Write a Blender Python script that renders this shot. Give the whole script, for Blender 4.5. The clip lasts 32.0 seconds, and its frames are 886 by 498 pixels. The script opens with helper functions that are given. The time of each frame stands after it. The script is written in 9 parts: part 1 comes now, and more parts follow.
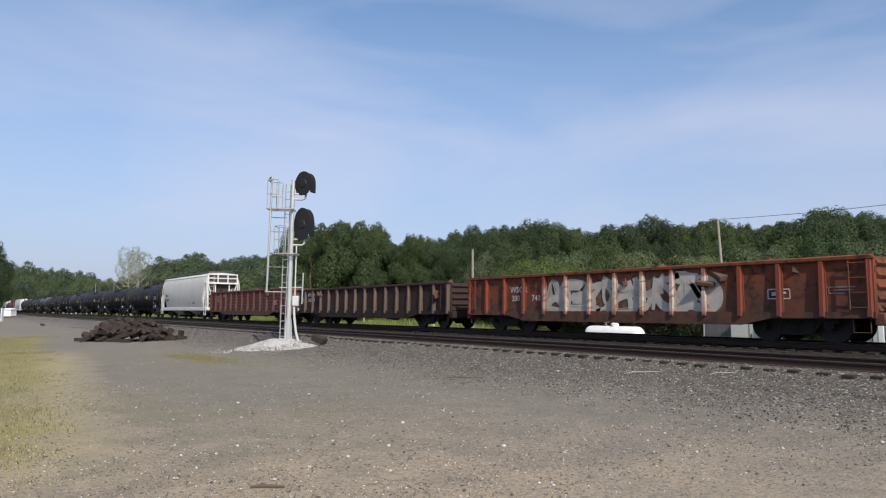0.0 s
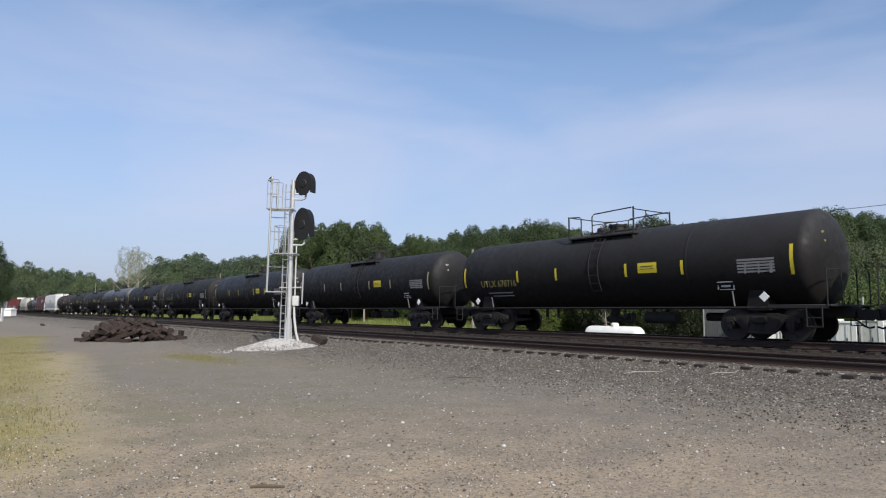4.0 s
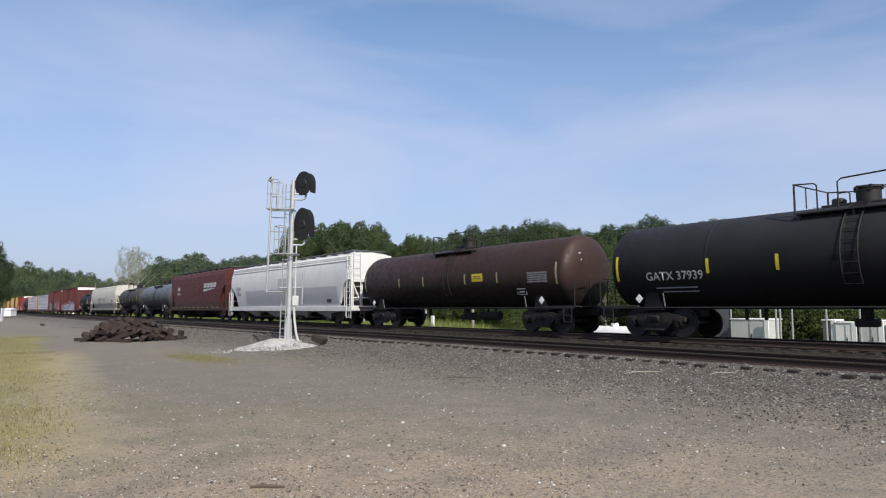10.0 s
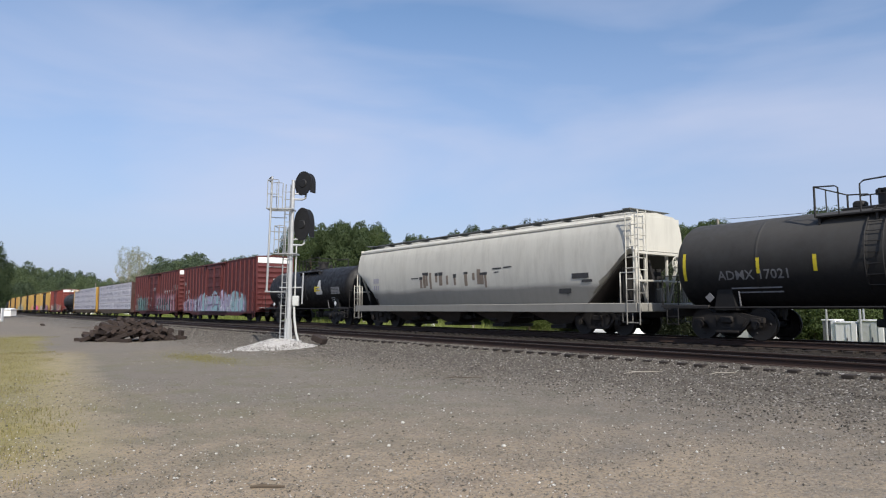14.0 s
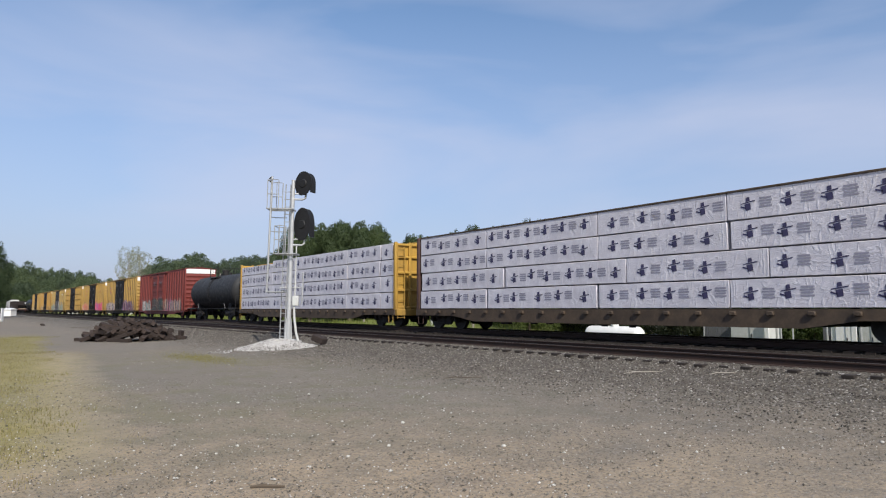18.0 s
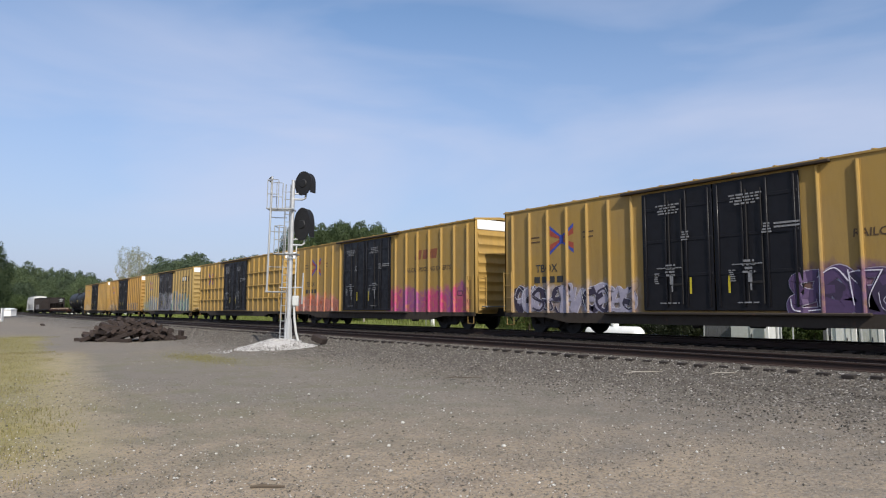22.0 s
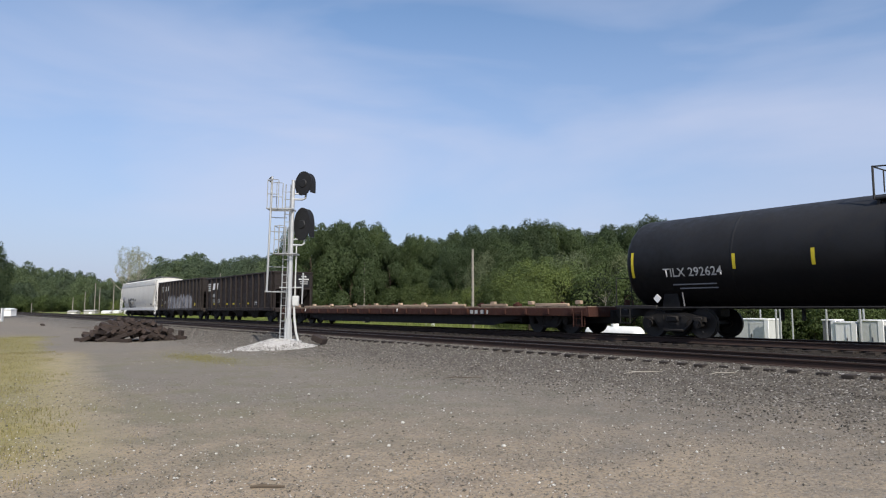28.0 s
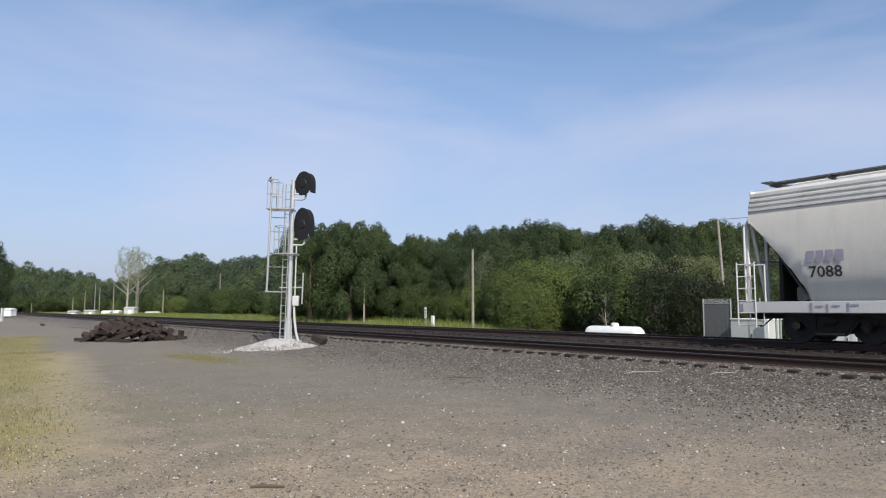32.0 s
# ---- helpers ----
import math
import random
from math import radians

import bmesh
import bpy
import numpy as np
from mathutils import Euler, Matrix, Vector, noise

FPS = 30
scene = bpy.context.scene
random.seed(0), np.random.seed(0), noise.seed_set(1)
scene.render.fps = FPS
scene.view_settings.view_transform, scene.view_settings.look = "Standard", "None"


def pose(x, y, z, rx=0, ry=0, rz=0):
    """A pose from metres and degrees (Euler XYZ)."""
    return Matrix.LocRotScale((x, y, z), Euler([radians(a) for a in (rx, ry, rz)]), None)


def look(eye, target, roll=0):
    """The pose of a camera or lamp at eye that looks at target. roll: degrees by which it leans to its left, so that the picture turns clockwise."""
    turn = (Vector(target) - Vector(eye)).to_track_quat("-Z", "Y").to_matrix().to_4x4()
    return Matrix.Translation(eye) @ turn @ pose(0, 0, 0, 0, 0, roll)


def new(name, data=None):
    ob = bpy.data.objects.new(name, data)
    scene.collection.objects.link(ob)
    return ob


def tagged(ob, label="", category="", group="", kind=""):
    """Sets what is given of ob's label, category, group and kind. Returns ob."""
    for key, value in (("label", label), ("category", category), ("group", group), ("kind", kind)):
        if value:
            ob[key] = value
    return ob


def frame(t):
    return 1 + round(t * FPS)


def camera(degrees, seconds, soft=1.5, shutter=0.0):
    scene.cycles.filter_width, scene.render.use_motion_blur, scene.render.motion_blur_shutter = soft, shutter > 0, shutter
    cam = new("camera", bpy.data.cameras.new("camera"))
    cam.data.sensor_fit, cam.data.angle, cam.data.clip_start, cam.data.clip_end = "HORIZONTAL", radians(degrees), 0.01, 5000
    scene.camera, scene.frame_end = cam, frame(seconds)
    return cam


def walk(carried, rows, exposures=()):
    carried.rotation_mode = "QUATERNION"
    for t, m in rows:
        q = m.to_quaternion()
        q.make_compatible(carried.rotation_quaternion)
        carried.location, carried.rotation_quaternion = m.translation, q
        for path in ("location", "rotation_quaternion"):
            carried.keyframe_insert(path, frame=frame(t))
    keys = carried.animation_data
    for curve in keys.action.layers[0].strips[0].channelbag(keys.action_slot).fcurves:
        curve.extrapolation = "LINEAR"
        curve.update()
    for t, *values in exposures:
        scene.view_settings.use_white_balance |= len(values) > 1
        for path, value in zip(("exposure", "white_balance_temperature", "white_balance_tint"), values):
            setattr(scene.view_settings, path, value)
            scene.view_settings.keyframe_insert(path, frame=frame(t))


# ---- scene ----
# World: x runs along the tracks (the train goes towards +x), y away from the camera, z = 0 at the top of the rails.
EYE = Vector((0.0, 0.0, 1.02))
SWING, TILT = radians(36.75), radians(5.23)
AIM = Vector((-math.cos(SWING) * math.cos(TILT), math.sin(SWING) * math.cos(TILT), math.sin(TILT)))
cam = camera(67.65, 32.0, soft=1.15)
walk(cam, [(0.0, look(EYE, EYE + AIM)), (32.0, look(EYE, EYE + AIM))], exposures=[(0.0, 0.0), (17.4, 0.0), (18.6, -0.1), (19.6, -0.1), (20.6, 0.0), (32.0, 0.0)])

# ---- sky and sun ----
SUN_AZ, SUN_EL = radians(-17.0), radians(39.0)          # azimuth from +x towards -y
TO_SUN = Vector((math.cos(SUN_AZ) * math.cos(SUN_EL), math.sin(SUN_AZ) * math.cos(SUN_EL), math.sin(SUN_EL)))
sun = new("sun", bpy.data.lights.new("sun", "SUN"))
sun.data.energy, sun.data.angle, sun.data.color = 4.9, radians(0.6), (1.0, 0.935, 0.84)
sun.matrix_world = look(TO_SUN * 100, (0, 0, 0))

world = bpy.data.worlds.new("sky")
scene.world = world
world.use_nodes = True
wn, wl = world.node_tree.nodes, world.node_tree.links
for n in list(wn):
    wn.remove(n)
w_out, w_bg = wn.new("ShaderNodeOutputWorld"), wn.new("ShaderNodeBackground")
w_sky = wn.new("ShaderNodeTexSky")
w_sky.sky_type, w_sky.sun_disc = "NISHITA", False
w_sky.sun_elevation, w_sky.sun_rotation = SUN_EL, math.pi / 2 - SUN_AZ
w_sky.air_density, w_sky.dust_density, w_sky.ozone_density = 1.0, 0.9, 3.2
w_bg.inputs["Strength"].default_value = 0.163
# thin high cirrus all over the sky, drawn out along one direction
w_tc, w_map = wn.new("ShaderNodeTexCoord"), wn.new("ShaderNodeMapping")
w_map.inputs["Rotation"].default_value = (0.35, 0.25, 0.5)
w_map.inputs["Scale"].default_value = (0.9, 1.6, 5.0)
w_noise = wn.new("ShaderNodeTexNoise")
w_noise.inputs["Scale"].default_value, w_noise.inputs["Detail"].default_value = 1.15, 5.0
w_noise.inputs["Roughness"].default_value, w_noise.inputs["Distortion"].default_value = 0.48, 0.5
w_ramp = wn.new("ShaderNodeMapRange")
w_ramp.inputs["From Min"].default_value, w_ramp.inputs["From Max"].default_value = 0.43, 0.72
w_ramp.inputs["To Max"].default_value = 0.62
w_mix = wn.new("ShaderNodeMix")
w_mix.data_type = "RGBA"
w_mix.inputs["B"].default_value = (2.46, 2.74, 4.02, 1.0)
wl.new(w_tc.outputs["Generated"], w_map.inputs["Vector"])
wl.new(w_map.outputs["Vector"], w_noise.inputs["Vector"])
wl.new(w_noise.outputs["Fac"], w_ramp.inputs["Value"])
# haze thickens towards the horizon
w_sep, w_haze = wn.new("ShaderNodeSeparateXYZ"), wn.new("ShaderNodeMapRange")
w_haze.inputs["From Min"].default_value, w_haze.inputs["From Max"].default_value = 0.0, 0.42
w_haze.inputs["To Min"].default_value, w_haze.inputs["To Max"].default_value = 0.88, 0.0
wl.new(w_tc.outputs["Generated"], w_sep.inputs["Vector"])
wl.new(w_sep.outputs["Z"], w_haze.inputs["Value"])
wl.new(w_haze.outputs["Result"], w_mix.inputs["Factor"])
w_cirrus = wn.new("ShaderNodeMix")
w_cirrus.data_type = "RGBA"
w_cirrus.inputs["B"].default_value = (3.9, 4.15, 5.2, 1.0)
wl.new(w_ramp.outputs["Result"], w_cirrus.inputs["Factor"])
wl.new(w_mix.outputs["Result"], w_cirrus.inputs["A"])
wl.new(w_sky.outputs["Color"], w_mix.inputs["A"])
wl.new(w_cirrus.outputs["Result"], w_bg.inputs["Color"])
wl.new(w_bg.outputs["Background"], w_out.inputs["Surface"])

# ---- materials ----
class Nodes:
    """Short hand for one node material."""

    def __init__(self, name):
        self.mat = bpy.data.materials.new(name)
        self.mat.use_nodes = True
        self.t = self.mat.node_tree
        self.bsdf = self.t.nodes["Principled BSDF"]
        self.tc = None

    def node(self, kind, **ins):
        n = self.t.nodes.new(kind)
        for k, val in ins.items():
            self.put(n, k.replace("_", " "), val)
        return n

    def put(self, n, k, val):
        if isinstance(val, bpy.types.NodeSocket):
            self.t.links.new(val, n.inputs[k])
        else:
            n.inputs[k].default_value = val

    def coord(self, scale=(1, 1, 1), which="Object"):
        if self.tc is None:
            self.tc = self.t.nodes.new("ShaderNodeTexCoord")
        m = self.t.nodes.new("ShaderNodeMapping")
        m.inputs["Scale"].default_value = scale
        self.t.links.new(self.tc.outputs[which], m.inputs["Vector"])
        return m.outputs["Vector"]

    def noise(self, vec, scale, detail=4.0, rough=0.55, dist=0.0):
        n = self.node("ShaderNodeTexNoise", Vector=vec, Scale=scale, Detail=detail, Roughness=rough, Distortion=dist)
        return n.outputs["Fac"]

    def ramp(self, fac, lo, hi, a=0.0, b=1.0):
        n = self.node("ShaderNodeMapRange", Value=fac)
        for k, val in (("From Min", lo), ("From Max", hi), ("To Min", a), ("To Max", b)):
            n.inputs[k].default_value = val
        return n.outputs["Result"]

    def mix(self, fac, a, b, blend="MIX"):
        n = self.t.nodes.new("ShaderNodeMix")
        n.data_type, n.blend_type = "RGBA", blend
        for k, val in (("Factor", fac), ("A", a), ("B", b)):
            self.put(n, k, (*val, 1.0) if isinstance(val, tuple) and len(val) == 3 else val)
        return n.outputs["Result"]

    def math(self, op, a, b=0.0):
        n = self.t.nodes.new("ShaderNodeMath")
        n.operation = op
        for i, val in enumerate((a, b)):
            if isinstance(val, bpy.types.NodeSocket):
                self.t.links.new(val, n.inputs[i])
            else:
                n.inputs[i].default_value = val
        return n.outputs[0]

    def sep(self, vec):
        n = self.node("ShaderNodeSeparateXYZ", Vector=vec)
        return n.outputs

    def bump(self, h, strength=0.3, dist=0.02):
        n = self.node("ShaderNodeBump", Height=h, Strength=strength, Distance=dist)
        self.t.links.new(n.outputs["Normal"], self.bsdf.inputs["Normal"])

    def done(self, col, rough=0.6, metal=0.0, spec=0.5):
        b = self.bsdf
        self.put(b, "Base Color", (*col, 1.0) if isinstance(col, tuple) and len(col) == 3 else col)
        self.put(b, "Roughness", rough)
        self.put(b, "Metallic", metal)
        self.put(b, "Specular IOR Level", spec)
        return self.mat


def shade(c, k):
    return tuple(min(1.0, x * k) for x in c)


def paint(name, base, rust=0.25, dirt=0.35, rough=0.55, fade=0.25, graffiti=(), rust_col=(0.16, 0.055, 0.02), grime=(0.05, 0.042, 0.035), dust_sheen=None, skirt=None):
    """Weathered car paint: faded patches, streaks that run down, rust blooms and road dirt; optional spray-painted lettering
    zones (x0, x1, z0, z1, colour, second colour, line colour, strength)."""
    k = Nodes(name)
    v = k.coord()
    col = k.mix(k.ramp(k.noise(v, 0.55, 5, 0.6), 0.35, 0.7), base, shade(tuple(b * (1 - fade) + 0.35 * fade for b in base), 0.92))
    streak = k.noise(k.coord((1.3, 1.3, 0.2)), 2.4, 7, 0.7, 0.3)
    col = k.mix(k.ramp(streak, 0.46, 0.8, 0.0, dirt), col, grime)
    spots = k.noise(v, 2.6, 8, 0.7, 0.4)
    lo = 0.72 - 0.3 * rust
    col = k.mix(k.ramp(spots, lo, lo + 0.12, 0.0, min(1.0, 0.4 + rust)), col, rust_col)
    fine = k.noise(v, 38, 3, 0.6)
    col = k.mix(k.ramp(fine, 0.3, 0.75, 0.0, 0.16), col, grime)
    o = k.sep(v)
    low = k.ramp(k.math("ADD", o[2], k.math("MULTIPLY", k.noise(v, 1.1, 5), 1.5)), 2.6, 1.2, 0.0, dirt)
    col = k.mix(low, col, grime)
    for x0, x1, z0, z1, ca, cb, cl, force in graffiti:
        ragged = k.math("MULTIPLY", k.math("SUBTRACT", k.noise(k.coord((1.0, 0.0, 0.5)), 1.6, 4, 0.6), 0.5), 1.5)
        up = k.math("ADD", o[2], ragged)
        inside = k.math("MULTIPLY", k.ramp(o[2], z0 - 0.1, z0 + 0.1), k.ramp(up, z1 + 0.18, z1 - 0.12))
        along = k.math("ADD", o[0], k.math("MULTIPLY", ragged, 0.6))
        inside = k.math("MULTIPLY", inside, k.math("MULTIPLY", k.ramp(along, x0 - 0.2, x0 + 0.2), k.ramp(along, x1 + 0.2, x1 - 0.2)))
        inside = k.math("MULTIPLY", inside, k.ramp(o[1], -1.0, -1.1))
        flat = k.coord((1.0, 0.0, 0.8))
        g = k.mix(k.ramp(k.noise(flat, 0.9, 3, 0.55, 0.8), 0.42, 0.58), ca, cb)
        line = k.math("ABSOLUTE", k.math("SUBTRACT", k.noise(flat, 1.15, 1.5, 0.5, 1.6), 0.5))
        g = k.mix(k.ramp(line, 0.035, 0.012, 0.0, 0.75), g, cl)
        worn = k.ramp(k.noise(v, 5.0, 5, 0.7), 0.35, 0.6, 0.55, 1.0)
        col = k.mix(k.math("MULTIPLY", k.math("MULTIPLY", inside, worn), force), col, g)
    # darker towards the bottom: dirt on the cream hopper, painted belly shade on tanks
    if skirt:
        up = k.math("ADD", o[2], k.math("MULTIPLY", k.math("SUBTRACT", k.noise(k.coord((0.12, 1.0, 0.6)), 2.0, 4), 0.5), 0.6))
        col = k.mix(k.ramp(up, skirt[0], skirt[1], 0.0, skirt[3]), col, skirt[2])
    # paler upper part: settled dust and sky sheen, both put into the colour
    if dust_sheen:
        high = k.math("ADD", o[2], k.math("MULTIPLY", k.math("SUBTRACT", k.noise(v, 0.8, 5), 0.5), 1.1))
        col = k.mix(k.ramp(high, dust_sheen[0], dust_sheen[1], 0.0, dust_sheen[3]), col, dust_sheen[2])
    k.bump(k.math("ADD", k.math("MULTIPLY", spots, 0.5), fine), 0.16, 0.012)
    return k.done(col, k.ramp(k.noise(v, 4.0, 5), 0.3, 0.7, rough - 0.1, min(1.0, rough + 0.22)), 0.0, 0.28)


def simple(name, base, rough=0.6, metal=0.0, vary=0.25, scale=6.0, bump=0.15):
    k = Nodes(name)
    v = k.coord()
    n = k.noise(v, scale, 6, 0.65)
    col = k.mix(k.ramp(n, 0.3, 0.72), shade(base, 1 - vary), shade(base, 1 + vary))
    col = k.mix(k.ramp(k.noise(v, scale * 7, 3), 0.35, 0.75, 0.0, 0.3), col, shade(base, 1 - 1.6 * vary if vary < 0.6 else 0.1))
    k.bump(n, bump, 0.02)
    return k.done(col, k.ramp(n, 0.3, 0.7, max(0.05, rough - 0.1), min(1.0, rough + 0.12)), metal)


# running gear steels, their colours darkened to carry the shade under the cars
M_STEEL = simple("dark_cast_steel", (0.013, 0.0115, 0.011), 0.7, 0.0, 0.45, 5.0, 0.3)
M_TRUCK = simple("shaded_cast_steel", (0.0125, 0.01, 0.0085), 0.8, 0.0, 0.45, 6.0, 0.3)
M_WHEEL = simple("shaded_wheel_steel", (0.015, 0.013, 0.012), 0.6, 0.2, 0.4, 9.0, 0.2)
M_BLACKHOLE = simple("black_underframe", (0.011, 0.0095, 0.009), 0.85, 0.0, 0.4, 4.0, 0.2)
M_GALV = simple("galvanised_steel", (0.4, 0.41, 0.41), 0.5, 0.45, 0.14, 14.0, 0.06)
M_ALU = simple("bright_aluminium_paint", (0.46, 0.47, 0.47), 0.45, 0.3, 0.14, 9.0, 0.05)
M_WALKWAY = simple("grey_grating", (0.2, 0.21, 0.215), 0.6, 0.5, 0.3, 20.0, 0.2)
M_SIGNAL = simple("black_signal_paint", (0.006, 0.006, 0.007), 0.7, 0.0, 0.3, 7.0, 0.05)
M_WHITE = simple("white_paint", (0.78, 0.78, 0.76), 0.5, 0.0, 0.07, 4.0, 0.05)
M_YELLOW = simple("yellow_reflective_tape", (0.56, 0.45, 0.02), 0.45, 0.0, 0.12, 12.0, 0.03)
M_LETTER_W = simple("white_stencil", (0.46, 0.46, 0.45), 0.6, 0.0, 0.22, 9.0, 0.02)
M_LETTER_Y = simple("yellow_stencil", (0.26, 0.21, 0.07), 0.6, 0.0, 0.2, 9.0, 0.02)
M_LETTER_K = simple("black_stencil", (0.03, 0.03, 0.03), 0.6, 0.0, 0.3, 9.0, 0.02)
M_PLACARD = simple("pale_stencil_panel", (0.17, 0.17, 0.175), 0.6, 0.0, 0.25, 16.0, 0.02)
M_RAILTOP = simple("polished_rail_head", (0.15, 0.137, 0.125), 0.34, 0.8, 0.15, 6.0, 0.03)
M_RAIL = simple("rusty_rail_web", (0.036, 0.02, 0.015), 0.85, 0.0, 0.4, 7.0, 0.25)
M_CONCRETE = simple("pale_concrete", (0.42, 0.41, 0.38), 0.9, 0.0, 0.15, 5.0, 0.2)
M_BARK = simple("bark", (0.11, 0.085, 0.06), 0.95, 0.0, 0.35, 5.0, 0.5)
M_PALEBARK = simple("bleached_bark", (0.36, 0.33, 0.28), 0.95, 0.0, 0.25, 5.0, 0.4)
M_POLE = simple("weathered_pole", (0.27, 0.245, 0.21), 0.9, 0.0, 0.25, 5.0, 0.3)
M_WIRE = simple("cable", (0.03, 0.03, 0.03), 0.7)


def wood(name, base, vary=0.4):
    k = Nodes(name)
    v = k.coord((0.6, 7.0, 7.0))
    rnd = k.t.nodes.new("ShaderNodeObjectInfo").outputs["Random"]
    n = k.noise(v, 2.6, 7, 0.7)
    col = k.mix(k.ramp(n, 0.3, 0.7), shade(base, 1 - vary), shade(base, 1 + vary))
    col = k.mix(k.math("MULTIPLY", rnd, 0.75), col, shade(base, 0.45))
    crack = k.noise(k.coord((0.4, 16.0, 16.0)), 2.0, 4, 0.6)
    col = k.mix(k.ramp(crack, 0.62, 0.7, 0.0, 0.8), col, shade(base, 0.25))
    k.bump(crack, 0.5, 0.02)
    return k.done(col, 0.9)


M_TIE = wood("creosoted_tie", (0.026, 0.019, 0.015))
M_OLDTIE = wood("old_dry_tie", (0.042, 0.028, 0.022), 0.5)
M_DECK = wood("worn_deck_plank", (0.24, 0.18, 0.13), 0.35)
M_CURB = wood("pale_timber_curb", (0.42, 0.31, 0.22), 0.3)


def leaf_mat(name, base, vary=0.35):
    k = Nodes(name)
    isl = k.node("ShaderNodeNewGeometry").outputs["Random Per Island"]
    rnd = k.t.nodes.new("ShaderNodeObjectInfo").outputs["Random"]
    col = k.mix(isl, shade(base, 1 - vary), shade(base, 1 + vary))
    col = k.mix(k.ramp(rnd, 0.0, 0.3, 0.45, 0.0), col, shade(base, 0.55))
    col = k.mix(k.ramp(rnd, 0.35, 1.0, 0.0, 0.75), col, tuple(b * c for b, c in zip(base, (1.6, 1.5, 1.15))))
    col = k.mix(k.ramp(k.noise(k.coord(), 0.5, 3), 0.35, 0.7, 0.0, 0.4), col, shade(base, 0.6))
    k.done(col, 0.6, 0.0, 0.25)
    tr = k.t.nodes.new("ShaderNodeBsdfTranslucent")
    k.t.links.new(col, tr.inputs["Color"])
    ms = k.t.nodes.new("ShaderNodeMixShader")
    ms.inputs[0].default_value = 0.35
    k.t.links.new(k.bsdf.outputs[0], ms.inputs[1])
    k.t.links.new(tr.outputs[0], ms.inputs[2])
    k.t.links.new(ms.outputs[0], k.t.nodes["Material Output"].inputs["Surface"])
    return k.mat


M_LEAF = leaf_mat("deep_green_leaf", (0.058, 0.086, 0.037), 0.2)
M_LEAF2 = leaf_mat("light_green_leaf", (0.105, 0.14, 0.046), 0.16)
M_LEAF3 = leaf_mat("grey_green_leaf", (0.15, 0.178, 0.095), 0.16)
M_LEAF4 = leaf_mat("mid_green_leaf", (0.068, 0.098, 0.038), 0.18)
# thicket leaves: the hollow's shade is put into their dark colour
M_LEAF5 = leaf_mat("shaded_thicket_leaf", (0.026, 0.034, 0.018), 0.25)
# trees far off: haze put into the leaf colour, paler and bluer
M_LEAF6 = leaf_mat("hazed_leaf", (0.085, 0.118, 0.066), 0.2)
M_FARGRASS = leaf_mat("tall_meadow_grass", (0.19, 0.23, 0.06), 0.3)
M_LEAFDRY = leaf_mat("sparse_pale_leaf", (0.24, 0.26, 0.2), 0.25)
M_GRASS = leaf_mat("meadow_grass", (0.25, 0.22, 0.075), 0.4)
M_DRYGRASS = leaf_mat("dry_grass", (0.33, 0.275, 0.14), 0.35)


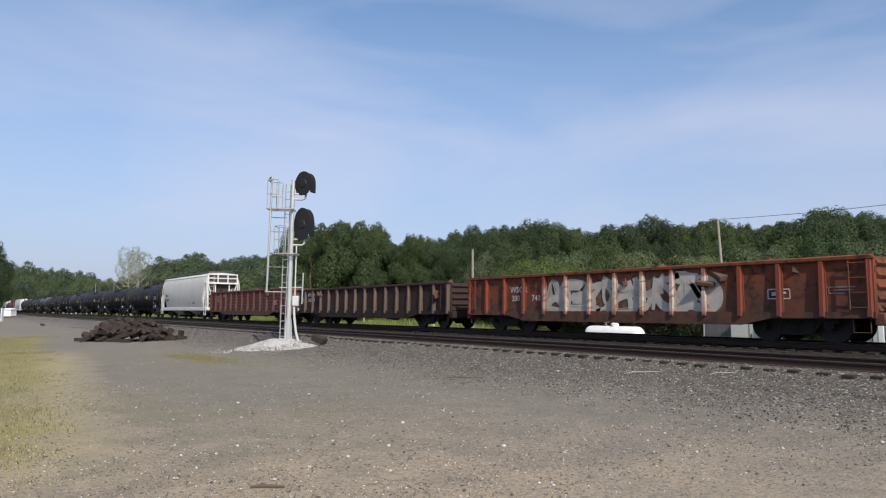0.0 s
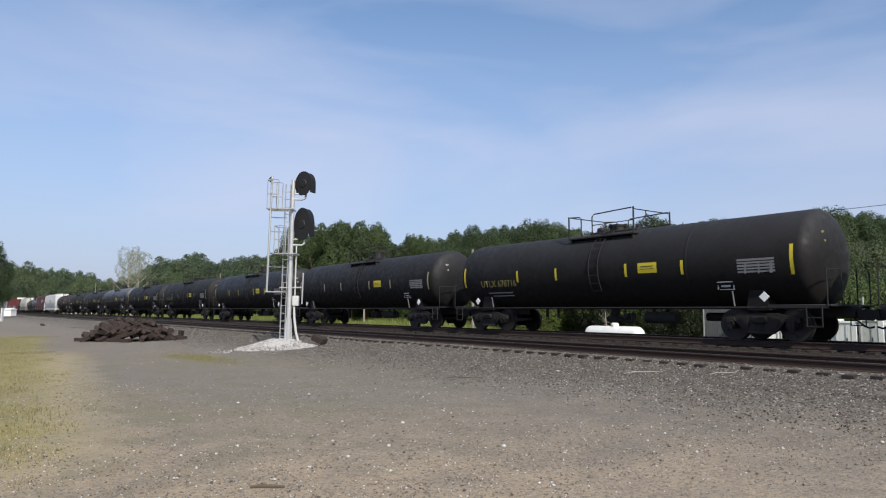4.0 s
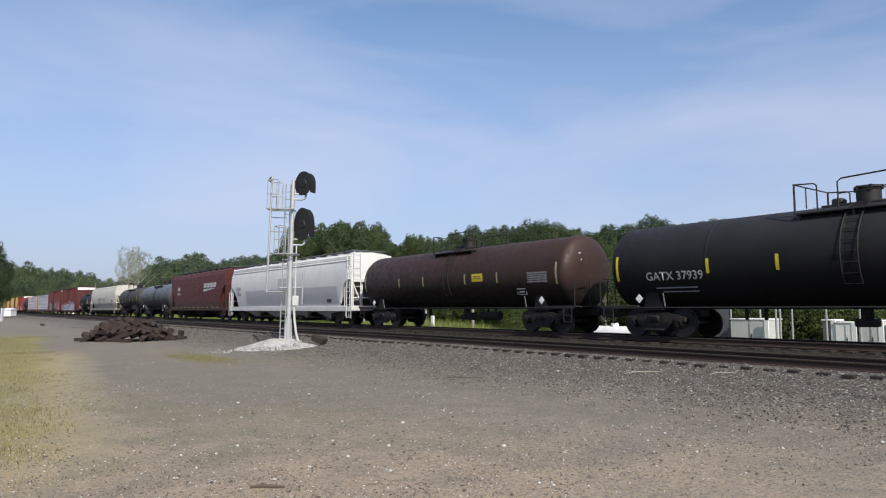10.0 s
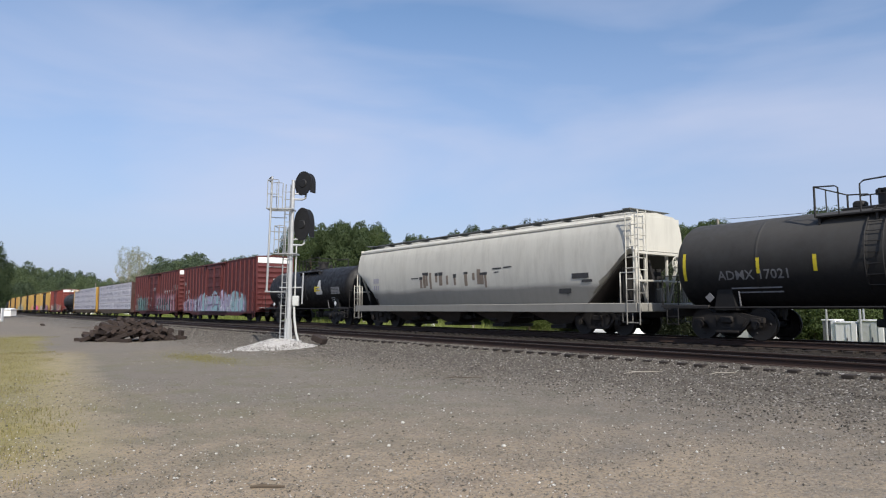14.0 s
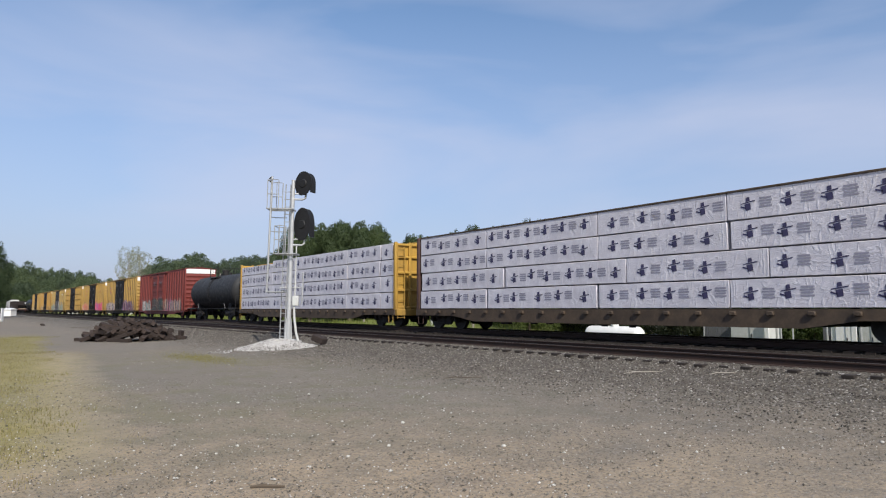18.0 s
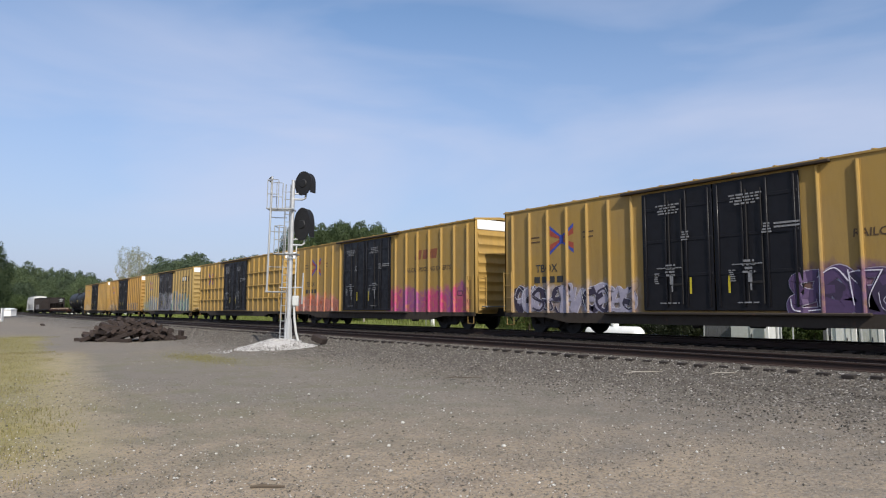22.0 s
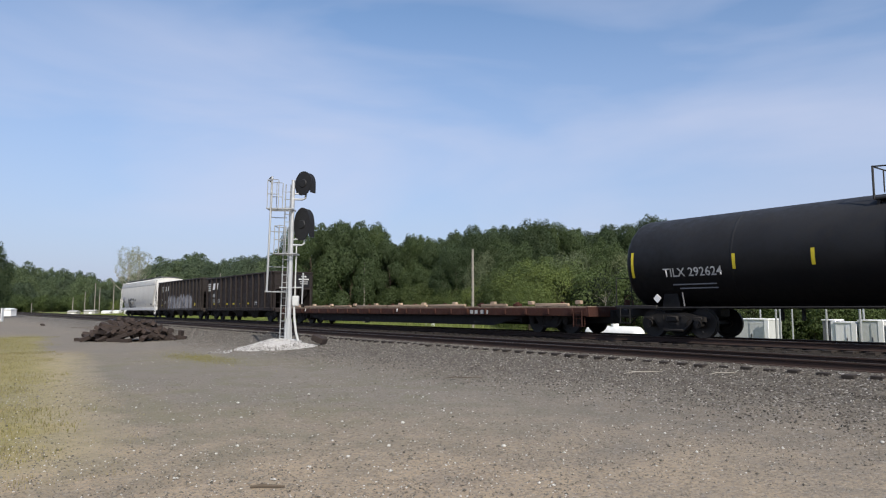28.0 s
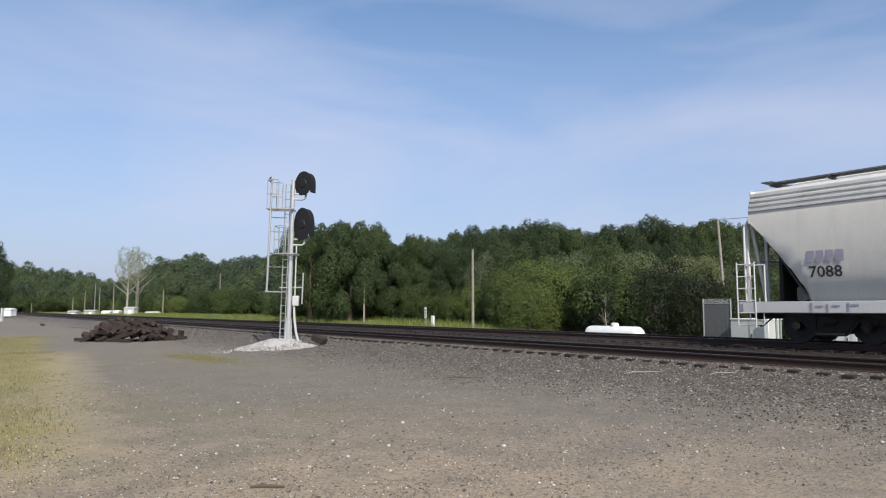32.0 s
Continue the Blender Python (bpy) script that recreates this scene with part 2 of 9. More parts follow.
def ground_mat():
    """Trodden gravel and dirt near the camera, grey ballast along the tracks, dark ballast between the rails, grass beyond."""
    k = Nodes("ground")
    v = k.coord((1, 1, 1))
    o = k.sep(v)
    big = k.noise(v, 0.16, 5, 0.6)
    mid = k.noise(v, 1.3, 6, 0.65)
    fine = k.noise(v, 14.0, 5, 0.7)
    grit = k.noise(v, 60.0, 3, 0.7)
    cell = k.node("ShaderNodeTexVoronoi", Vector=v, Scale=26.0)
    cs = k.node("ShaderNodeSeparateColor", Color=cell.outputs["Color"])
    small = k.node("ShaderNodeTexVoronoi", Vector=v, Scale=58.0)
    ss = k.node("ShaderNodeSeparateColor", Color=small.outputs["Color"])
    wob = k.math("MULTIPLY", k.math("SUBTRACT", big, 0.5), 5.0)
    jit = k.math("MULTIPLY", k.math("SUBTRACT", mid, 0.5), 3.0)
    # pale sand where vehicles turn, greyer dirt towards the tracks
    away = k.math("ADD", k.math("MULTIPLY", o[0], -0.801), k.math("MULTIPLY", o[1], 0.598))
    sandy = k.math("MULTIPLY", k.ramp(k.math("ADD", away, k.math("ADD", wob, jit)), 11.5, 6.8), k.ramp(o[1], 8.5, 4.5, 0.4, 1.0))
    dirt = k.mix(sandy, (0.215, 0.187, 0.149), (0.36, 0.284, 0.195))
    dirt = k.mix(k.ramp(mid, 0.42, 0.7, 0.0, 0.55), dirt, (0.165, 0.148, 0.124))
    dirt = k.mix(k.ramp(big, 0.52, 0.68, 0.0, 0.4), dirt, (0.33, 0.25, 0.175))
    dirt = k.mix(k.ramp(fine, 0.5, 0.78, 0.0, 0.6), dirt, (0.1, 0.09, 0.078))
    dirt = k.mix(k.ramp(grit, 0.55, 0.8, 0.0, 0.5), dirt, (0.42, 0.38, 0.32))
    stone = k.mix(cs.outputs[0], (0.035, 0.031, 0.027), (0.17, 0.153, 0.13))
    stone = k.mix(k.ramp(cs.outputs[2], 0.93, 0.95), stone, (0.4, 0.38, 0.35))
    edge = k.math("ADD", o[1], k.math("ADD", k.math("MULTIPLY", jit, 1.6), wob))
    ball = k.ramp(edge, 7.0, 12.2)
    worn = k.math("MULTIPLY", k.ramp(o[0], -14.5, -18.0), k.math("MULTIPLY", k.ramp(o[1], 3.2, 4.2), k.ramp(o[1], 7.0, 5.4)))
    loose = k.math("MULTIPLY", k.ramp(ss.outputs[1], 0.74, 0.76, 0.0, 0.55), k.ramp(worn, 0.0, 1.0, 1.0, 0.15))
    pebble = k.mix(ss.outputs[0], (0.07, 0.065, 0.06), (0.36, 0.33, 0.29))
    col = k.mix(loose, dirt, pebble)
    col = k.mix(k.math("MAXIMUM", k.ramp(cs.outputs[1], 0.8, 0.82, 0.0, 0.3), k.math("MULTIPLY", ball, 0.88)), col, stone)
    col = k.mix(k.math("MULTIPLY", worn, 0.6), col, k.mix(fine, (0.16, 0.142, 0.12), (0.235, 0.205, 0.17)))
    # oil and brake dust between and beside the rails
    near = k.ramp(o[1], 13.8, 14.15)
    far = k.ramp(o[1], 24.5, 22.5)
    dark = k.math("MULTIPLY", near, far)
    col = k.mix(k.math("MULTIPLY", dark, k.ramp(mid, 0.25, 0.7, 0.98, 0.8)), col, (0.02, 0.016, 0.014))
    grass = k.mix(k.ramp(fine, 0.3, 0.75), (0.13, 0.17, 0.045), (0.2, 0.22, 0.07))
    grass = k.mix(k.ramp(mid, 0.4, 0.7), grass, (0.24, 0.22, 0.1))
    gfac = k.ramp(k.math("ADD", o[1], k.math("MULTIPLY", mid, 1.6)), 24.6, 25.6)
    col = k.mix(gfac, col, grass)
    # the verge: a strip of dry grass, then greener grass, on the side away from the tracks
    dv = k.math("ADD", k.math("ADD", o[1], k.math("MULTIPLY", o[0], 0.13)), k.math("MULTIPLY", jit, 0.55))
    dry = k.math("MULTIPLY", k.ramp(dv, 0.95, -0.1), k.math("MULTIPLY", k.ramp(o[0], -6.8, -9.0), k.ramp(o[0], -31.0, -25.0)))
    dry = k.math("MULTIPLY", dry, k.ramp(k.math("ADD", mid, k.math("MULTIPLY", fine, 0.5)), 0.55, 0.85, 0.3, 1.0))
    col = k.mix(k.math("MULTIPLY", dry, 0.85), col, k.mix(k.ramp(fine, 0.3, 0.7), (0.33, 0.265, 0.14), (0.52, 0.43, 0.26)))
    gv = k.math("ADD", k.math("ADD", o[1], k.math("MULTIPLY", o[0], 0.098)), k.math("ADD", k.math("MULTIPLY", jit, 0.9), k.math("MULTIPLY", wob, 0.25)))
    green = k.math("MULTIPLY", k.ramp(gv, 0.5, -0.25), k.math("MULTIPLY", k.ramp(o[0], -7.6, -9.4), k.ramp(o[0], -52.0, -44.0)))
    col = k.mix(k.math("MULTIPLY", green, 0.7), col, k.mix(k.ramp(fine, 0.3, 0.7), (0.17, 0.16, 0.05), (0.34, 0.285, 0.11)))
    # thin moss and weeds in the trodden dirt
    moss = k.math("MULTIPLY", k.ramp(o[1], 10.5, 7.5), k.math("MULTIPLY", k.ramp(o[0], -5.0, -10.0), k.ramp(o[0], -30.0, -22.0)))
    moss = k.math("MULTIPLY", moss, k.ramp(k.math("ADD", k.math("MULTIPLY", mid, 0.6), k.math("MULTIPLY", big, 0.4)), 0.46, 0.6))
    col = k.mix(k.math("MULTIPLY", moss, 0.45), col, k.mix(k.ramp(fine, 0.3, 0.7), (0.13, 0.13, 0.07), (0.22, 0.205, 0.12)))
    weed = k.math("SQRT", k.math("ADD", k.math("POWER", k.math("DIVIDE", k.math("ADD", o[0], 22.4), 3.4), 2.0), k.math("POWER", k.math("DIVIDE", k.math("ADD", o[1], -6.75), 0.95), 2.0)))
    weed = k.ramp(k.math("ADD", weed, k.math("MULTIPLY", jit, 0.5)), 1.1, 0.2)
    col = k.mix(k.math("MULTIPLY", weed, 0.4), col, (0.19, 0.185, 0.06))
    relief = k.math("ADD", k.math("MULTIPLY", cell.outputs["Distance"], -0.5), k.math("MULTIPLY", small.outputs["Distance"], -0.35))
    k.bump(k.math("ADD", relief, k.math("ADD", fine, k.math("MULTIPLY", mid, 1.2))), 0.6, 0.035)
    return k.done(col, 0.95, 0.0, 0.2)


M_GROUND = ground_mat()


def stone_mat(name, a, b, c, pale=0.94):
    k = Nodes(name)
    isl = k.node("ShaderNodeNewGeometry").outputs["Random Per Island"]
    col = k.mix(isl, a, b)
    col = k.mix(k.ramp(isl, pale, pale + 0.01), col, c)
    col = k.mix(k.ramp(k.noise(k.coord(), 30.0, 3), 0.4, 0.7, 0.0, 0.4), col, shade(a, 0.7))
    return k.done(col, 0.9, 0.0, 0.25)


M_STONE = stone_mat("ballast_stone", (0.045, 0.04, 0.035), (0.215, 0.189, 0.157), (0.44, 0.415, 0.37), 0.93)
M_PEBBLE = stone_mat("gravel_pebble", (0.085, 0.077, 0.066), (0.32, 0.285, 0.235), (0.62, 0.6, 0.56), 0.88)
M_DARKSTONE = stone_mat("oily_ballast", (0.012, 0.01, 0.009), (0.036, 0.032, 0.028), (0.09, 0.08, 0.07))
M_WHITESTONE = stone_mat("white_limestone", (0.26, 0.25, 0.235), (0.62, 0.6, 0.57), (0.12, 0.11, 0.1))

# ---- mesh building ----
class Build:
    """Collects vertices and faces of one mesh."""

    def __init__(self):
        self.v, self.f = [], []

    def add(self, verts, faces):
        n = len(self.v)
        self.v.extend(tuple(p) for p in verts)
        self.f.extend(tuple(i + n for i in q) for q in faces)
        return self

    def box(self, c, s, ch=0.0, m=None):
        """A box about c of size s, its edges cut back by ch."""
        hx, hy, hz = s[0] / 2, s[1] / 2, s[2] / 2
        if ch <= 0:
            pts = [Vector((x * hx, y * hy, z * hz)) for x in (-1, 1) for y in (-1, 1) for z in (-1, 1)]
            fs = [(0, 1, 3, 2), (4, 6, 7, 5), (0, 4, 5, 1), (2, 3, 7, 6), (0, 2, 6, 4), (1, 5, 7, 3)]
        else:
            ch = min(ch, 0.49 * min(2 * hx, 2 * hy, 2 * hz))
            pts, idx = [], {}
            for x in (-1, 1):
                for y in (-1, 1):
                    for z in (-1, 1):
                        for a in range(3):
                            q = [x * (hx - ch), y * (hy - ch), z * (hz - ch)]
                            q[a] = (x * hx, y * hy, z * hz)[a]
                            idx[(x, y, z, a)] = len(pts)
                            pts.append(Vector(q))
            fs = []
            for a in range(3):
                b, c2 = (a + 1) % 3, (a + 2) % 3
                for sgn in (-1, 1):
                    loop = []
                    for sb, sc in ((-1, -1), (1, -1), (1, 1), (-1, 1)):
                        k = [0, 0, 0]
                        k[a], k[b], k[c2] = sgn, sb, sc
                        loop.append(idx[(*k, a)])
                    fs.append(tuple(loop if sgn > 0 else loop[::-1]))
                for sb in (-1, 1):
                    for sc in (-1, 1):
                        k0, k1 = [0, 0, 0], [0, 0, 0]
                        k0[a], k1[a] = -1, 1
                        k0[b] = k1[b] = sb
                        k0[c2] = k1[c2] = sc
                        q = (idx[(*k0, b)], idx[(*k1, b)], idx[(*k1, c2)], idx[(*k0, c2)])
                        fs.append(q if sb * sc < 0 else q[::-1])
            for x in (-1, 1):
                for y in (-1, 1):
                    for z in (-1, 1):
                        q = (idx[(x, y, z, 0)], idx[(x, y, z, 1)], idx[(x, y, z, 2)])
                        fs.append(q if x * y * z > 0 else q[::-1])
        if m is not None:
            pts = [m @ p for p in pts]
        c = Vector(c)
        return self.add([p + c for p in pts], fs)

    def rings(self, rings, closed=True, caps=True):
        n = len(rings[0])
        base = len(self.v)
        for r in rings:
            self.v.extend(tuple(p) for p in r)
        for i in range(len(rings) - 1):
            for j in range(n if closed else n - 1):
                a, b = base + i * n + j, base + i * n + (j + 1) % n
                self.f.append((a, b, b + n, a + n))
        if caps:
            self.f.append(tuple(base + j for j in range(n))[::-1])
            self.f.append(tuple(base + (len(rings) - 1) * n + j for j in range(n)))
        return self

    def cyl(self, p0, p1, r0, r1=None, n=10, caps=True):
        p0, p1 = Vector(p0), Vector(p1)
        r1 = r0 if r1 is None else r1
        d = (p1 - p0).normalized()
        u = d.orthogonal().normalized()
        w = d.cross(u)
        ring = lambda p, r: [p + (u * math.cos(a) + w * math.sin(a)) * r for a in (2 * math.pi * i / n for i in range(n))]
        return self.rings([ring(p0, r0), ring(p1, r1)], True, caps)

    def tube(self, pts, r, n=6):
        """A round bar along a line of points."""
        pts = [Vector(p) for p in pts]
        rr = []
        u = None
        for i, p in enumerate(pts):
            d = (pts[min(i + 1, len(pts) - 1)] - pts[max(i - 1, 0)]).normalized()
            u = d.orthogonal().normalized() if u is None else (u - d * u.dot(d)).normalized()
            w = d.cross(u)
            rk = r[i] if isinstance(r, (list, tuple)) else r
            rr.append([p + (u * math.cos(a) + w * math.sin(a)) * rk for a in (2 * math.pi * j / n for j in range(n))])
        return self.rings(rr)

    def prism(self, prof, x0, x1):
        """An outline of (y, z) drawn out along x."""
        return self.rings([[(x0, y, z) for y, z in prof], [(x1, y, z) for y, z in prof]])

    def prism_y(self, prof, y0, y1):
        """An outline of (x, z) drawn out along y."""
        return self.rings([[(x, y0, z) for x, z in prof], [(x, y1, z) for x, z in prof]])

    def mesh(self, name, smooth=True, angle=38):
        me = bpy.data.meshes.new(name)
        me.from_pydata(self.v, [], self.f)
        me.validate()
        b = bmesh.new()
        b.from_mesh(me)
        bmesh.ops.recalc_face_normals(b, faces=b.faces)
        b.to_mesh(me)
        b.free()
        if smooth:
            me.polygons.foreach_set("use_smooth", [True] * len(me.polygons))
            me.set_sharp_from_angle(angle=radians(angle))
        return me


def part(name, shape, material, parent=None, label="", m=None, smooth=True):
    me = shape.mesh(name, smooth) if isinstance(shape, Build) else shape
    if material is not None and not me.materials:
        me.materials.append(material)
    ob = new(name, me)
    if parent is not None:
        ob.parent = parent
    if m is not None:
        ob.matrix_basis = m
    if label:
        ob["label"] = label
    return ob


def thing(name, label, category, group="", m=None):
    e = new(name)
    e.empty_display_size = 0.3
    if m is not None:
        e.matrix_basis = m
    return tagged(e, label, category, group)


TEXT_CACHE = {}


def text_mesh(words, size):
    """Letters as a flat mesh in the xz plane that faces -y, centred on its origin."""
    key = (words, size)
    if key not in TEXT_CACHE:
        cu = bpy.data.curves.new("letters", "FONT")
        cu.body, cu.size, cu.align_x, cu.align_y = words, size, "CENTER", "CENTER"
        cu.resolution_u = 2
        cu.offset = 0.012 * size
        ob = new("letters", cu)
        bpy.context.view_layer.update()
        me = bpy.data.meshes.new_from_object(ob.evaluated_get(bpy.context.evaluated_depsgraph_get()))
        bpy.data.objects.remove(ob)
        me.transform(Matrix.Rotation(math.pi / 2, 4, "X"))
        TEXT_CACHE[key] = me
    return TEXT_CACHE[key]


def lettering(words, size, at, material, parent, wrap=None, name="lettering", slant=0.0):
    """Words on a car's side at (x, y, z); wrap gives the side's y for each height."""
    me = text_mesh(words, size).copy()
    for q in me.vertices:
        x, z = q.co.x + slant * q.co.z + at[0], q.co.z + at[2]
        q.co = (x, (wrap(z) if wrap else at[1]) - 0.006, z)
    me.materials.clear()
    me.materials.append(material)
    return part(name, me, None, parent)


def bars(rows, at, material, parent, wrap=None, name="small_stencil"):
    """Unreadable small writing: plain bars (dx, dz, width, height) about a point."""
    if name == "car_number" and len(rows) > 1:
        for row in rows:
            bars([row], at, material, parent, wrap, name)
        return
    b = Build()
    for dx, dz, w, h in rows:
        x, z = at[0] + dx, at[2] + dz
        y0 = (wrap(z) if wrap else at[1]) - 0.006
        b.add([(x - w / 2, y0, z - h / 2), (x + w / 2, y0, z - h / 2), (x + w / 2, y0, z + h / 2), (x - w / 2, y0, z + h / 2)], [(0, 1, 2, 3)])
    return part(name, b, material, parent, smooth=False)


def notice(x, z, w, lines, y, car, seed, material, size=0.05, name="door_notice"):
    """Small unreadable writing: lines of word-long bars, centred."""
    rng = random.Random(seed)
    rows = []
    for i in range(lines):
        wide = w * rng.uniform(0.6, 1.0)
        p = -wide / 2
        while p < wide / 2 - 0.04:
            q = min(rng.uniform(0.06, 0.24), wide / 2 - p)
            rows.append((p + q / 2, ((lines - 1) / 2 - i) * size * 1.75, q, size * rng.uniform(0.8, 1.1)))
            p += q + 0.045
    return bars(rows, (x, y, z), material, car, None, name)


def patch(x0, x1, z0, z1, material, parent, wrap, name="painted_patch", label=""):
    """A painted area that follows a curved side."""
    b = Build()
    n = 8
    for k in range(n + 1):
        z = z0 + (z1 - z0) * k / n
        b.v += [(x0, wrap(z) - 0.005, z), (x1, wrap(z) - 0.005, z)]
    b.f = [(2 * k, 2 * k + 1, 2 * k + 3, 2 * k + 2) for k in range(n)]
    return part(name, b, material, parent, label)

# ---- ground and tracks ----
GEAR_UP = 0.12          # the train's track lies a little higher than the near one
NEAR_Y, TRAIN_Y = 14.85, 19.84          # middle lines of the two tracks
PROFILE = [(-3000, -0.75), (-60, -0.62), (-4, -0.6), (3, -0.6), (8.5, -0.56), (11.2, -0.46), (12.5, -0.4), (13.2, -0.32), (13.5, -0.27), (13.8, -0.165), (14.02, -0.165), (14.3, -0.2), (14.85, -0.2),
           (16.2, -0.225), (17.0, -0.32), (17.6, -0.28), (18.4, -0.115), (19.84, -0.08), (21.3, -0.11), (21.9, -0.13), (23.2, -0.7), (26.0, -1.0),
           (34, -1.1), (60, -1.1), (200, -0.9), (3000, -0.9)]


def ground_z(x, y):
    for (y0, z0), (y1, z1) in zip(PROFILE, PROFILE[1:]):
        if y <= y1:
            z = z0 + (z1 - z0) * max(0.0, (y - y0) / (y1 - y0))
            break
    if y > 23.5:
        lift = min(1.0, max(0.0, (-28.0 - x) / 9.0))
        z += lift * lift * (3 - 2 * lift) * (0.62 * min(1.0, (y - 23.5) / 4.0) + 0.4 * min(1.0, max(0.0, (y - 29.0) / 7.0)))
    if abs(x) < 150 and -10 < y < 45 and not 13.0 < y < 21.8:
        z += 0.05 * (noise.noise((x * 0.35, y * 0.35, 0.0))) + 0.018 * noise.noise((x * 1.7, y * 1.7, 3.0))
    return z


def spaced(stops):
    out = []
    for a, b, step in stops:
        n = max(1, round((b - a) / step))
        out.extend(a + (b - a) * i / n for i in range(n))
    return out + [stops[-1][1]]


def make_ground():
    xs = spaced([(-3000, -400, 260), (-400, -120, 20), (-120, -45, 2.5), (-45, 12, 0.4), (12, 60, 4), (60, 3000, 300)])
    ys = spaced([(-3000, -60, 300), (-60, -4, 8), (-4, 13.2, 0.4), (13.2, 14.4, 0.1), (14.4, 26, 0.3), (26, 60, 3), (60, 200, 20), (200, 3000, 280)])
    b = Build()
    b.v = [(x, y, ground_z(x, y)) for x in xs for y in ys]
    n = len(ys)
    b.f = [(i * n + j, (i + 1) * n + j, (i + 1) * n + j + 1, i * n + j + 1) for i in range(len(xs) - 1) for j in range(n - 1)]
    me = bpy.data.meshes.new("ground")
    me.from_pydata(b.v, [], b.f)
    me.polygons.foreach_set("use_smooth", [True] * len(me.polygons))
    ob = part("ground", me, M_GROUND)
    tagged(ob, "grey trodden gravel with ballast and grass beyond the tracks", "ground", kind="structure")


make_ground()

RAIL_PROFILE = [(-0.07, -0.17), (0.07, -0.17), (0.07, -0.158), (0.014, -0.138), (0.011, -0.045), (0.036, -0.032), (0.037, -0.006), (0.028, 0.0),
                (-0.028, 0.0), (-0.037, -0.006), (-0.036, -0.032), (-0.011, -0.045), (-0.014, -0.138), (-0.07, -0.158)]


def make_track(mid, label, up=0.0):
    tr = thing("railway_track", label, "track")
    tr["kind"] = "structure"
    for s in (-1, 1):
        y = mid + s * 0.7525
        part("rail", Build().prism([(y + a, z + up) for a, z in RAIL_PROFILE], -1500, 600), M_RAIL, tr, "rust-brown steel rail")
        part("rail_head", Build().box((-450, y, up + 0.001), (2100, 0.05, 0.004)), M_RAILTOP, tr, "polished running surface", smooth=False)
    return tr


def ties_of(tr, mid, first, last, count_lo, count_hi, seed, up=0.0):
    rng = random.Random(seed)
    shapes = []
    for i in range(4):
        b = Build().box((0, 0, -0.09), (0.225, 2.6, 0.18), 0.012)
        shapes.append(b.mesh("tie"))
    rest = Build()
    x = first
    while x < last:
        jx, jy, turn = rng.uniform(-0.03, 0.03), rng.uniform(-0.07, 0.05), rng.uniform(-1.2, 1.2)
        if count_lo < x < count_hi:
            part("tie", shapes[rng.randrange(4)], M_TIE, tr, m=pose(x + jx, mid + jy, up - 0.182 + rng.uniform(-0.02, 0.004), 0, 0, turn))
        else:
            rest.box((x + jx, mid + jy, up - 0.262), (0.225, 2.6, 0.18))
        x += 0.5
    ob = part("ties", rest, M_TIE, tr, smooth=False)
    ob["kind"] = "stuff"


near_track = make_track(NEAR_Y, "empty railway track with rusty rails on dark wooden ties")
train_track = make_track(TRAIN_Y, "railway track under the passing freight train", GEAR_UP)

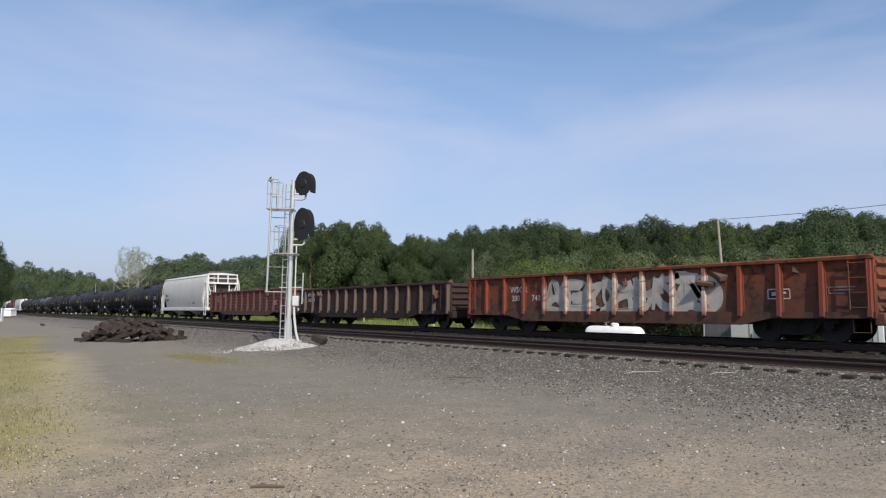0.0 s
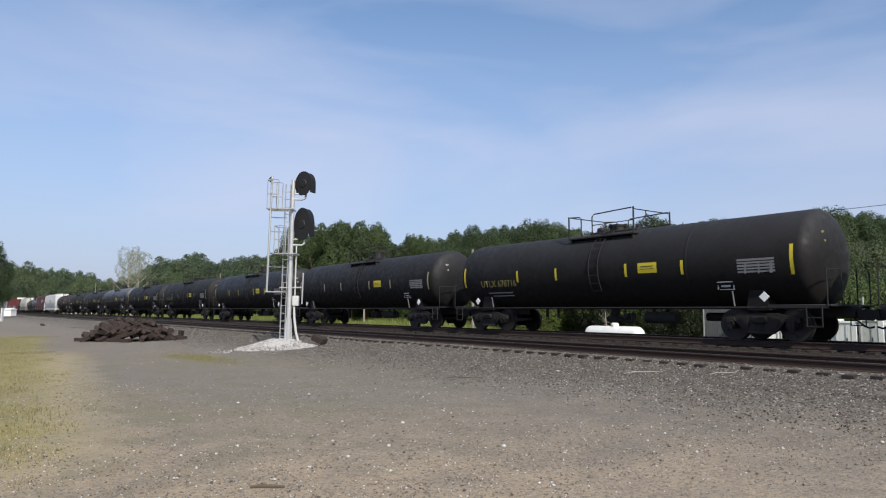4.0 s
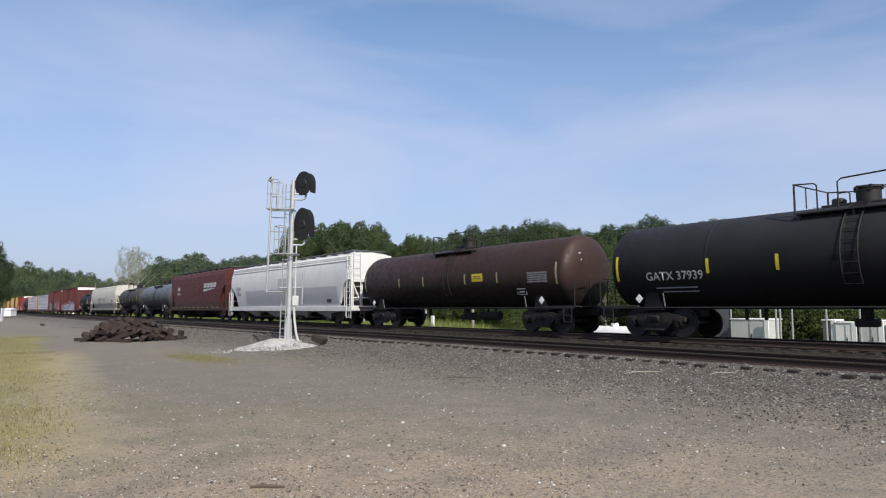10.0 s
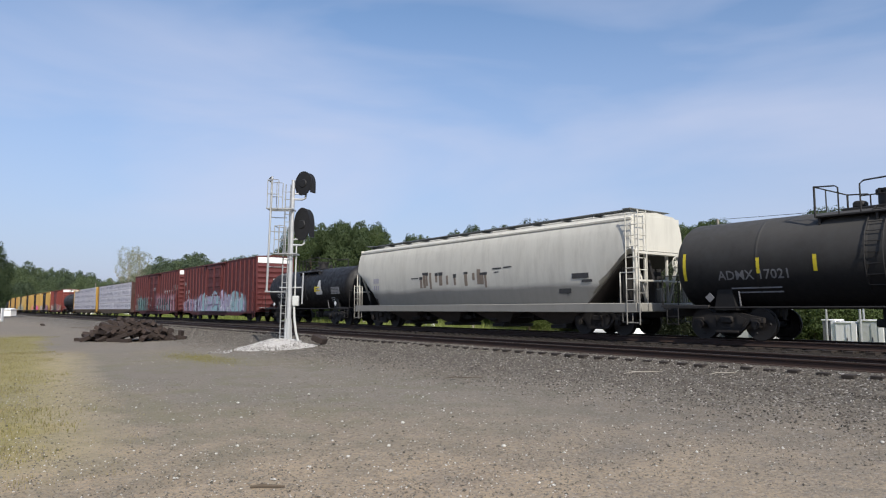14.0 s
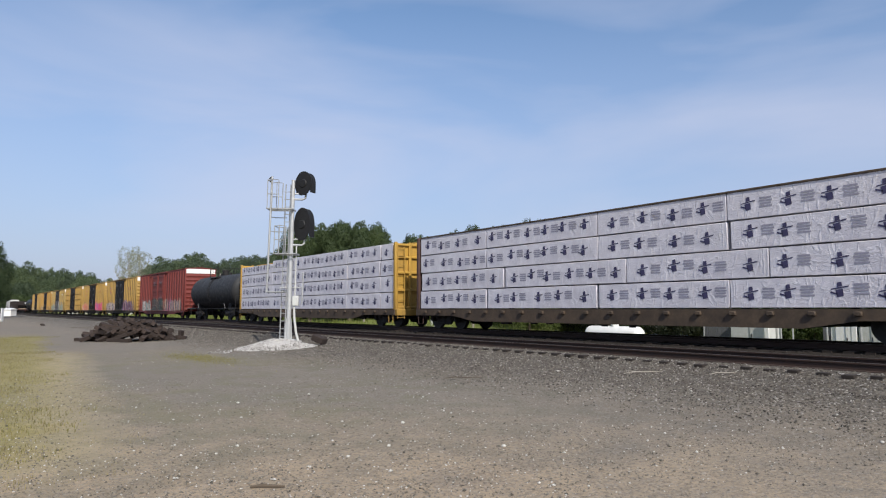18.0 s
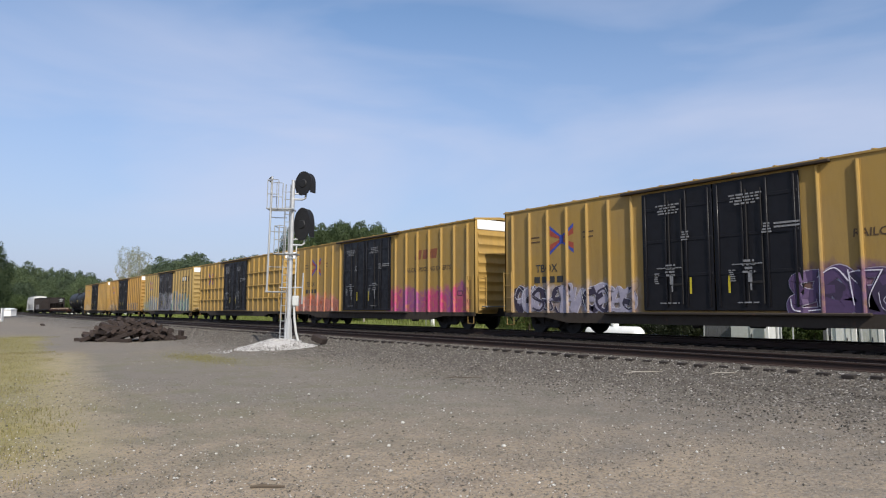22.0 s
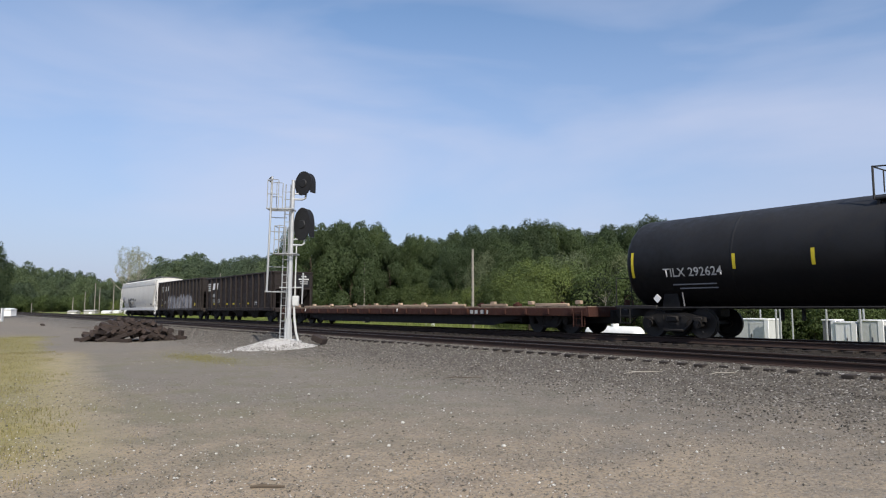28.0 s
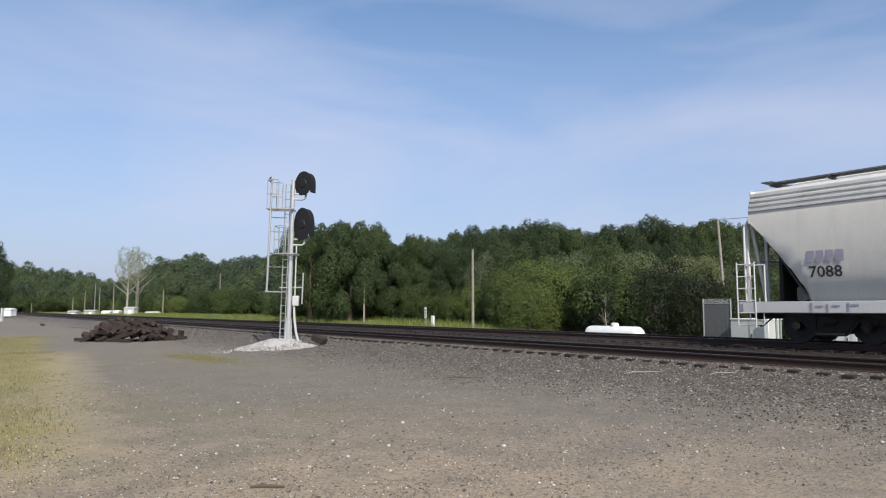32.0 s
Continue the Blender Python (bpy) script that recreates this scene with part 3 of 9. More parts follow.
# ---- freight cars: each is built about the middle of its length, z = 0 at the rail head, -y the side that faces the camera ----
def truck_shapes():
    """The shared meshes of a three-piece truck with two wheelsets."""
    s = {}
    b = Build()
    prof = [(-1.12, 0.52), (-1.12, 0.66), (-0.78, 0.72), (-0.45, 0.8), (0.45, 0.8), (0.78, 0.72), (1.12, 0.66), (1.12, 0.52), (0.98, 0.52), (0.72, 0.55),
            (0.5, 0.3), (0.34, 0.2), (-0.34, 0.2), (-0.5, 0.3), (-0.72, 0.55), (-0.98, 0.52)]
    b.prism_y(prof, -0.07, 0.07)
    b.prism_y([(-0.62, 0.62), (-0.4, 0.72), (-0.33, 0.72), (-0.33, 0.36), (-0.45, 0.36)], -0.1, -0.06)
    b.prism_y([(0.62, 0.62), (0.4, 0.72), (0.33, 0.72), (0.33, 0.36), (0.45, 0.36)], -0.1, -0.06)
    b.box((0, 0, 0.24), (0.75, 0.2, 0.08), 0.02)
    for x in (-0.89, 0.89):
        b.cyl((x, -0.12, 0.46), (x, 0.1, 0.46), 0.13, n=14)
        b.cyl((x, -0.145, 0.46), (x, -0.12, 0.46), 0.07, n=10)
        b.box((x, 0, 0.6), (0.3, 0.18, 0.12), 0.02)
    s["side_frame"] = b.mesh("side_frame")
    b = Build()
    coil = []
    for k in range(13):
        r = 0.2 if k % 2 else 0.165
        coil.append([(r * 1.4 * math.cos(a), 0.45 * r * math.sin(a), 0.28 + k * 0.023) for a in (2 * math.pi * i / 14 for i in range(14))])
    b.rings(coil)
    s["spring"] = b.mesh("spring")
    b = Build().box((0, 0, 0.6), (0.42, 2.3, 0.2), 0.04).box((0, 0, 0.72), (0.4, 0.5, 0.1), 0.03)
    s["truck"] = b.mesh("truck")
    b = Build().cyl((0, -1.0, 0), (0, 1.0, 0), 0.085, n=10)
    for sgn in (-1, 1):
        y = sgn * 0.735
        rr = []
        for dy, r in ((-0.072, 0.2), (-0.06, 0.4), (-0.068, 0.46), (0.035, 0.457), (0.045, 0.49), (0.068, 0.49), (0.072, 0.43), (0.03, 0.36), (0.03, 0.2)):
            rr.append([(r * math.cos(a), y + sgn * -dy, r * math.sin(a)) for a in (2 * math.pi * i / 28 for i in range(28))])
        b.rings(rr)
        b.cyl((0, y - 0.1, 0), (0, y + 0.1, 0), 0.14, n=12)
        for i in range(3):
            a = 2 * math.pi * i / 3 + 0.3
            b.box((0.28 * math.cos(a), y + sgn * -0.05 * -1, 0.28 * math.sin(a)), (0.1, 0.06, 0.1), 0.02)
    s["wheelset"] = b.mesh("wheelset", angle=30)
    b = Build().box((0, 0, 0.88), (0.7, 0.16, 0.18), 0.03)
    b.prism_y([(0.3, 0.74), (0.62, 0.72), (0.7, 0.8), (0.7, 0.98), (0.6, 1.04), (0.3, 1.02)], -0.13, 0.06)
    b.prism_y([(0.5, 0.76), (0.76, 0.78), (0.76, 0.98), (0.55, 1.0)], 0.08, 0.15)
    s["coupler"] = b.mesh("coupler")
    b = Build()
    b.tube([(0, 0.2, 0.78), (0.12, 0.2, 0.68), (0.28, 0.16, 0.56), (0.42, 0.08, 0.52), (0.55, 0.02, 0.56)], 0.025, 6)
    s["air_hose"] = b.mesh("air_hose")
    return s


TRUCK = truck_shapes()
SPINNING = []          # (wheelset, its place on the truck, the car, the truck's x)


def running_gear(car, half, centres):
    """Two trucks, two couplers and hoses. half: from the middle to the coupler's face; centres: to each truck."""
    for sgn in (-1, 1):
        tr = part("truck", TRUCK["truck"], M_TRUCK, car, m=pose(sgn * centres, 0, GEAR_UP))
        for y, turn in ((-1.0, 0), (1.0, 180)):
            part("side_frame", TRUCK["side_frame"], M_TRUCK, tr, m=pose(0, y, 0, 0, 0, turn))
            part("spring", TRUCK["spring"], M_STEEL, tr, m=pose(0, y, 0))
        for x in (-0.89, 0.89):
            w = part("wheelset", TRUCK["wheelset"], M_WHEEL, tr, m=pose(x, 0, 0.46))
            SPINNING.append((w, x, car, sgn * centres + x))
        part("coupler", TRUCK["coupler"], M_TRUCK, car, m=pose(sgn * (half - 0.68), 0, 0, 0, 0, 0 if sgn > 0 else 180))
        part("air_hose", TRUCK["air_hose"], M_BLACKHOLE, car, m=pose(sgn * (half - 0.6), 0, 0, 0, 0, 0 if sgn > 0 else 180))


def brake_rigging(car, x, material=None):
    material = material or M_BLACKHOLE
    part("brake_reservoir", Build().cyl((x - 0.6, -0.55, 0.75), (x + 0.55, -0.55, 0.75), 0.2, n=12), material, car)
    part("brake_cylinder", Build().cyl((x + 1.0, 0.5, 0.78), (x + 1.7, 0.5, 0.78), 0.14, n=10).cyl((x + 1.7, 0.5, 0.78), (x + 2.6, 0.5, 0.78), 0.03, n=6), material, car)
    part("brake_valve", Build().box((x - 1.3, -0.6, 0.72), (0.35, 0.3, 0.35), 0.05).box((x - 1.3, -0.8, 0.8), (0.18, 0.16, 0.2), 0.03), material, car)


def ladder(car, x, y, z0, z1, material, width=0.42, along="x", name="ladder", rungs=None, rail=0.022):
    """Two stiles with rungs; along x on a side, along y on an end."""
    b = Build()
    d = Vector((width / 2, 0, 0)) if along == "x" else Vector((0, width / 2, 0))
    p = Vector((x, y, 0))
    for sgn in (-1, 1):
        q = p + d * sgn
        b.cyl((q.x, q.y, z0), (q.x, q.y, z1), rail, n=6)
    n = rungs or max(2, round((z1 - z0) / 0.38))
    for i in range(n):
        z = z0 + 0.06 + (z1 - z0 - 0.12) * i / max(1, n - 1)
        b.cyl(p - d + Vector((0, 0, z)), p + d + Vector((0, 0, z)), 0.016, n=5)
    return part(name, b, material, car)


def stirrups(car, half, y, z0, material):
    for sx in (-1, 1):
        for sy in (-1, 1):
            b = Build()
            x = sx * (half - 0.35)
            b.tube([(x - 0.2, sy * y, z0), (x - 0.2, sy * y, z0 - 0.42), (x + 0.2, sy * y, z0 - 0.42), (x + 0.2, sy * y, z0)], 0.018, 5)
            part("step", b, material, car)


def brake_wheel(car, x, y, z, material):
    b = Build()
    pts = [(x, y + 0.27 * math.cos(a), z + 0.27 * math.sin(a)) for a in (2 * math.pi * i / 18 for i in range(19))]
    b.tube(pts, 0.018, 5)
    for i in range(4):
        a = math.pi * i / 2 + 0.4
        b.cyl((x, y, z), (x, y + 0.27 * math.cos(a), z + 0.27 * math.sin(a)), 0.014, n=5)
    b.box((x - 0.06, y, z), (0.12, 0.18, 0.22), 0.02)
    part("brake_wheel", b, material, car)


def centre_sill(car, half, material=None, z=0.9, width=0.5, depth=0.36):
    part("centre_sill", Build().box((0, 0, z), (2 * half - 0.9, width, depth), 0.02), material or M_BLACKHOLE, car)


def tank_car(label, coupled, radius, mat, text=None, text_mat=None, taped=True, panel=True, tape_mat=None, group="tank cars in the train",
             dome=True, deck=0.2, span=1.48, diamonds=True):
    """A non-pressure tank car: barrel with dished heads, saddle stubs, top platform with rails, side letters."""
    car = thing("tank_car", label, "tank car", group)
    half = coupled / 2
    L = half - 0.87                      # barrel's half length, heads included
    zc = 1.03 + radius
    head = 0.46
    prof = []
    n = 40
    for i in range(9):
        u = i / 8
        prof.append((-L + head * (1 - math.cos(u * math.pi / 2)), radius * math.sin(u * math.pi / 2) ** 0.7 if u else 0.02))
    seams = [-L * 0.5, 0.0, L * 0.5]
    body = Build()
    left = prof
    right = [(-x, r) for x, r in reversed(prof)]
    mids = []
    for sx in seams:
        mids += [(sx - 0.12, radius), (sx - 0.07, radius), (sx - 0.03, radius), (sx - 0.02, radius + 0.006), (sx + 0.02, radius + 0.006), (sx + 0.03, radius), (sx + 0.07, radius), (sx + 0.12, radius)]
    rr = []
    for x, r in left + mids + right:
        rr.append([(x, r * math.cos(a), zc + r * math.sin(a)) for a in (2 * math.pi * j / n for j in range(n))])
    body.rings(rr)
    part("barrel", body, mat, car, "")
    wrap = lambda z: -math.sqrt(max(0.05, radius ** 2 - min(abs(z - zc), radius * 0.97) ** 2))
    # stub sills, saddles, bolsters
    for sgn in (-1, 1):
        b = Build().box((sgn * (half - 2.1), 0, 0.95), (3.4, 0.55, 0.32), 0.03)
        part("stub_sill", b, M_BLACKHOLE, car)
        b = Build().box((sgn * (half - 2.6), 0, 1.22), (0.5, 2.2, 0.26), 0.05)
        b.prism_y([(sgn * (half - 2.95), 1.0), (sgn * (half - 2.25), 1.0), (sgn * (half - 2.4), 1.75), (sgn * (half - 2.8), 1.75)], -1.12, 1.12)
        part("saddle", b, mat, car)
        b = Build().box((sgn * (half - 0.95), 0, 1.13), (0.85, 2.7, 0.05), 0.01)
        b.box((sgn * (half - 1.4), -1.3, 1.1), (1.6, 0.12, 0.12), 0.02).box((sgn * (half - 1.4), 1.3, 1.1), (1.6, 0.12, 0.12), 0.02)
        part("end_platform", b, M_STEEL, car)
        x = sgn * (half - 0.6)
        b = Build()
        b.tube([(x, -1.35, 1.1), (x, -1.35, 2.1), (x, -0.5, 2.1), (x, -0.5, 1.1)], 0.02, 5)
        part("handrail", b, M_STEEL, car)
        b = Build().tube([(x, 1.35, 1.1), (x, 1.35, 2.1), (x, 0.5, 2.1), (x, 0.5, 1.1)], 0.02, 5)
        part("handrail", b, M_STEEL, car)
        b = Build()
        for sy in (-1, 1):
            for xx in (half - 0.75, half - 1.15):
                b.tube([(sgn * xx, sy * 1.36, 1.1), (sgn * xx, sy * 1.36, 0.55)], 0.018, 5)
            b.tube([(sgn * (half - 0.75), sy * 1.36, 0.56), (sgn * (half - 1.15), sy * 1.36, 0.56)], 0.018, 5)
            b.tube([(sgn * (half - 0.75), sy * 1.36, 0.8), (sgn * (half - 1.15), sy * 1.36, 0.8)], 0.018, 5)
        part("step", b, M_STEEL, car)
        # grab bars that stand up from the saddle
        b = Build()
        for sy in (-1, 1):
            b.tube([(sgn * (half - 3.2), sy * 1.3, 1.12), (sgn * (half - 3.2), sy * 1.4, 1.55)], 0.022, 5)
        part("grab_bar", b, M_PLACARD, car)
    # long running pipe rail and bottom fittings
    b = Build()
    for sy in (-1, 1):
        b.tube([(-half + 1.6, sy * 1.3, 1.08), (half - 1.6, sy * 1.3, 1.08)], 0.03, 5)
    part("side_handrail", b, M_STEEL, car)
    b = Build().cyl((0, 0, 0.62), (0, 0, 1.2), 0.16, n=10).box((0, 0, 0.66), (0.5, 0.5, 0.22), 0.04)
    part("bottom_outlet", b, M_BLACKHOLE, car)
    for x in (-3.2, -2.6, 1.9, 2.4):
        part("pipe_hanger", Build().box((x, -0.3, 0.9), (0.07, 0.12, 0.4), 0.01), M_BLACKHOLE, car)
    brake_rigging(car, 2.4)
    # walkways beside the manway, with railings
    zt = zc + radius
    b = Build()
    for sy in (-1, 1):
        b.box((deck, sy * 0.82, zt - 0.23), (2 * span + 0.04, 0.5, 0.05), 0.01)
        for dx in (0.08 - span, 0.0, span - 0.08):
            b.box((deck + dx, sy * 0.72, zt - 0.34), (0.07, 0.6, 0.2), 0.01)
    b.box((deck, 0, zt - 0.02), (2.2, 0.7, 0.1), 0.03)
    part("top_platform", b, M_STEEL, car)
    high = 0.4 if dome else 0.2
    b = Build().cyl((deck, 0, zt - 0.1), (deck, 0, zt + high), 0.3, n=18).cyl((deck, 0, zt + high), (deck, 0, zt + high + 0.06), 0.34, n=18)
    for i in range(6):
        a = i * math.pi / 3
        b.box((deck + 0.33 * math.cos(a), 0.33 * math.sin(a), zt + high), (0.06, 0.06, 0.14))
    part("manway", b, M_STEEL, car)
    part("valve_box", Build().box((deck - 0.75, 0, zt + 0.12), (0.3, 0.34, 0.2), 0.05), M_STEEL, car)
    part("relief_valve", Build().cyl((deck + 0.75, 0.2, zt + 0.02), (deck + 0.75, 0.2, zt + 0.25), 0.1, n=10), M_STEEL, car)
    for sy in (-1, 1):
        b = Build()
        y, low = sy * 1.05, zt - 0.25
        b.tube([(deck - span, y, low), (deck - span, y, zt + 0.62)], 0.03, 6)
        b.tube([(deck - span, y, zt + 0.6), (deck - 0.95, y, zt + 0.56), (deck - 0.88, y, zt + 0.5), (deck - 0.88, y, low)], 0.02, 6)
        b.tube([(deck - 0.35, y, low), (deck - 0.35, y, zt + 0.52), (deck - 0.25, y, zt + 0.6), (deck + span - 0.08, y, zt + 0.66)], 0.022, 6)
        b.tube([(deck + span, y, low), (deck + span, y, zt + 0.68)], 0.03, 6)
        b.tube([(deck - 0.35, y, zt + 0.2), (deck + span, y, zt + 0.22)], 0.016, 5)
        part("platform_railing", b, M_STEEL, car)
    for dx in (-span, span):
        b = Build().tube([(deck + dx, -1.05, zt + 0.6), (deck + dx, 1.05, zt + 0.6)], 0.02, 6)
        b.tube([(deck + dx, -0.35, zt), (deck + dx, -0.35, zt + 0.6)], 0.018, 5)
        part("platform_railing", b, M_STEEL, car)
    b = Build()
    pts0 = [(deck - 0.2, -math.cos(a) * (radius + 0.06), zc + math.sin(a) * (radius + 0.06)) for a in (-0.55 + i * 0.2 for i in range(10))]
    b.tube(pts0, 0.018, 5)
    b.tube([(x + 0.42, y, z) for x, y, z in pts0], 0.018, 5)
    for x, y, z in pts0:
        b.tube([(x, y, z), (x + 0.42, y, z)], 0.014, 4)
    part("side_ladder", b, M_STEEL, car)
    # reflective strips and lettering
    if taped:
        xs = [-L + 0.55, -L * 0.49, -L * 0.215, L * 0.205, L * 0.485, L - 0.58]
        for i, x in enumerate(xs):
            for side in (-1, 1):
                h = 0.84 if i in (0, len(xs) - 1) else 0.45
                b = Build()
                z0 = zc - 0.34 + 0.2 * h if h < 0.5 else zc - 0.48 + 0.2 * h
                for k in range(5):
                    z = z0 + h * (k / 4 - 0.2)
                    y = side * (-wrap(z) + 0.005)
                    b.v += [(x - 0.05, y, z), (x + 0.05, y, z)]
                b.f = [(2 * k, 2 * k + 1, 2 * k + 3, 2 * k + 2) for k in range(4)]
                part("reflective_strip", b, tape_mat or M_YELLOW, car, smooth=False)
    if text:
        lettering(text, 0.38, (-L + 2.72, 0, zc - 0.38), text_mat or M_LETTER_W, car, wrap)
        bars([(0, -0.1, 1.5, 0.05), (0.1, -0.22, 1.3, 0.05)], (-L + 2.72, 0, zc - 0.64), M_PLACARD, car, wrap)
    if panel:
        bars([(0, 0.19, 1.1, 0.06), (0, 0.105, 1.1, 0.05), (0, 0.02, 1.1, 0.06), (0, -0.065, 1.1, 0.05), (0, -0.15, 1.1, 0.06), (-0.3, 0.0, 0.05, 0.42), (0.1, 0.0, 0.05, 0.42), (0.45, 0.0, 0.08, 0.42)],
             (L - 1.6, 0, zc - 0.2), M_PLACARD, car, wrap, "data_panel")
        patch(L * 0.27, L * 0.27 + 0.74, zc - 0.24, zc + 0.1, M_YELLOW, car, wrap, "yellow_notice")
        bars([(0, 0.06, 0.5, 0.03), (0, -0.03, 0.56, 0.02)], (L * 0.27 + 0.37, 0, zc - 0.08), M_LETTER_K, car, lambda z: wrap(z) - 0.01)
        bars([(0, 0.0, 0.5, 0.03), (0, 0.22, 0.5, 0.03), (-0.25, 0.11, 0.03, 0.22), (0.25, 0.11, 0.03, 0.22), (0, 0.11, 0.3, 0.08)], (L * 0.66, 0, zc - 0.84), M_LETTER_W, car, wrap, "inspection_stencil")
    for sx in (L - 1.4, -L + 1.4) if diamonds else ():
        b = Build().box((sx, -1.38, 1.38), (0.21, 0.02, 0.21), 0.0, Matrix.Rotation(math.pi / 4, 3, "Y"))
        part("placard", b, M_PLACARD if text_mat is M_PLACARD else M_WHITE, car, "white diamond placard")
    # writing on the head that faces forward
    b = Build()
    for i, (dy, dz, w) in enumerate(((0, 0.35, 0.7), (0.05, 0.22, 0.45), (0.0, 0.1, 0.55), (0.05, -0.02, 0.3))):
        b.box((L + 0.01 - 0.2 * ((dz + 0.5) / radius) ** 2 - 0.02, -0.35 + dy, zc + 0.35 + dz), (0.02, w, 0.06))
    part("head_stencil", b, text_mat or M_PLACARD, car, smooth=False)
    running_gear(car, half, half - 2.6)
    return car


def corrugated_end(car, x, sgn, half_w, z0, z1, mat, ribs=9, white=0.0, end_name="end"):
    """A pressed steel end with horizontal ribs; white: height of the white band at the top."""
    prof = []
    top = z1 - white
    pts = [(0.0, z0)]
    for i in range(ribs):
        a = z0 + (top - z0) * (i + 0.12) / ribs
        b_ = z0 + (top - z0) * (i + 0.88) / ribs
        h = (b_ - a)
        pts += [(0.0, a), (0.05, a + 0.22 * h), (0.075, a + 0.4 * h), (0.05, a + 0.62 * h), (0.0, b_)]
    pts += [(0.0, top)]
    outline = [(x + sgn * (0.02 + p), z) for p, z in pts] + [(x - sgn * 0.08, top), (x - sgn * 0.08, z0)]
    b = Build().prism_y(outline, -half_w + 0.14, half_w - 0.14)
    for sy in (-1, 1):
        b.box((x - sgn * 0.03, sy * (half_w - 0.09), (z0 + z1) / 2), (0.14, 0.18, z1 - z0), 0.04)
    e = part(end_name, b, mat, car)
    if white:
        part("white_band", Build().box((x + sgn * 0.0, 0, z1 - white / 2), (0.1, 2 * half_w - 0.2, white - 0.01), 0.02), M_WHITE, e, "white painted clearance band")
    return e


def boxcar(label, coupled, body_len, mats, ribs, doors, door_mat, roof_mat, top=4.98, grid=False, name="boxcar", end_mat=None, sill_mat=None, group="boxcars in the train", door_style="plug"):
    """A high-cube boxcar with outside posts. ribs: posts each side of the doors; doors: (x from, x to)."""
    car = thing(name, label, "boxcar", group)
    half, hb, w = coupled / 2, body_len / 2, 1.5
    z0 = 0.84
    side = mats
    b = Build()
    for sy in (-1, 1):
        b.box((0, sy * (w - 0.03), (z0 + top) / 2), (body_len - 0.1, 0.06, top - z0))
    part("side_wall", b, side, car)
    part("floor", Build().box((0, 0, 1.06), (body_len - 0.2, 2 * w - 0.1, 0.12)), M_BLACKHOLE, car)
    for sgn in (-1, 1):
        corrugated_end(car, sgn * (hb - 0.05), sgn, w, z0, top + 0.02, end_mat or side, 9, 0.46)
    # roof: shallow pitch with cross ribs and an eave
    rp = [(-w - 0.03, top - 0.02), (-w - 0.03, top + 0.04), (0, top + 0.16), (w + 0.03, top + 0.04), (w + 0.03, top - 0.02), (0, top + 0.08)]
    part("roof", Build().prism(rp, -hb, hb), roof_mat, car)
    nx = int(body_len / 1.2)
    for i in range(nx + 1):
        x = -hb + 0.1 + (body_len - 0.2) * i / nx
        b = Build().prism([(-w, top + 0.042), (-w, top + 0.075), (0, top + 0.2), (w, top + 0.075), (w, top + 0.042), (0, top + 0.155)], x - 0.04, x + 0.04)
        part("roof_rib", b, roof_mat, car)
    x0, x1 = doors
    for sy in (-1, 1):
        for k in range(ribs):
            for lo, hi in ((-hb, x0), (x1, hb)):
                x = lo + (hi - lo) * (k + (0.55 if lo < 0 and hi <= x0 else 0.45)) / ribs
                if not lo + 0.1 < x < hi - 0.1:
                    continue
                rib = Build().prism_y([(x - 0.075, z0 + 0.04), (x + 0.075, z0 + 0.04), (x + 0.075, top - 0.12), (x - 0.075, top - 0.12)], sy * (w - 0.0), sy * (w + 0.015))
                hat = [(x - 0.045, sy * (w + 0.012)), (x - 0.035, sy * (w + 0.08)), (x - 0.015, sy * (w + 0.09)), (x + 0.005, sy * (w + 0.09)), (x + 0.035, sy * (w + 0.07)), (x + 0.055, sy * (w + 0.012))]
                rib.rings([[(px, py, z0 + 0.06) for px, py in hat], [(px, py, top - 0.14) for px, py in hat]])
                part("side_post", rib, side, car, smooth=False)
        if grid:
            for z in (z0 + 1.0, z0 + 1.95, z0 + 2.9):
                for lo, hi in ((-hb + 0.1, x0 - 0.05), (x1 + 0.05, hb - 0.1)):
                    part("side_rail", Build().box(((lo + hi) / 2, sy * (w + 0.04), z), (hi - lo, 0.08, 0.09), 0.02), side, car)
        # doors
        dm = door_mat
        n = 2
        for i in range(n):
            a, c = x0 + (x1 - x0) * i / n, x0 + (x1 - x0) * (i + 1) / n
            b = Build().box(((a + c) / 2, sy * (w + 0.045), (z0 + 0.12 + top - 0.15) / 2), (c - a - 0.03, 0.07, top - z0 - 0.32), 0.015)
            door = part("door", b, dm, car)
            b = Build()
            plug = door_style == "plug"
            for fx in (0.06, 0.36, 0.64, 0.94) if plug else (0.05, 0.95):
                b.box((a + (c - a) * fx, sy * (w + 0.1), (z0 + top) / 2), (0.07, 0.05, top - z0 - 0.5), 0.015)
            if plug:
                for z in (z0 + 1.25, z0 + 2.35, z0 + 3.4):
                    b.box(((a + c) / 2, sy * (w + 0.085), z), (c - a - 0.12, 0.02, 0.1), 0.008)
            else:
                for z in (z0 + 0.55, z0 + 1.35, z0 + 2.15, z0 + 2.95, z0 + 3.7):
                    b.prism([(sy * (w + 0.08), z + 0.3), (sy * (w + 0.12), z + 0.05), (sy * (w + 0.12), z - 0.02), (sy * (w + 0.08), z - 0.05)], a + 0.14 * (c - a), a + 0.86 * (c - a))
            part("door_frame", b, dm, door)
            b = Build()
            xx = a + (c - a) * (0.5 if i else 0.5)
            if not plug:
                xx = a + 0.5 * (c - a) * (1.7 if i else 0.3)
            b.cyl((xx - 0.22, sy * (w + 0.13), z0 + 0.35), (xx - 0.22, sy * (w + 0.13), top - 0.5), 0.022, n=6)
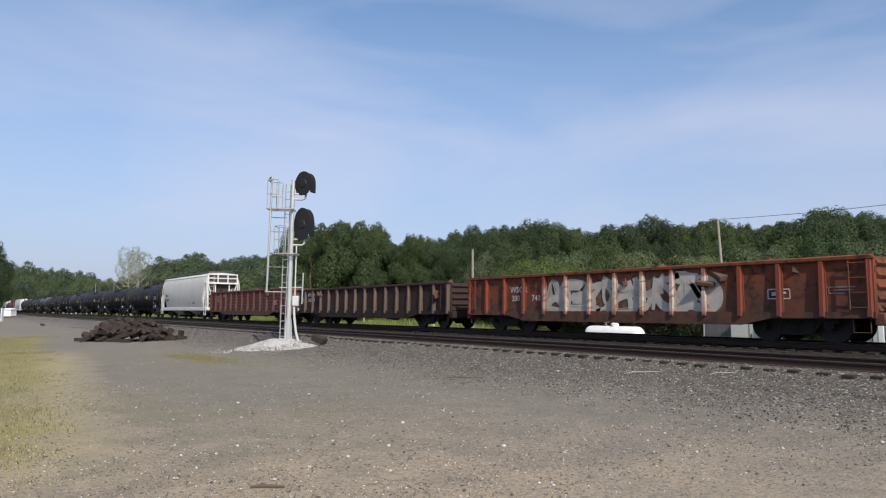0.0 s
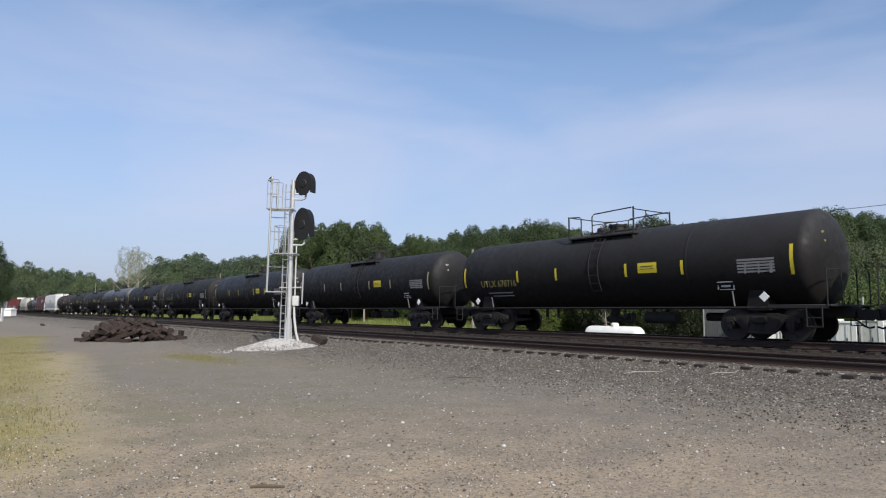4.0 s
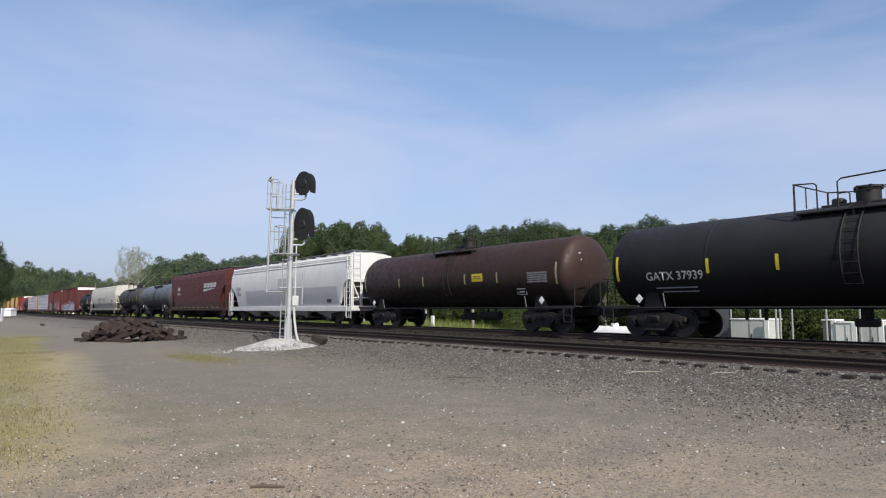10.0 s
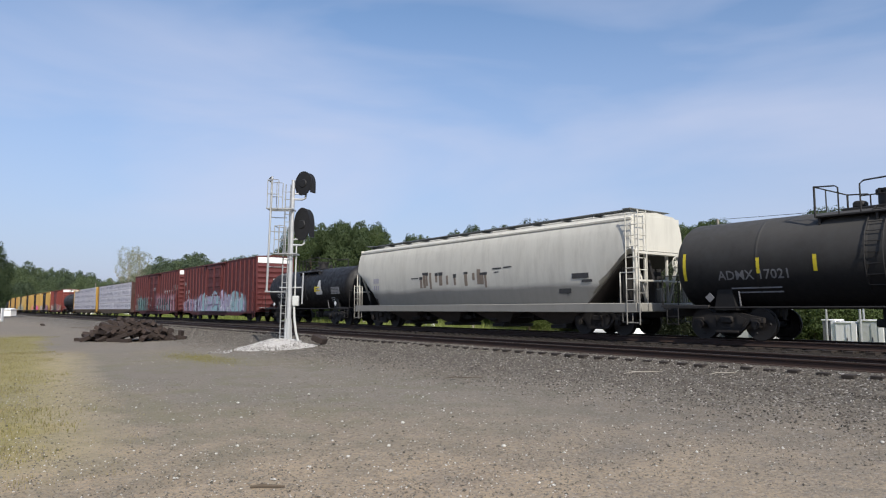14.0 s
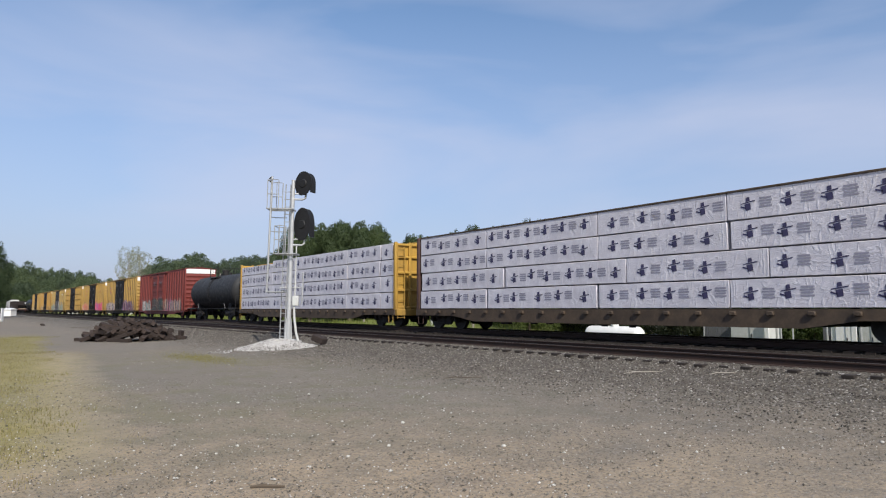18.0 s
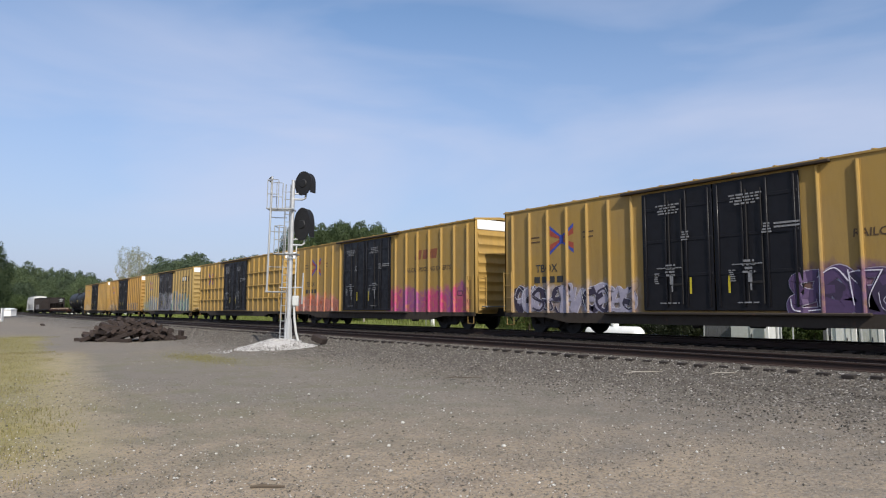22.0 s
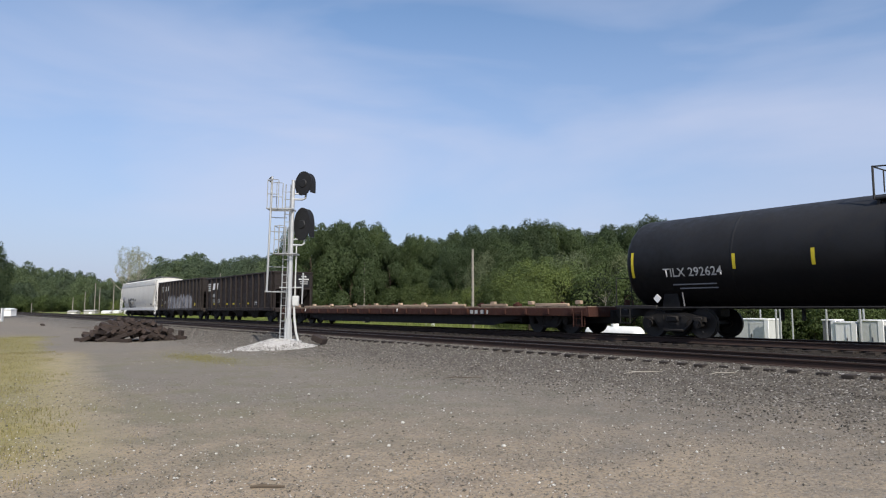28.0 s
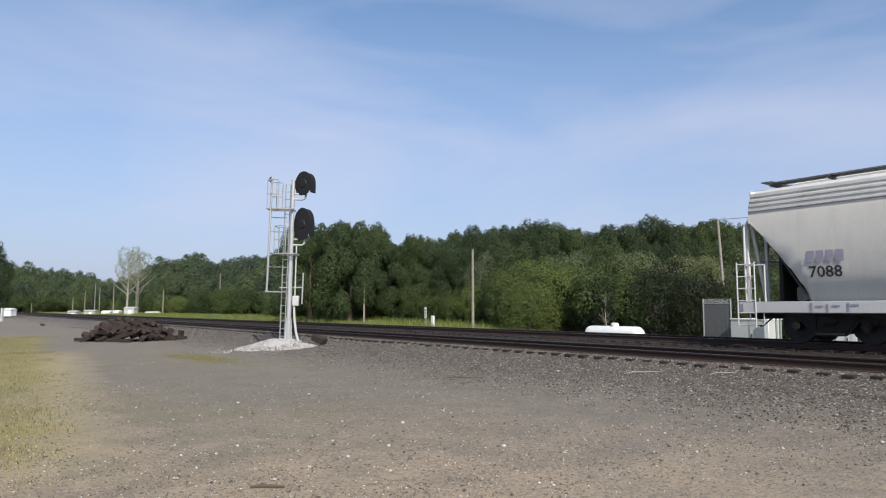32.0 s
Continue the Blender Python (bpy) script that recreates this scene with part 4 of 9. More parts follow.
            b.cyl((xx + 0.22, sy * (w + 0.13), z0 + 0.35), (xx + 0.22, sy * (w + 0.13), top - 0.5), 0.022, n=6)
            b.box((xx, sy * (w + 0.13), z0 + 0.95), (0.5, 0.03, 0.07), 0.01)
            part("door_rod", b, M_BLACKHOLE if door_style == "plug" else dm, door)
        b = Build().box(((x0 + x1) / 2, sy * (w + 0.09), top - 0.06), (x1 - x0 + 1.6, 0.14, 0.09), 0.02)
        part("door_track", b, sill_mat or side, car)
        part("door_track", Build().box(((x0 + x1) / 2, sy * (w + 0.1), z0 + 0.05), (x1 - x0 + 3.2, 0.14, 0.08), 0.02), sill_mat or side, car)
        b = Build()
        b.prism_y([(-hb + 0.05, z0 + 0.06), (-hb + 0.05, z0 - 0.1), (-hb + 2.4, z0 - 0.12), (-hb + 3.4, z0 - 0.3), (hb - 3.4, z0 - 0.3), (hb - 2.4, z0 - 0.12), (hb - 0.05, z0 - 0.1), (hb - 0.05, z0 + 0.06)], sy * (w - 0.02), sy * (w + 0.03))
        part("side_sill", b, sill_mat or side, car)
    for sgn in (-1, 1):
        for sy in (-1, 1):
            ladder(car, sgn * (hb - 0.3), sy * (w + 0.1), z0 + 0.1, z0 + 1.7, side, 0.44)
        b = Build().box((sgn * (hb + 0.25), 0, 1.15), (0.3, 2.5, 0.05), 0.01)
        part("crossover_platform", b, M_WALKWAY, car)
        ladder(car, sgn * (hb + 0.1), -sgn * 1.2, z0 + 0.1, z0 + 1.7, side, 0.42, "y")
    brake_wheel(car, hb + 0.28, 0.75, 2.5, side)
    stirrups(car, hb, w, z0, side)
    centre_sill(car, half)
    brake_rigging(car, 1.5)
    under_gear(car, half - 4.0, 0.56, 0.95, len(label))
    running_gear(car, half, half - 3.2)
    return car


def gondola(label, coupled, body_len, mat, posts, z0, z1, inside_mat, stamped=False, group="gondolas in the train", post_mat=None):
    """An open gondola with outside posts, heavy top chord and load of scrap just under the rim."""
    car = thing("gondola_car", label, "gondola car", group)
    half, hb, w = coupled / 2, body_len / 2, 1.42
    b = Build()
    for sy in (-1, 1):
        b.box((0, sy * (w - 0.03), (z0 + z1) / 2), (body_len - 0.1, 0.05, z1 - z0))
    part("side_sheet", b, mat, car)
    part("floor", Build().box((0, 0, z0 + 0.05), (body_len - 0.1, 2 * w - 0.1, 0.1)), M_BLACKHOLE, car)
    for sy in (-1, 1):
        part("top_chord", Build().box((0, sy * (w + 0.02), z1 - 0.02), (body_len, 0.17, 0.13), 0.03), mat, car)
        b = Build().prism_y([(-hb, z0 + 0.1), (-hb, z0 - 0.06), (-hb + 2.6, z0 - 0.08), (-hb + 3.5, z0 - 0.28), (hb - 3.5, z0 - 0.28), (hb - 2.6, z0 - 0.08), (hb, z0 - 0.06), (hb, z0 + 0.1)], sy * (w - 0.01), sy * (w + 0.08))
        part("side_sill", b, mat, car)
        for k in range(posts):
            x = -hb + 0.12 + (body_len - 0.24) * k / (posts - 1)
            b = Build().prism_y([(x - 0.1, z0 - 0.05), (x + 0.1, z0 - 0.05), (x + 0.1, z1 - 0.08), (x - 0.1, z1 - 0.08)], sy * w, sy * (w + 0.03))
            b.rings([[(x - 0.06, sy * (w + 0.03), z0 - 0.05), (x + 0.06, sy * (w + 0.03), z0 - 0.05), (x + 0.05, sy * (w + 0.15), z0 - 0.02), (x - 0.05, sy * (w + 0.15), z0 - 0.02)],
                     [(x - 0.06, sy * (w + 0.03), z1 - 0.08), (x + 0.06, sy * (w + 0.03), z1 - 0.08), (x + 0.05, sy * (w + 0.1), z1 - 0.08), (x - 0.05, sy * (w + 0.1), z1 - 0.08)]])
            part("side_post", b, post_mat or mat, car)
        if stamped:
            for k in range(posts - 1):
                x = -hb + 0.12 + (body_len - 0.24) * (k + 0.5) / (posts - 1)
                b = Build()
                for i in range(5):
                    b.box((x, sy * (w + 0.01), z0 + 0.25 + i * (z1 - z0 - 0.4) / 5), (0.72, 0.05, 0.1), 0.02)
                part("stamped_panel", b, mat, car)
    for sgn in (-1, 1):
        corrugated_end(car, sgn * (hb - 0.06), sgn, w, z0, z1, mat, 5)
        ladder(car, sgn * (hb - 0.35), -(w + 0.13), z0 + 0.15, z1 - 0.1, mat, 0.42, rungs=4)
        ladder(car, sgn * (hb - 0.35), (w + 0.13), z0 + 0.15, z1 - 0.1, mat, 0.42, rungs=4)
        part("end_sill", Build().box((sgn * (hb + 0.05), 0, z0 - 0.08), (0.25, 2 * w, 0.32), 0.03), mat, car)
    # scrap heaped to just below the rim
    b = Build()
    rng = random.Random(label)
    for i in range(70):
        x, y = rng.uniform(-hb + 0.4, hb - 0.4), rng.uniform(-w + 0.3, w - 0.3)
        m = Euler((rng.uniform(-0.5, 0.5), rng.uniform(-0.5, 0.5), rng.uniform(0, 3.1))).to_matrix()
        b.box((x, y, z1 - 0.32 + rng.uniform(-0.15, 0.1)), (rng.uniform(0.3, 1.6), rng.uniform(0.15, 0.6), rng.uniform(0.1, 0.3)), 0.02, m)
    b.box((0, 0, z1 - 0.55), (body_len - 0.3, 2 * w - 0.2, 0.3))
    ob = part("scrap_load", b, inside_mat, car, "rusty scrap heaped below the rim")
    ob["kind"] = "stuff"
    brake_wheel(car, hb + 0.1, 0.6, z1 - 0.4, mat)
    stirrups(car, hb, w, z0, mat)
    centre_sill(car, half, z=0.95, depth=0.4)
    brake_rigging(car, 0.8)
    under_gear(car, half - 4.2, 0.56, 0.9, len(label))
    running_gear(car, half, half - 2.9)
    return car


M_SILLDARK = simple("dirty_side_sill", (0.075, 0.052, 0.034), 0.8, 0.0, 0.45, 2.0, 0.2)
# dark colour that stands for shade on slope sheets, bays and open ends
M_SLOPE_SHADE = simple("shaded_slope_sheet", (0.07, 0.06, 0.052), 0.85, 0.0, 0.35, 3.0, 0.2)


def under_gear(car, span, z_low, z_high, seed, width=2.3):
    """Crossbearers, brake pipes, rods and a train line hung under the floor between the trucks, round an added dark
    block.
    """
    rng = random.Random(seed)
    # plain filler block, added to make the space below the floor read as shade
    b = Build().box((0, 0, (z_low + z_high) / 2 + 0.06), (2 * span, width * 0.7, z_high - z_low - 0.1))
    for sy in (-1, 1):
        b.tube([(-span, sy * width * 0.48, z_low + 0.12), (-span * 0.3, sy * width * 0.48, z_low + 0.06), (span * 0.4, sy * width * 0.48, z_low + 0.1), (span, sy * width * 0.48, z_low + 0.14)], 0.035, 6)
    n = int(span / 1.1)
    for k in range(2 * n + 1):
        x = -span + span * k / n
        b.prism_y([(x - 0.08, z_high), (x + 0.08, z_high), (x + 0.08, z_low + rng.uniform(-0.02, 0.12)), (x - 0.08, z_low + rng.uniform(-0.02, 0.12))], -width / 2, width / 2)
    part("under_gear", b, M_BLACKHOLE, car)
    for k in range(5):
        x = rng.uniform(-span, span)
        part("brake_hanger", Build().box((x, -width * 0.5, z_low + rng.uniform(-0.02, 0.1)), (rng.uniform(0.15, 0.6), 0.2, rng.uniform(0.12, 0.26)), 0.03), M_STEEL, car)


def hopper_section(top):
    """One side of a curved hopper's cross-section, from the side sill up to the roof, as (y, z)."""
    return [(-1.3, 1.17), (-1.41, 1.6), (-1.49, 2.0), (-1.54, 2.45), (-1.55, 2.9), (-1.53, top - 0.95), (-1.48, top - 0.6), (-1.41, top - 0.34), (-1.3, top - 0.14), (-1.05, top + 0.02)]


def hopper_side(top):
    """The y of a curved hopper's side at each height."""
    pts = hopper_section(top)

    def side(z):
        for (y0, z0), (y1, z1) in zip(pts, pts[1:]):
            if z <= z1:
                return y0 + (y1 - y0) * max(0.0, (z - z0) / (z1 - z0)) - 0.004
        return pts[-1][0]
    return side


def covered_hopper(label, coupled, body_len, mat, trim, top=4.35, lower=None, bays=3, curved=True, group="covered hoppers in the train", posts=0, cut=None, slope=1.8, bulge=1.0, belt=(), end_mat=None):
    """A covered hopper: curved or straight sides, sloped end sheets, roof walk with hatches, bottom bays, end cages."""
    car = thing("covered_hopper", label, "hopper car", group)
    half, hb, w = coupled / 2, body_len / 2, 1.55
    z0 = 1.12
    # cross-section of the body
    if curved:
        half_sec = hopper_section(top)
        sec = half_sec + [(0, top + 0.12)] + [(-y, z) for y, z in reversed(half_sec)]
    else:
        sec = [(-1.5, z0 + 0.05), (-1.5, z0 + 1.5), (-1.5, top - 0.48), (-1.46, top - 0.3), (-1.36, top - 0.15), (-1.1, top + 0.0), (0, top + 0.1),
               (1.1, top + 0.0), (1.36, top - 0.15), (1.46, top - 0.3), (1.5, top - 0.48), (1.5, z0 + 1.5), (1.5, z0 + 0.05)]
    zs = cut or top - 1.15                # where the end slope sheet begins
    body = Build()
    ringset = []
    bow = [(0.0, 1.0), (0.04, 1.0), (0.25, 0.93), (0.5, 0.77), (0.7, 0.6), (0.85, 0.42), (0.95, 0.22), (1.0, 0.0)]
    bow = [(u, bulge * v + (1 - bulge) * (1 - u)) for u, v in bow]
    for x, lift in [(-hb + u * slope, v) for u, v in bow] + [(hb - u * slope, v) for u, v in reversed(bow)]:
        ring = []
        for y, z in sec:
            lowest = z0 + 0.05 + lift * (zs - z0)
            if z < lowest:
                # slide up along the section
                z = lowest + (z - z0) * 0.02
            ring.append((x, y, z))
        ringset.append(ring)
    body.rings(ringset)
    part("body", body, mat, car)
    # slope sheet gussets and side sill
    for sy in (-1, 1):
        part("side_sill", Build().box((0, sy * 1.5, z0 - 0.04), (body_len + 0.5, 0.1, 0.32), 0.02), trim, car)
        part("top_chord", Build().box((0, sy * 1.33, top - 0.17), (body_len, 0.12, 0.12), 0.03), trim, car)
        for k in range(posts):
            x = -hb + slope * 0.9 + (body_len - 1.8 * slope) * k / max(1, posts - 1)
            part("side_post", Build().box((x, sy * (w + 0.0), (z0 + top) / 2), (0.1, 0.1, top - z0 - 0.3), 0.02), mat, car)
    for z, hgt in belt:
        for sy in (-1, 1):
            part("roof_rib", Build().box((0, sy * (0.015 - hopper_side(top)(z) if curved else 1.475), z), (body_len - 0.02, 0.06, hgt), 0.015), trim, car)
    # end structure
    for sgn in (-1, 1):
        em = end_mat or trim
        x = sgn * (hb + 0.12)
        # with a dark end_mat this sheet stands for an open cage's shaded inside
        part("end_sheet", Build().box((sgn * (hb - 0.02), 0, (zs + top) / 2), (0.06, 2.72, top - zs - 0.05), 0.02), em, car)
        b = Build().box((sgn * (hb + 0.1), 0, z0 - 0.03), (0.6, 3.0, 0.3), 0.03)
        part("end_sill", b, trim, car)
        b = Build()
        for sy in (-1, 1):
            hi = zs + 0.05 if curved else top
            b.box((x, sy * 1.36, (z0 + hi) / 2), (0.09, 0.09, hi - z0), 0.015)
            b.box((sgn * (hb - 0.05), sy * 0.62, (z0 + zs) / 2), (0.09, 0.09, zs - z0), 0.015)
            b.rings([[(sgn * (hb - 0.05), sy * 0.58, z0 + 0.1), (sgn * (hb - 0.05), sy * 0.66, z0 + 0.1), (sgn * (hb + 0.04), sy * 0.66, z0 + 0.1), (sgn * (hb + 0.04), sy * 0.58, z0 + 0.1)],
                     [(sgn * (hb - 0.05), sy * 1.28, zs), (sgn * (hb - 0.05), sy * 1.36, zs), (sgn * (hb + 0.04), sy * 1.36, zs), (sgn * (hb + 0.04), sy * 1.28, zs)]])
        b.box((x, 0, zs - 0.05), (0.09, 2.72, 0.1), 0.015)
        b.box((x, 0, zs - 1.0), (0.06, 2.72, 0.07), 0.015)
        part("end_frame", b, trim, car)
        for sy in (-1, 1):
            tall = curved and sgn == -sy
            ladder(car, sgn * (hb + 0.12), sy * 1.55, z0 - 0.6, top if tall else z0 + 1.25, trim, 0.52, rungs=11 if tall else 6)
            # side cage posts
            b = Build()
            b.tube([(sgn * (hb + 0.14), sy * 1.5, z0), (sgn * (hb + 0.14), sy * 1.5, zs - 0.1), (sgn * (hb + 0.04), sy * 1.42, zs + 0.15)], 0.03, 6)
            b.tube([(sgn * (hb - 0.42), sy * 1.52, z0), (sgn * (hb - 0.42), sy * 1.52, z0 + 1.15)], 0.025, 6)
            b.tube([(sgn * (hb - 0.42), sy * 1.52, z0 + 1.15), (sgn * (hb + 0.14), sy * 1.5, z0 + 1.15)], 0.02, 6)
            part("grab_rail", b, trim, car)
        ladder(car, sgn * (hb + 0.17), -sgn * 1.05, z0, top + 0.1, trim, 0.45, "y", rungs=9)
        # slope sheet underside, its shade put into a dark colour; hidden gear
        b = Build().rings([[(sgn * (hb - 0.1), -1.3, zs), (sgn * (hb - 0.1), 1.3, zs), (sgn * (hb - 0.16), 1.3, zs), (sgn * (hb - 0.16), -1.3, zs)],
                           [(sgn * (hb - slope), -1.35, z0 + 0.1), (sgn * (hb - slope), 1.35, z0 + 0.1), (sgn * (hb - slope - 0.06), 1.35, z0 + 0.1), (sgn * (hb - slope - 0.06), -1.35, z0 + 0.1)]])
        part("slope_sheet", b, M_SLOPE_SHADE, car)
        b = Build().prism_y([(sgn * (hb - 0.1), z0 - 0.1), (sgn * (hb - 0.1), z0 + 0.7), (sgn * (hb - 0.35), zs - 0.15), (sgn * (hb - slope), z0 + 0.1), (sgn * (hb - slope), z0 - 0.1)], -0.06, 0.06)
        b.box((sgn * (hb - 0.7), 0, z0 + 0.75), (0.12, 2.3, 1.3), 0.02)
        part("shear_plate", b, M_BLACKHOLE, car)
        if end_mat:
            for y in (-1.3, -0.45, 0.45, 1.3):
                part("end_post", Build().box((sgn * (hb + 0.06), y, (zs + top) / 2), (0.1, 0.1, top - zs), 0.015), trim, car)
            for z in (zs, (zs + top) / 2, top - 0.06):
                part("end_rail", Build().box((sgn * (hb + 0.08), 0, z), (0.08, 2.7, 0.1), 0.015), trim, car)
        b = Build().cyl((sgn * (hb - 0.9), -0.4, z0 + 0.35), (sgn * (hb - 0.9), 0.6, z0 + 0.35), 0.22, n=12).box((sgn * (hb - 0.5), 0.7, z0 + 0.4), (0.4, 0.3, 0.5), 0.04)
        part("brake_gear", b, trim, car)
    brake_wheel(car, hb + 0.25, 0.8, z0 + 1.5, trim)
    # roof walk, hatches
    b = Build()
    for sy in (-1, 1):
        b.box((0, sy * 0.72, top + 0.21), (body_len - 0.7, 0.5, 0.03))
    for i in range(int(body_len / 1.6) + 1):
        x = -hb + 0.4 + (body_len - 0.8) * i / int(body_len / 1.6)
        b.box((x, 0, top + 0.16), (0.05, 1.9, 0.08))
    part("roof_walk", b, M_WALKWAY, car, "grey steel grating walkway")
    b = Build().prism([(-0.32, top + 0.08), (-0.32, top + 0.2), (-0.22, top + 0.26), (0.22, top + 0.26), (0.32, top + 0.2), (0.32, top + 0.08)], -hb + 0.8, hb - 0.8)
    part("trough_hatch", b, trim, car)
    for sgn in (-1, 1):
        part("end_walk", Build().box((sgn * (hb - 0.4), 0, top + 0.22), (0.34, 2.3, 0.03), 0.01), M_WALKWAY, car)
    # bottom bays
    low = lower or mat
    span = body_len - 2 * slope - 0.4
    for k in range(bays):
        x = -span / 2 + span * (k + 0.5) / bays
        wd = span / bays / 2 - 0.08
        b = Build().rings([[(x - wd, -1.35, z0), (x + wd, -1.35, z0), (x + wd, 1.35, z0), (x - wd, 1.35, z0)],
                           [(x - 0.42, -0.6, 0.42), (x + 0.42, -0.6, 0.42), (x + 0.42, 0.6, 0.42), (x - 0.42, 0.6, 0.42)]])
        bay = part("discharge_bay", b, low, car)
        part("outlet_gate", Build().box((x, 0, 0.36), (1.1, 1.4, 0.14), 0.02).box((x + 0.5, -0.85, 0.4), (0.12, 0.4, 0.2), 0.03), M_STEEL, bay)
    stirrups(car, hb + 0.2, 1.5, z0 - 0.1, trim)
    centre_sill(car, half, z=0.92, depth=0.34)
    brake_rigging(car, -1.0)
    under_gear(car, half - 3.7, 0.6, 1.05, len(label), 1.5)
    running_gear(car, half, half - 2.55)
    return car


def open_hopper(label, coupled, body_len, mat, posts, top=3.7, group="coal hoppers in the train"):
    """An open-top coal hopper: posts on the sides, sloped floors at the ends, inside bracing."""
    car = thing("open_hopper", label, "hopper car", group)
    half, hb, w = coupled / 2, body_len / 2, 1.46
    z0 = 1.05
    b = Build()
    for sy in (-1, 1):
        b.rings([[(-hb, sy * w, top), (-hb, sy * (w - 0.05), top), (-hb, sy * (w - 0.05), z0), (-hb, sy * w, z0)],
                 [(hb, sy * w, top), (hb, sy * (w - 0.05), top), (hb, sy * (w - 0.05), z0), (hb, sy * w, z0)]])
    part("side_sheet", b, mat, car)
    for sgn in (-1, 1):
        b = Build().rings([[(sgn * hb, -w + 0.03, top), (sgn * hb, w - 0.03, top), (sgn * (hb - 0.05), w - 0.03, top), (sgn * (hb - 0.05), -w + 0.03, top)],
                           [(sgn * hb, -w + 0.03, top - 1.2), (sgn * hb, w - 0.03, top - 1.2), (sgn * (hb - 0.05), w - 0.03, top - 1.2), (sgn * (hb - 0.05), -w + 0.03, top - 1.2)]])
        part("end_sheet", b, mat, car)
        b = Build().rings([[(sgn * hb, -w + 0.06, top - 1.2), (sgn * hb, w - 0.06, top - 1.2), (sgn * (hb - 0.06), w - 0.06, top - 1.2), (sgn * (hb - 0.06), -w + 0.06, top - 1.2)],
                           [(sgn * (hb - 2.5), -w + 0.06, z0), (sgn * (hb - 2.5), w - 0.06, z0), (sgn * (hb - 2.56), w - 0.06, z0), (sgn * (hb - 2.56), -w + 0.06, z0)]])
        part("slope_sheet", b, mat, car)
        b = Build()
        for y in (-1.35, -0.7, -0.25, 0.25, 0.7, 1.35):
            b.box((sgn * (hb + 0.02), y, (z0 + top - 1.2) / 2), (0.1, 0.1, top - 1.2 - z0), 0.015)
        for sy in (-1, 1):
            b.rings([[(sgn * (hb - 0.1), sy * 1.4, z0 + 0.2), (sgn * hb, sy * 1.4, z0 + 0.2), (sgn * hb, sy * 1.46, z0 + 0.2), (sgn * (hb - 0.1), sy * 1.46, z0 + 0.2)],
                     [(sgn * (hb - 1.6), sy * 1.4, top - 1.9), (sgn * (hb - 1.5), sy * 1.4, top - 1.9), (sgn * (hb - 1.5), sy * 1.46, top - 1.9), (sgn * (hb - 1.6), sy * 1.46, top - 1.9)]])
        part("end_frame", b, mat, car)
        part("end_sill", Build().box((sgn * (hb + 0.1), 0, z0 - 0.05), (0.4, 2.8, 0.3), 0.03), mat, car)
        ladder(car, sgn * (hb + 0.12), -sgn * 1.2, z0, top, mat, 0.42, "y", rungs=7)
        for sy in (-1, 1):
            ladder(car, sgn * (hb - 0.3), sy * (w + 0.1), z0, top - 0.2, mat, 0.42, rungs=7)
    for sy in (-1, 1):
        part("top_chord", Build().box((0, sy * (w + 0.02), top), (body_len + 0.05, 0.16, 0.13), 0.03), mat, car)
        part("side_sill", Build().box((0, sy * (w + 0.02), z0), (body_len + 0.3, 0.12, 0.26), 0.03), mat, car)
        for k in range(posts):
            x = -hb + 0.25 + (body_len - 0.5) * k / (posts - 1)
            part("side_post", Build().box((x, sy * (w + 0.06), (z0 + top) / 2), (0.11, 0.14, top - z0 - 0.05), 0.02), mat, car)
    for sgn in (-1, 1):
        part("top_chord", Build().box((sgn * hb, 0, top), (0.14, 2 * w, 0.13), 0.03), mat, car)
    span = body_len - 5.2
    for k in range(3):
        x = -span / 2 + span * (k + 0.5) / 3
        wd = span / 6 - 0.05
        b = Build().rings([[(x - wd, -1.4, z0), (x + wd, -1.4, z0), (x + wd, 1.4, z0), (x - wd, 1.4, z0)],
                           [(x - 0.35, -1.1, 0.45), (x + 0.45, -1.1, 0.45), (x + 0.45, 1.1, 0.45), (x - 0.35, 1.1, 0.45)]])
        part("discharge_bay", b, mat, car)
    brake_wheel(car, hb + 0.2, 0.7, 2.2, mat)
    stirrups(car, hb, w, z0, mat)
    centre_sill(car, half, z=0.92)
    brake_rigging(car, -1.2)
    under_gear(car, half - 3.7, 0.5, 1.05, len(label), 1.7)
    running_gear(car, half, half - 2.2)
    return car


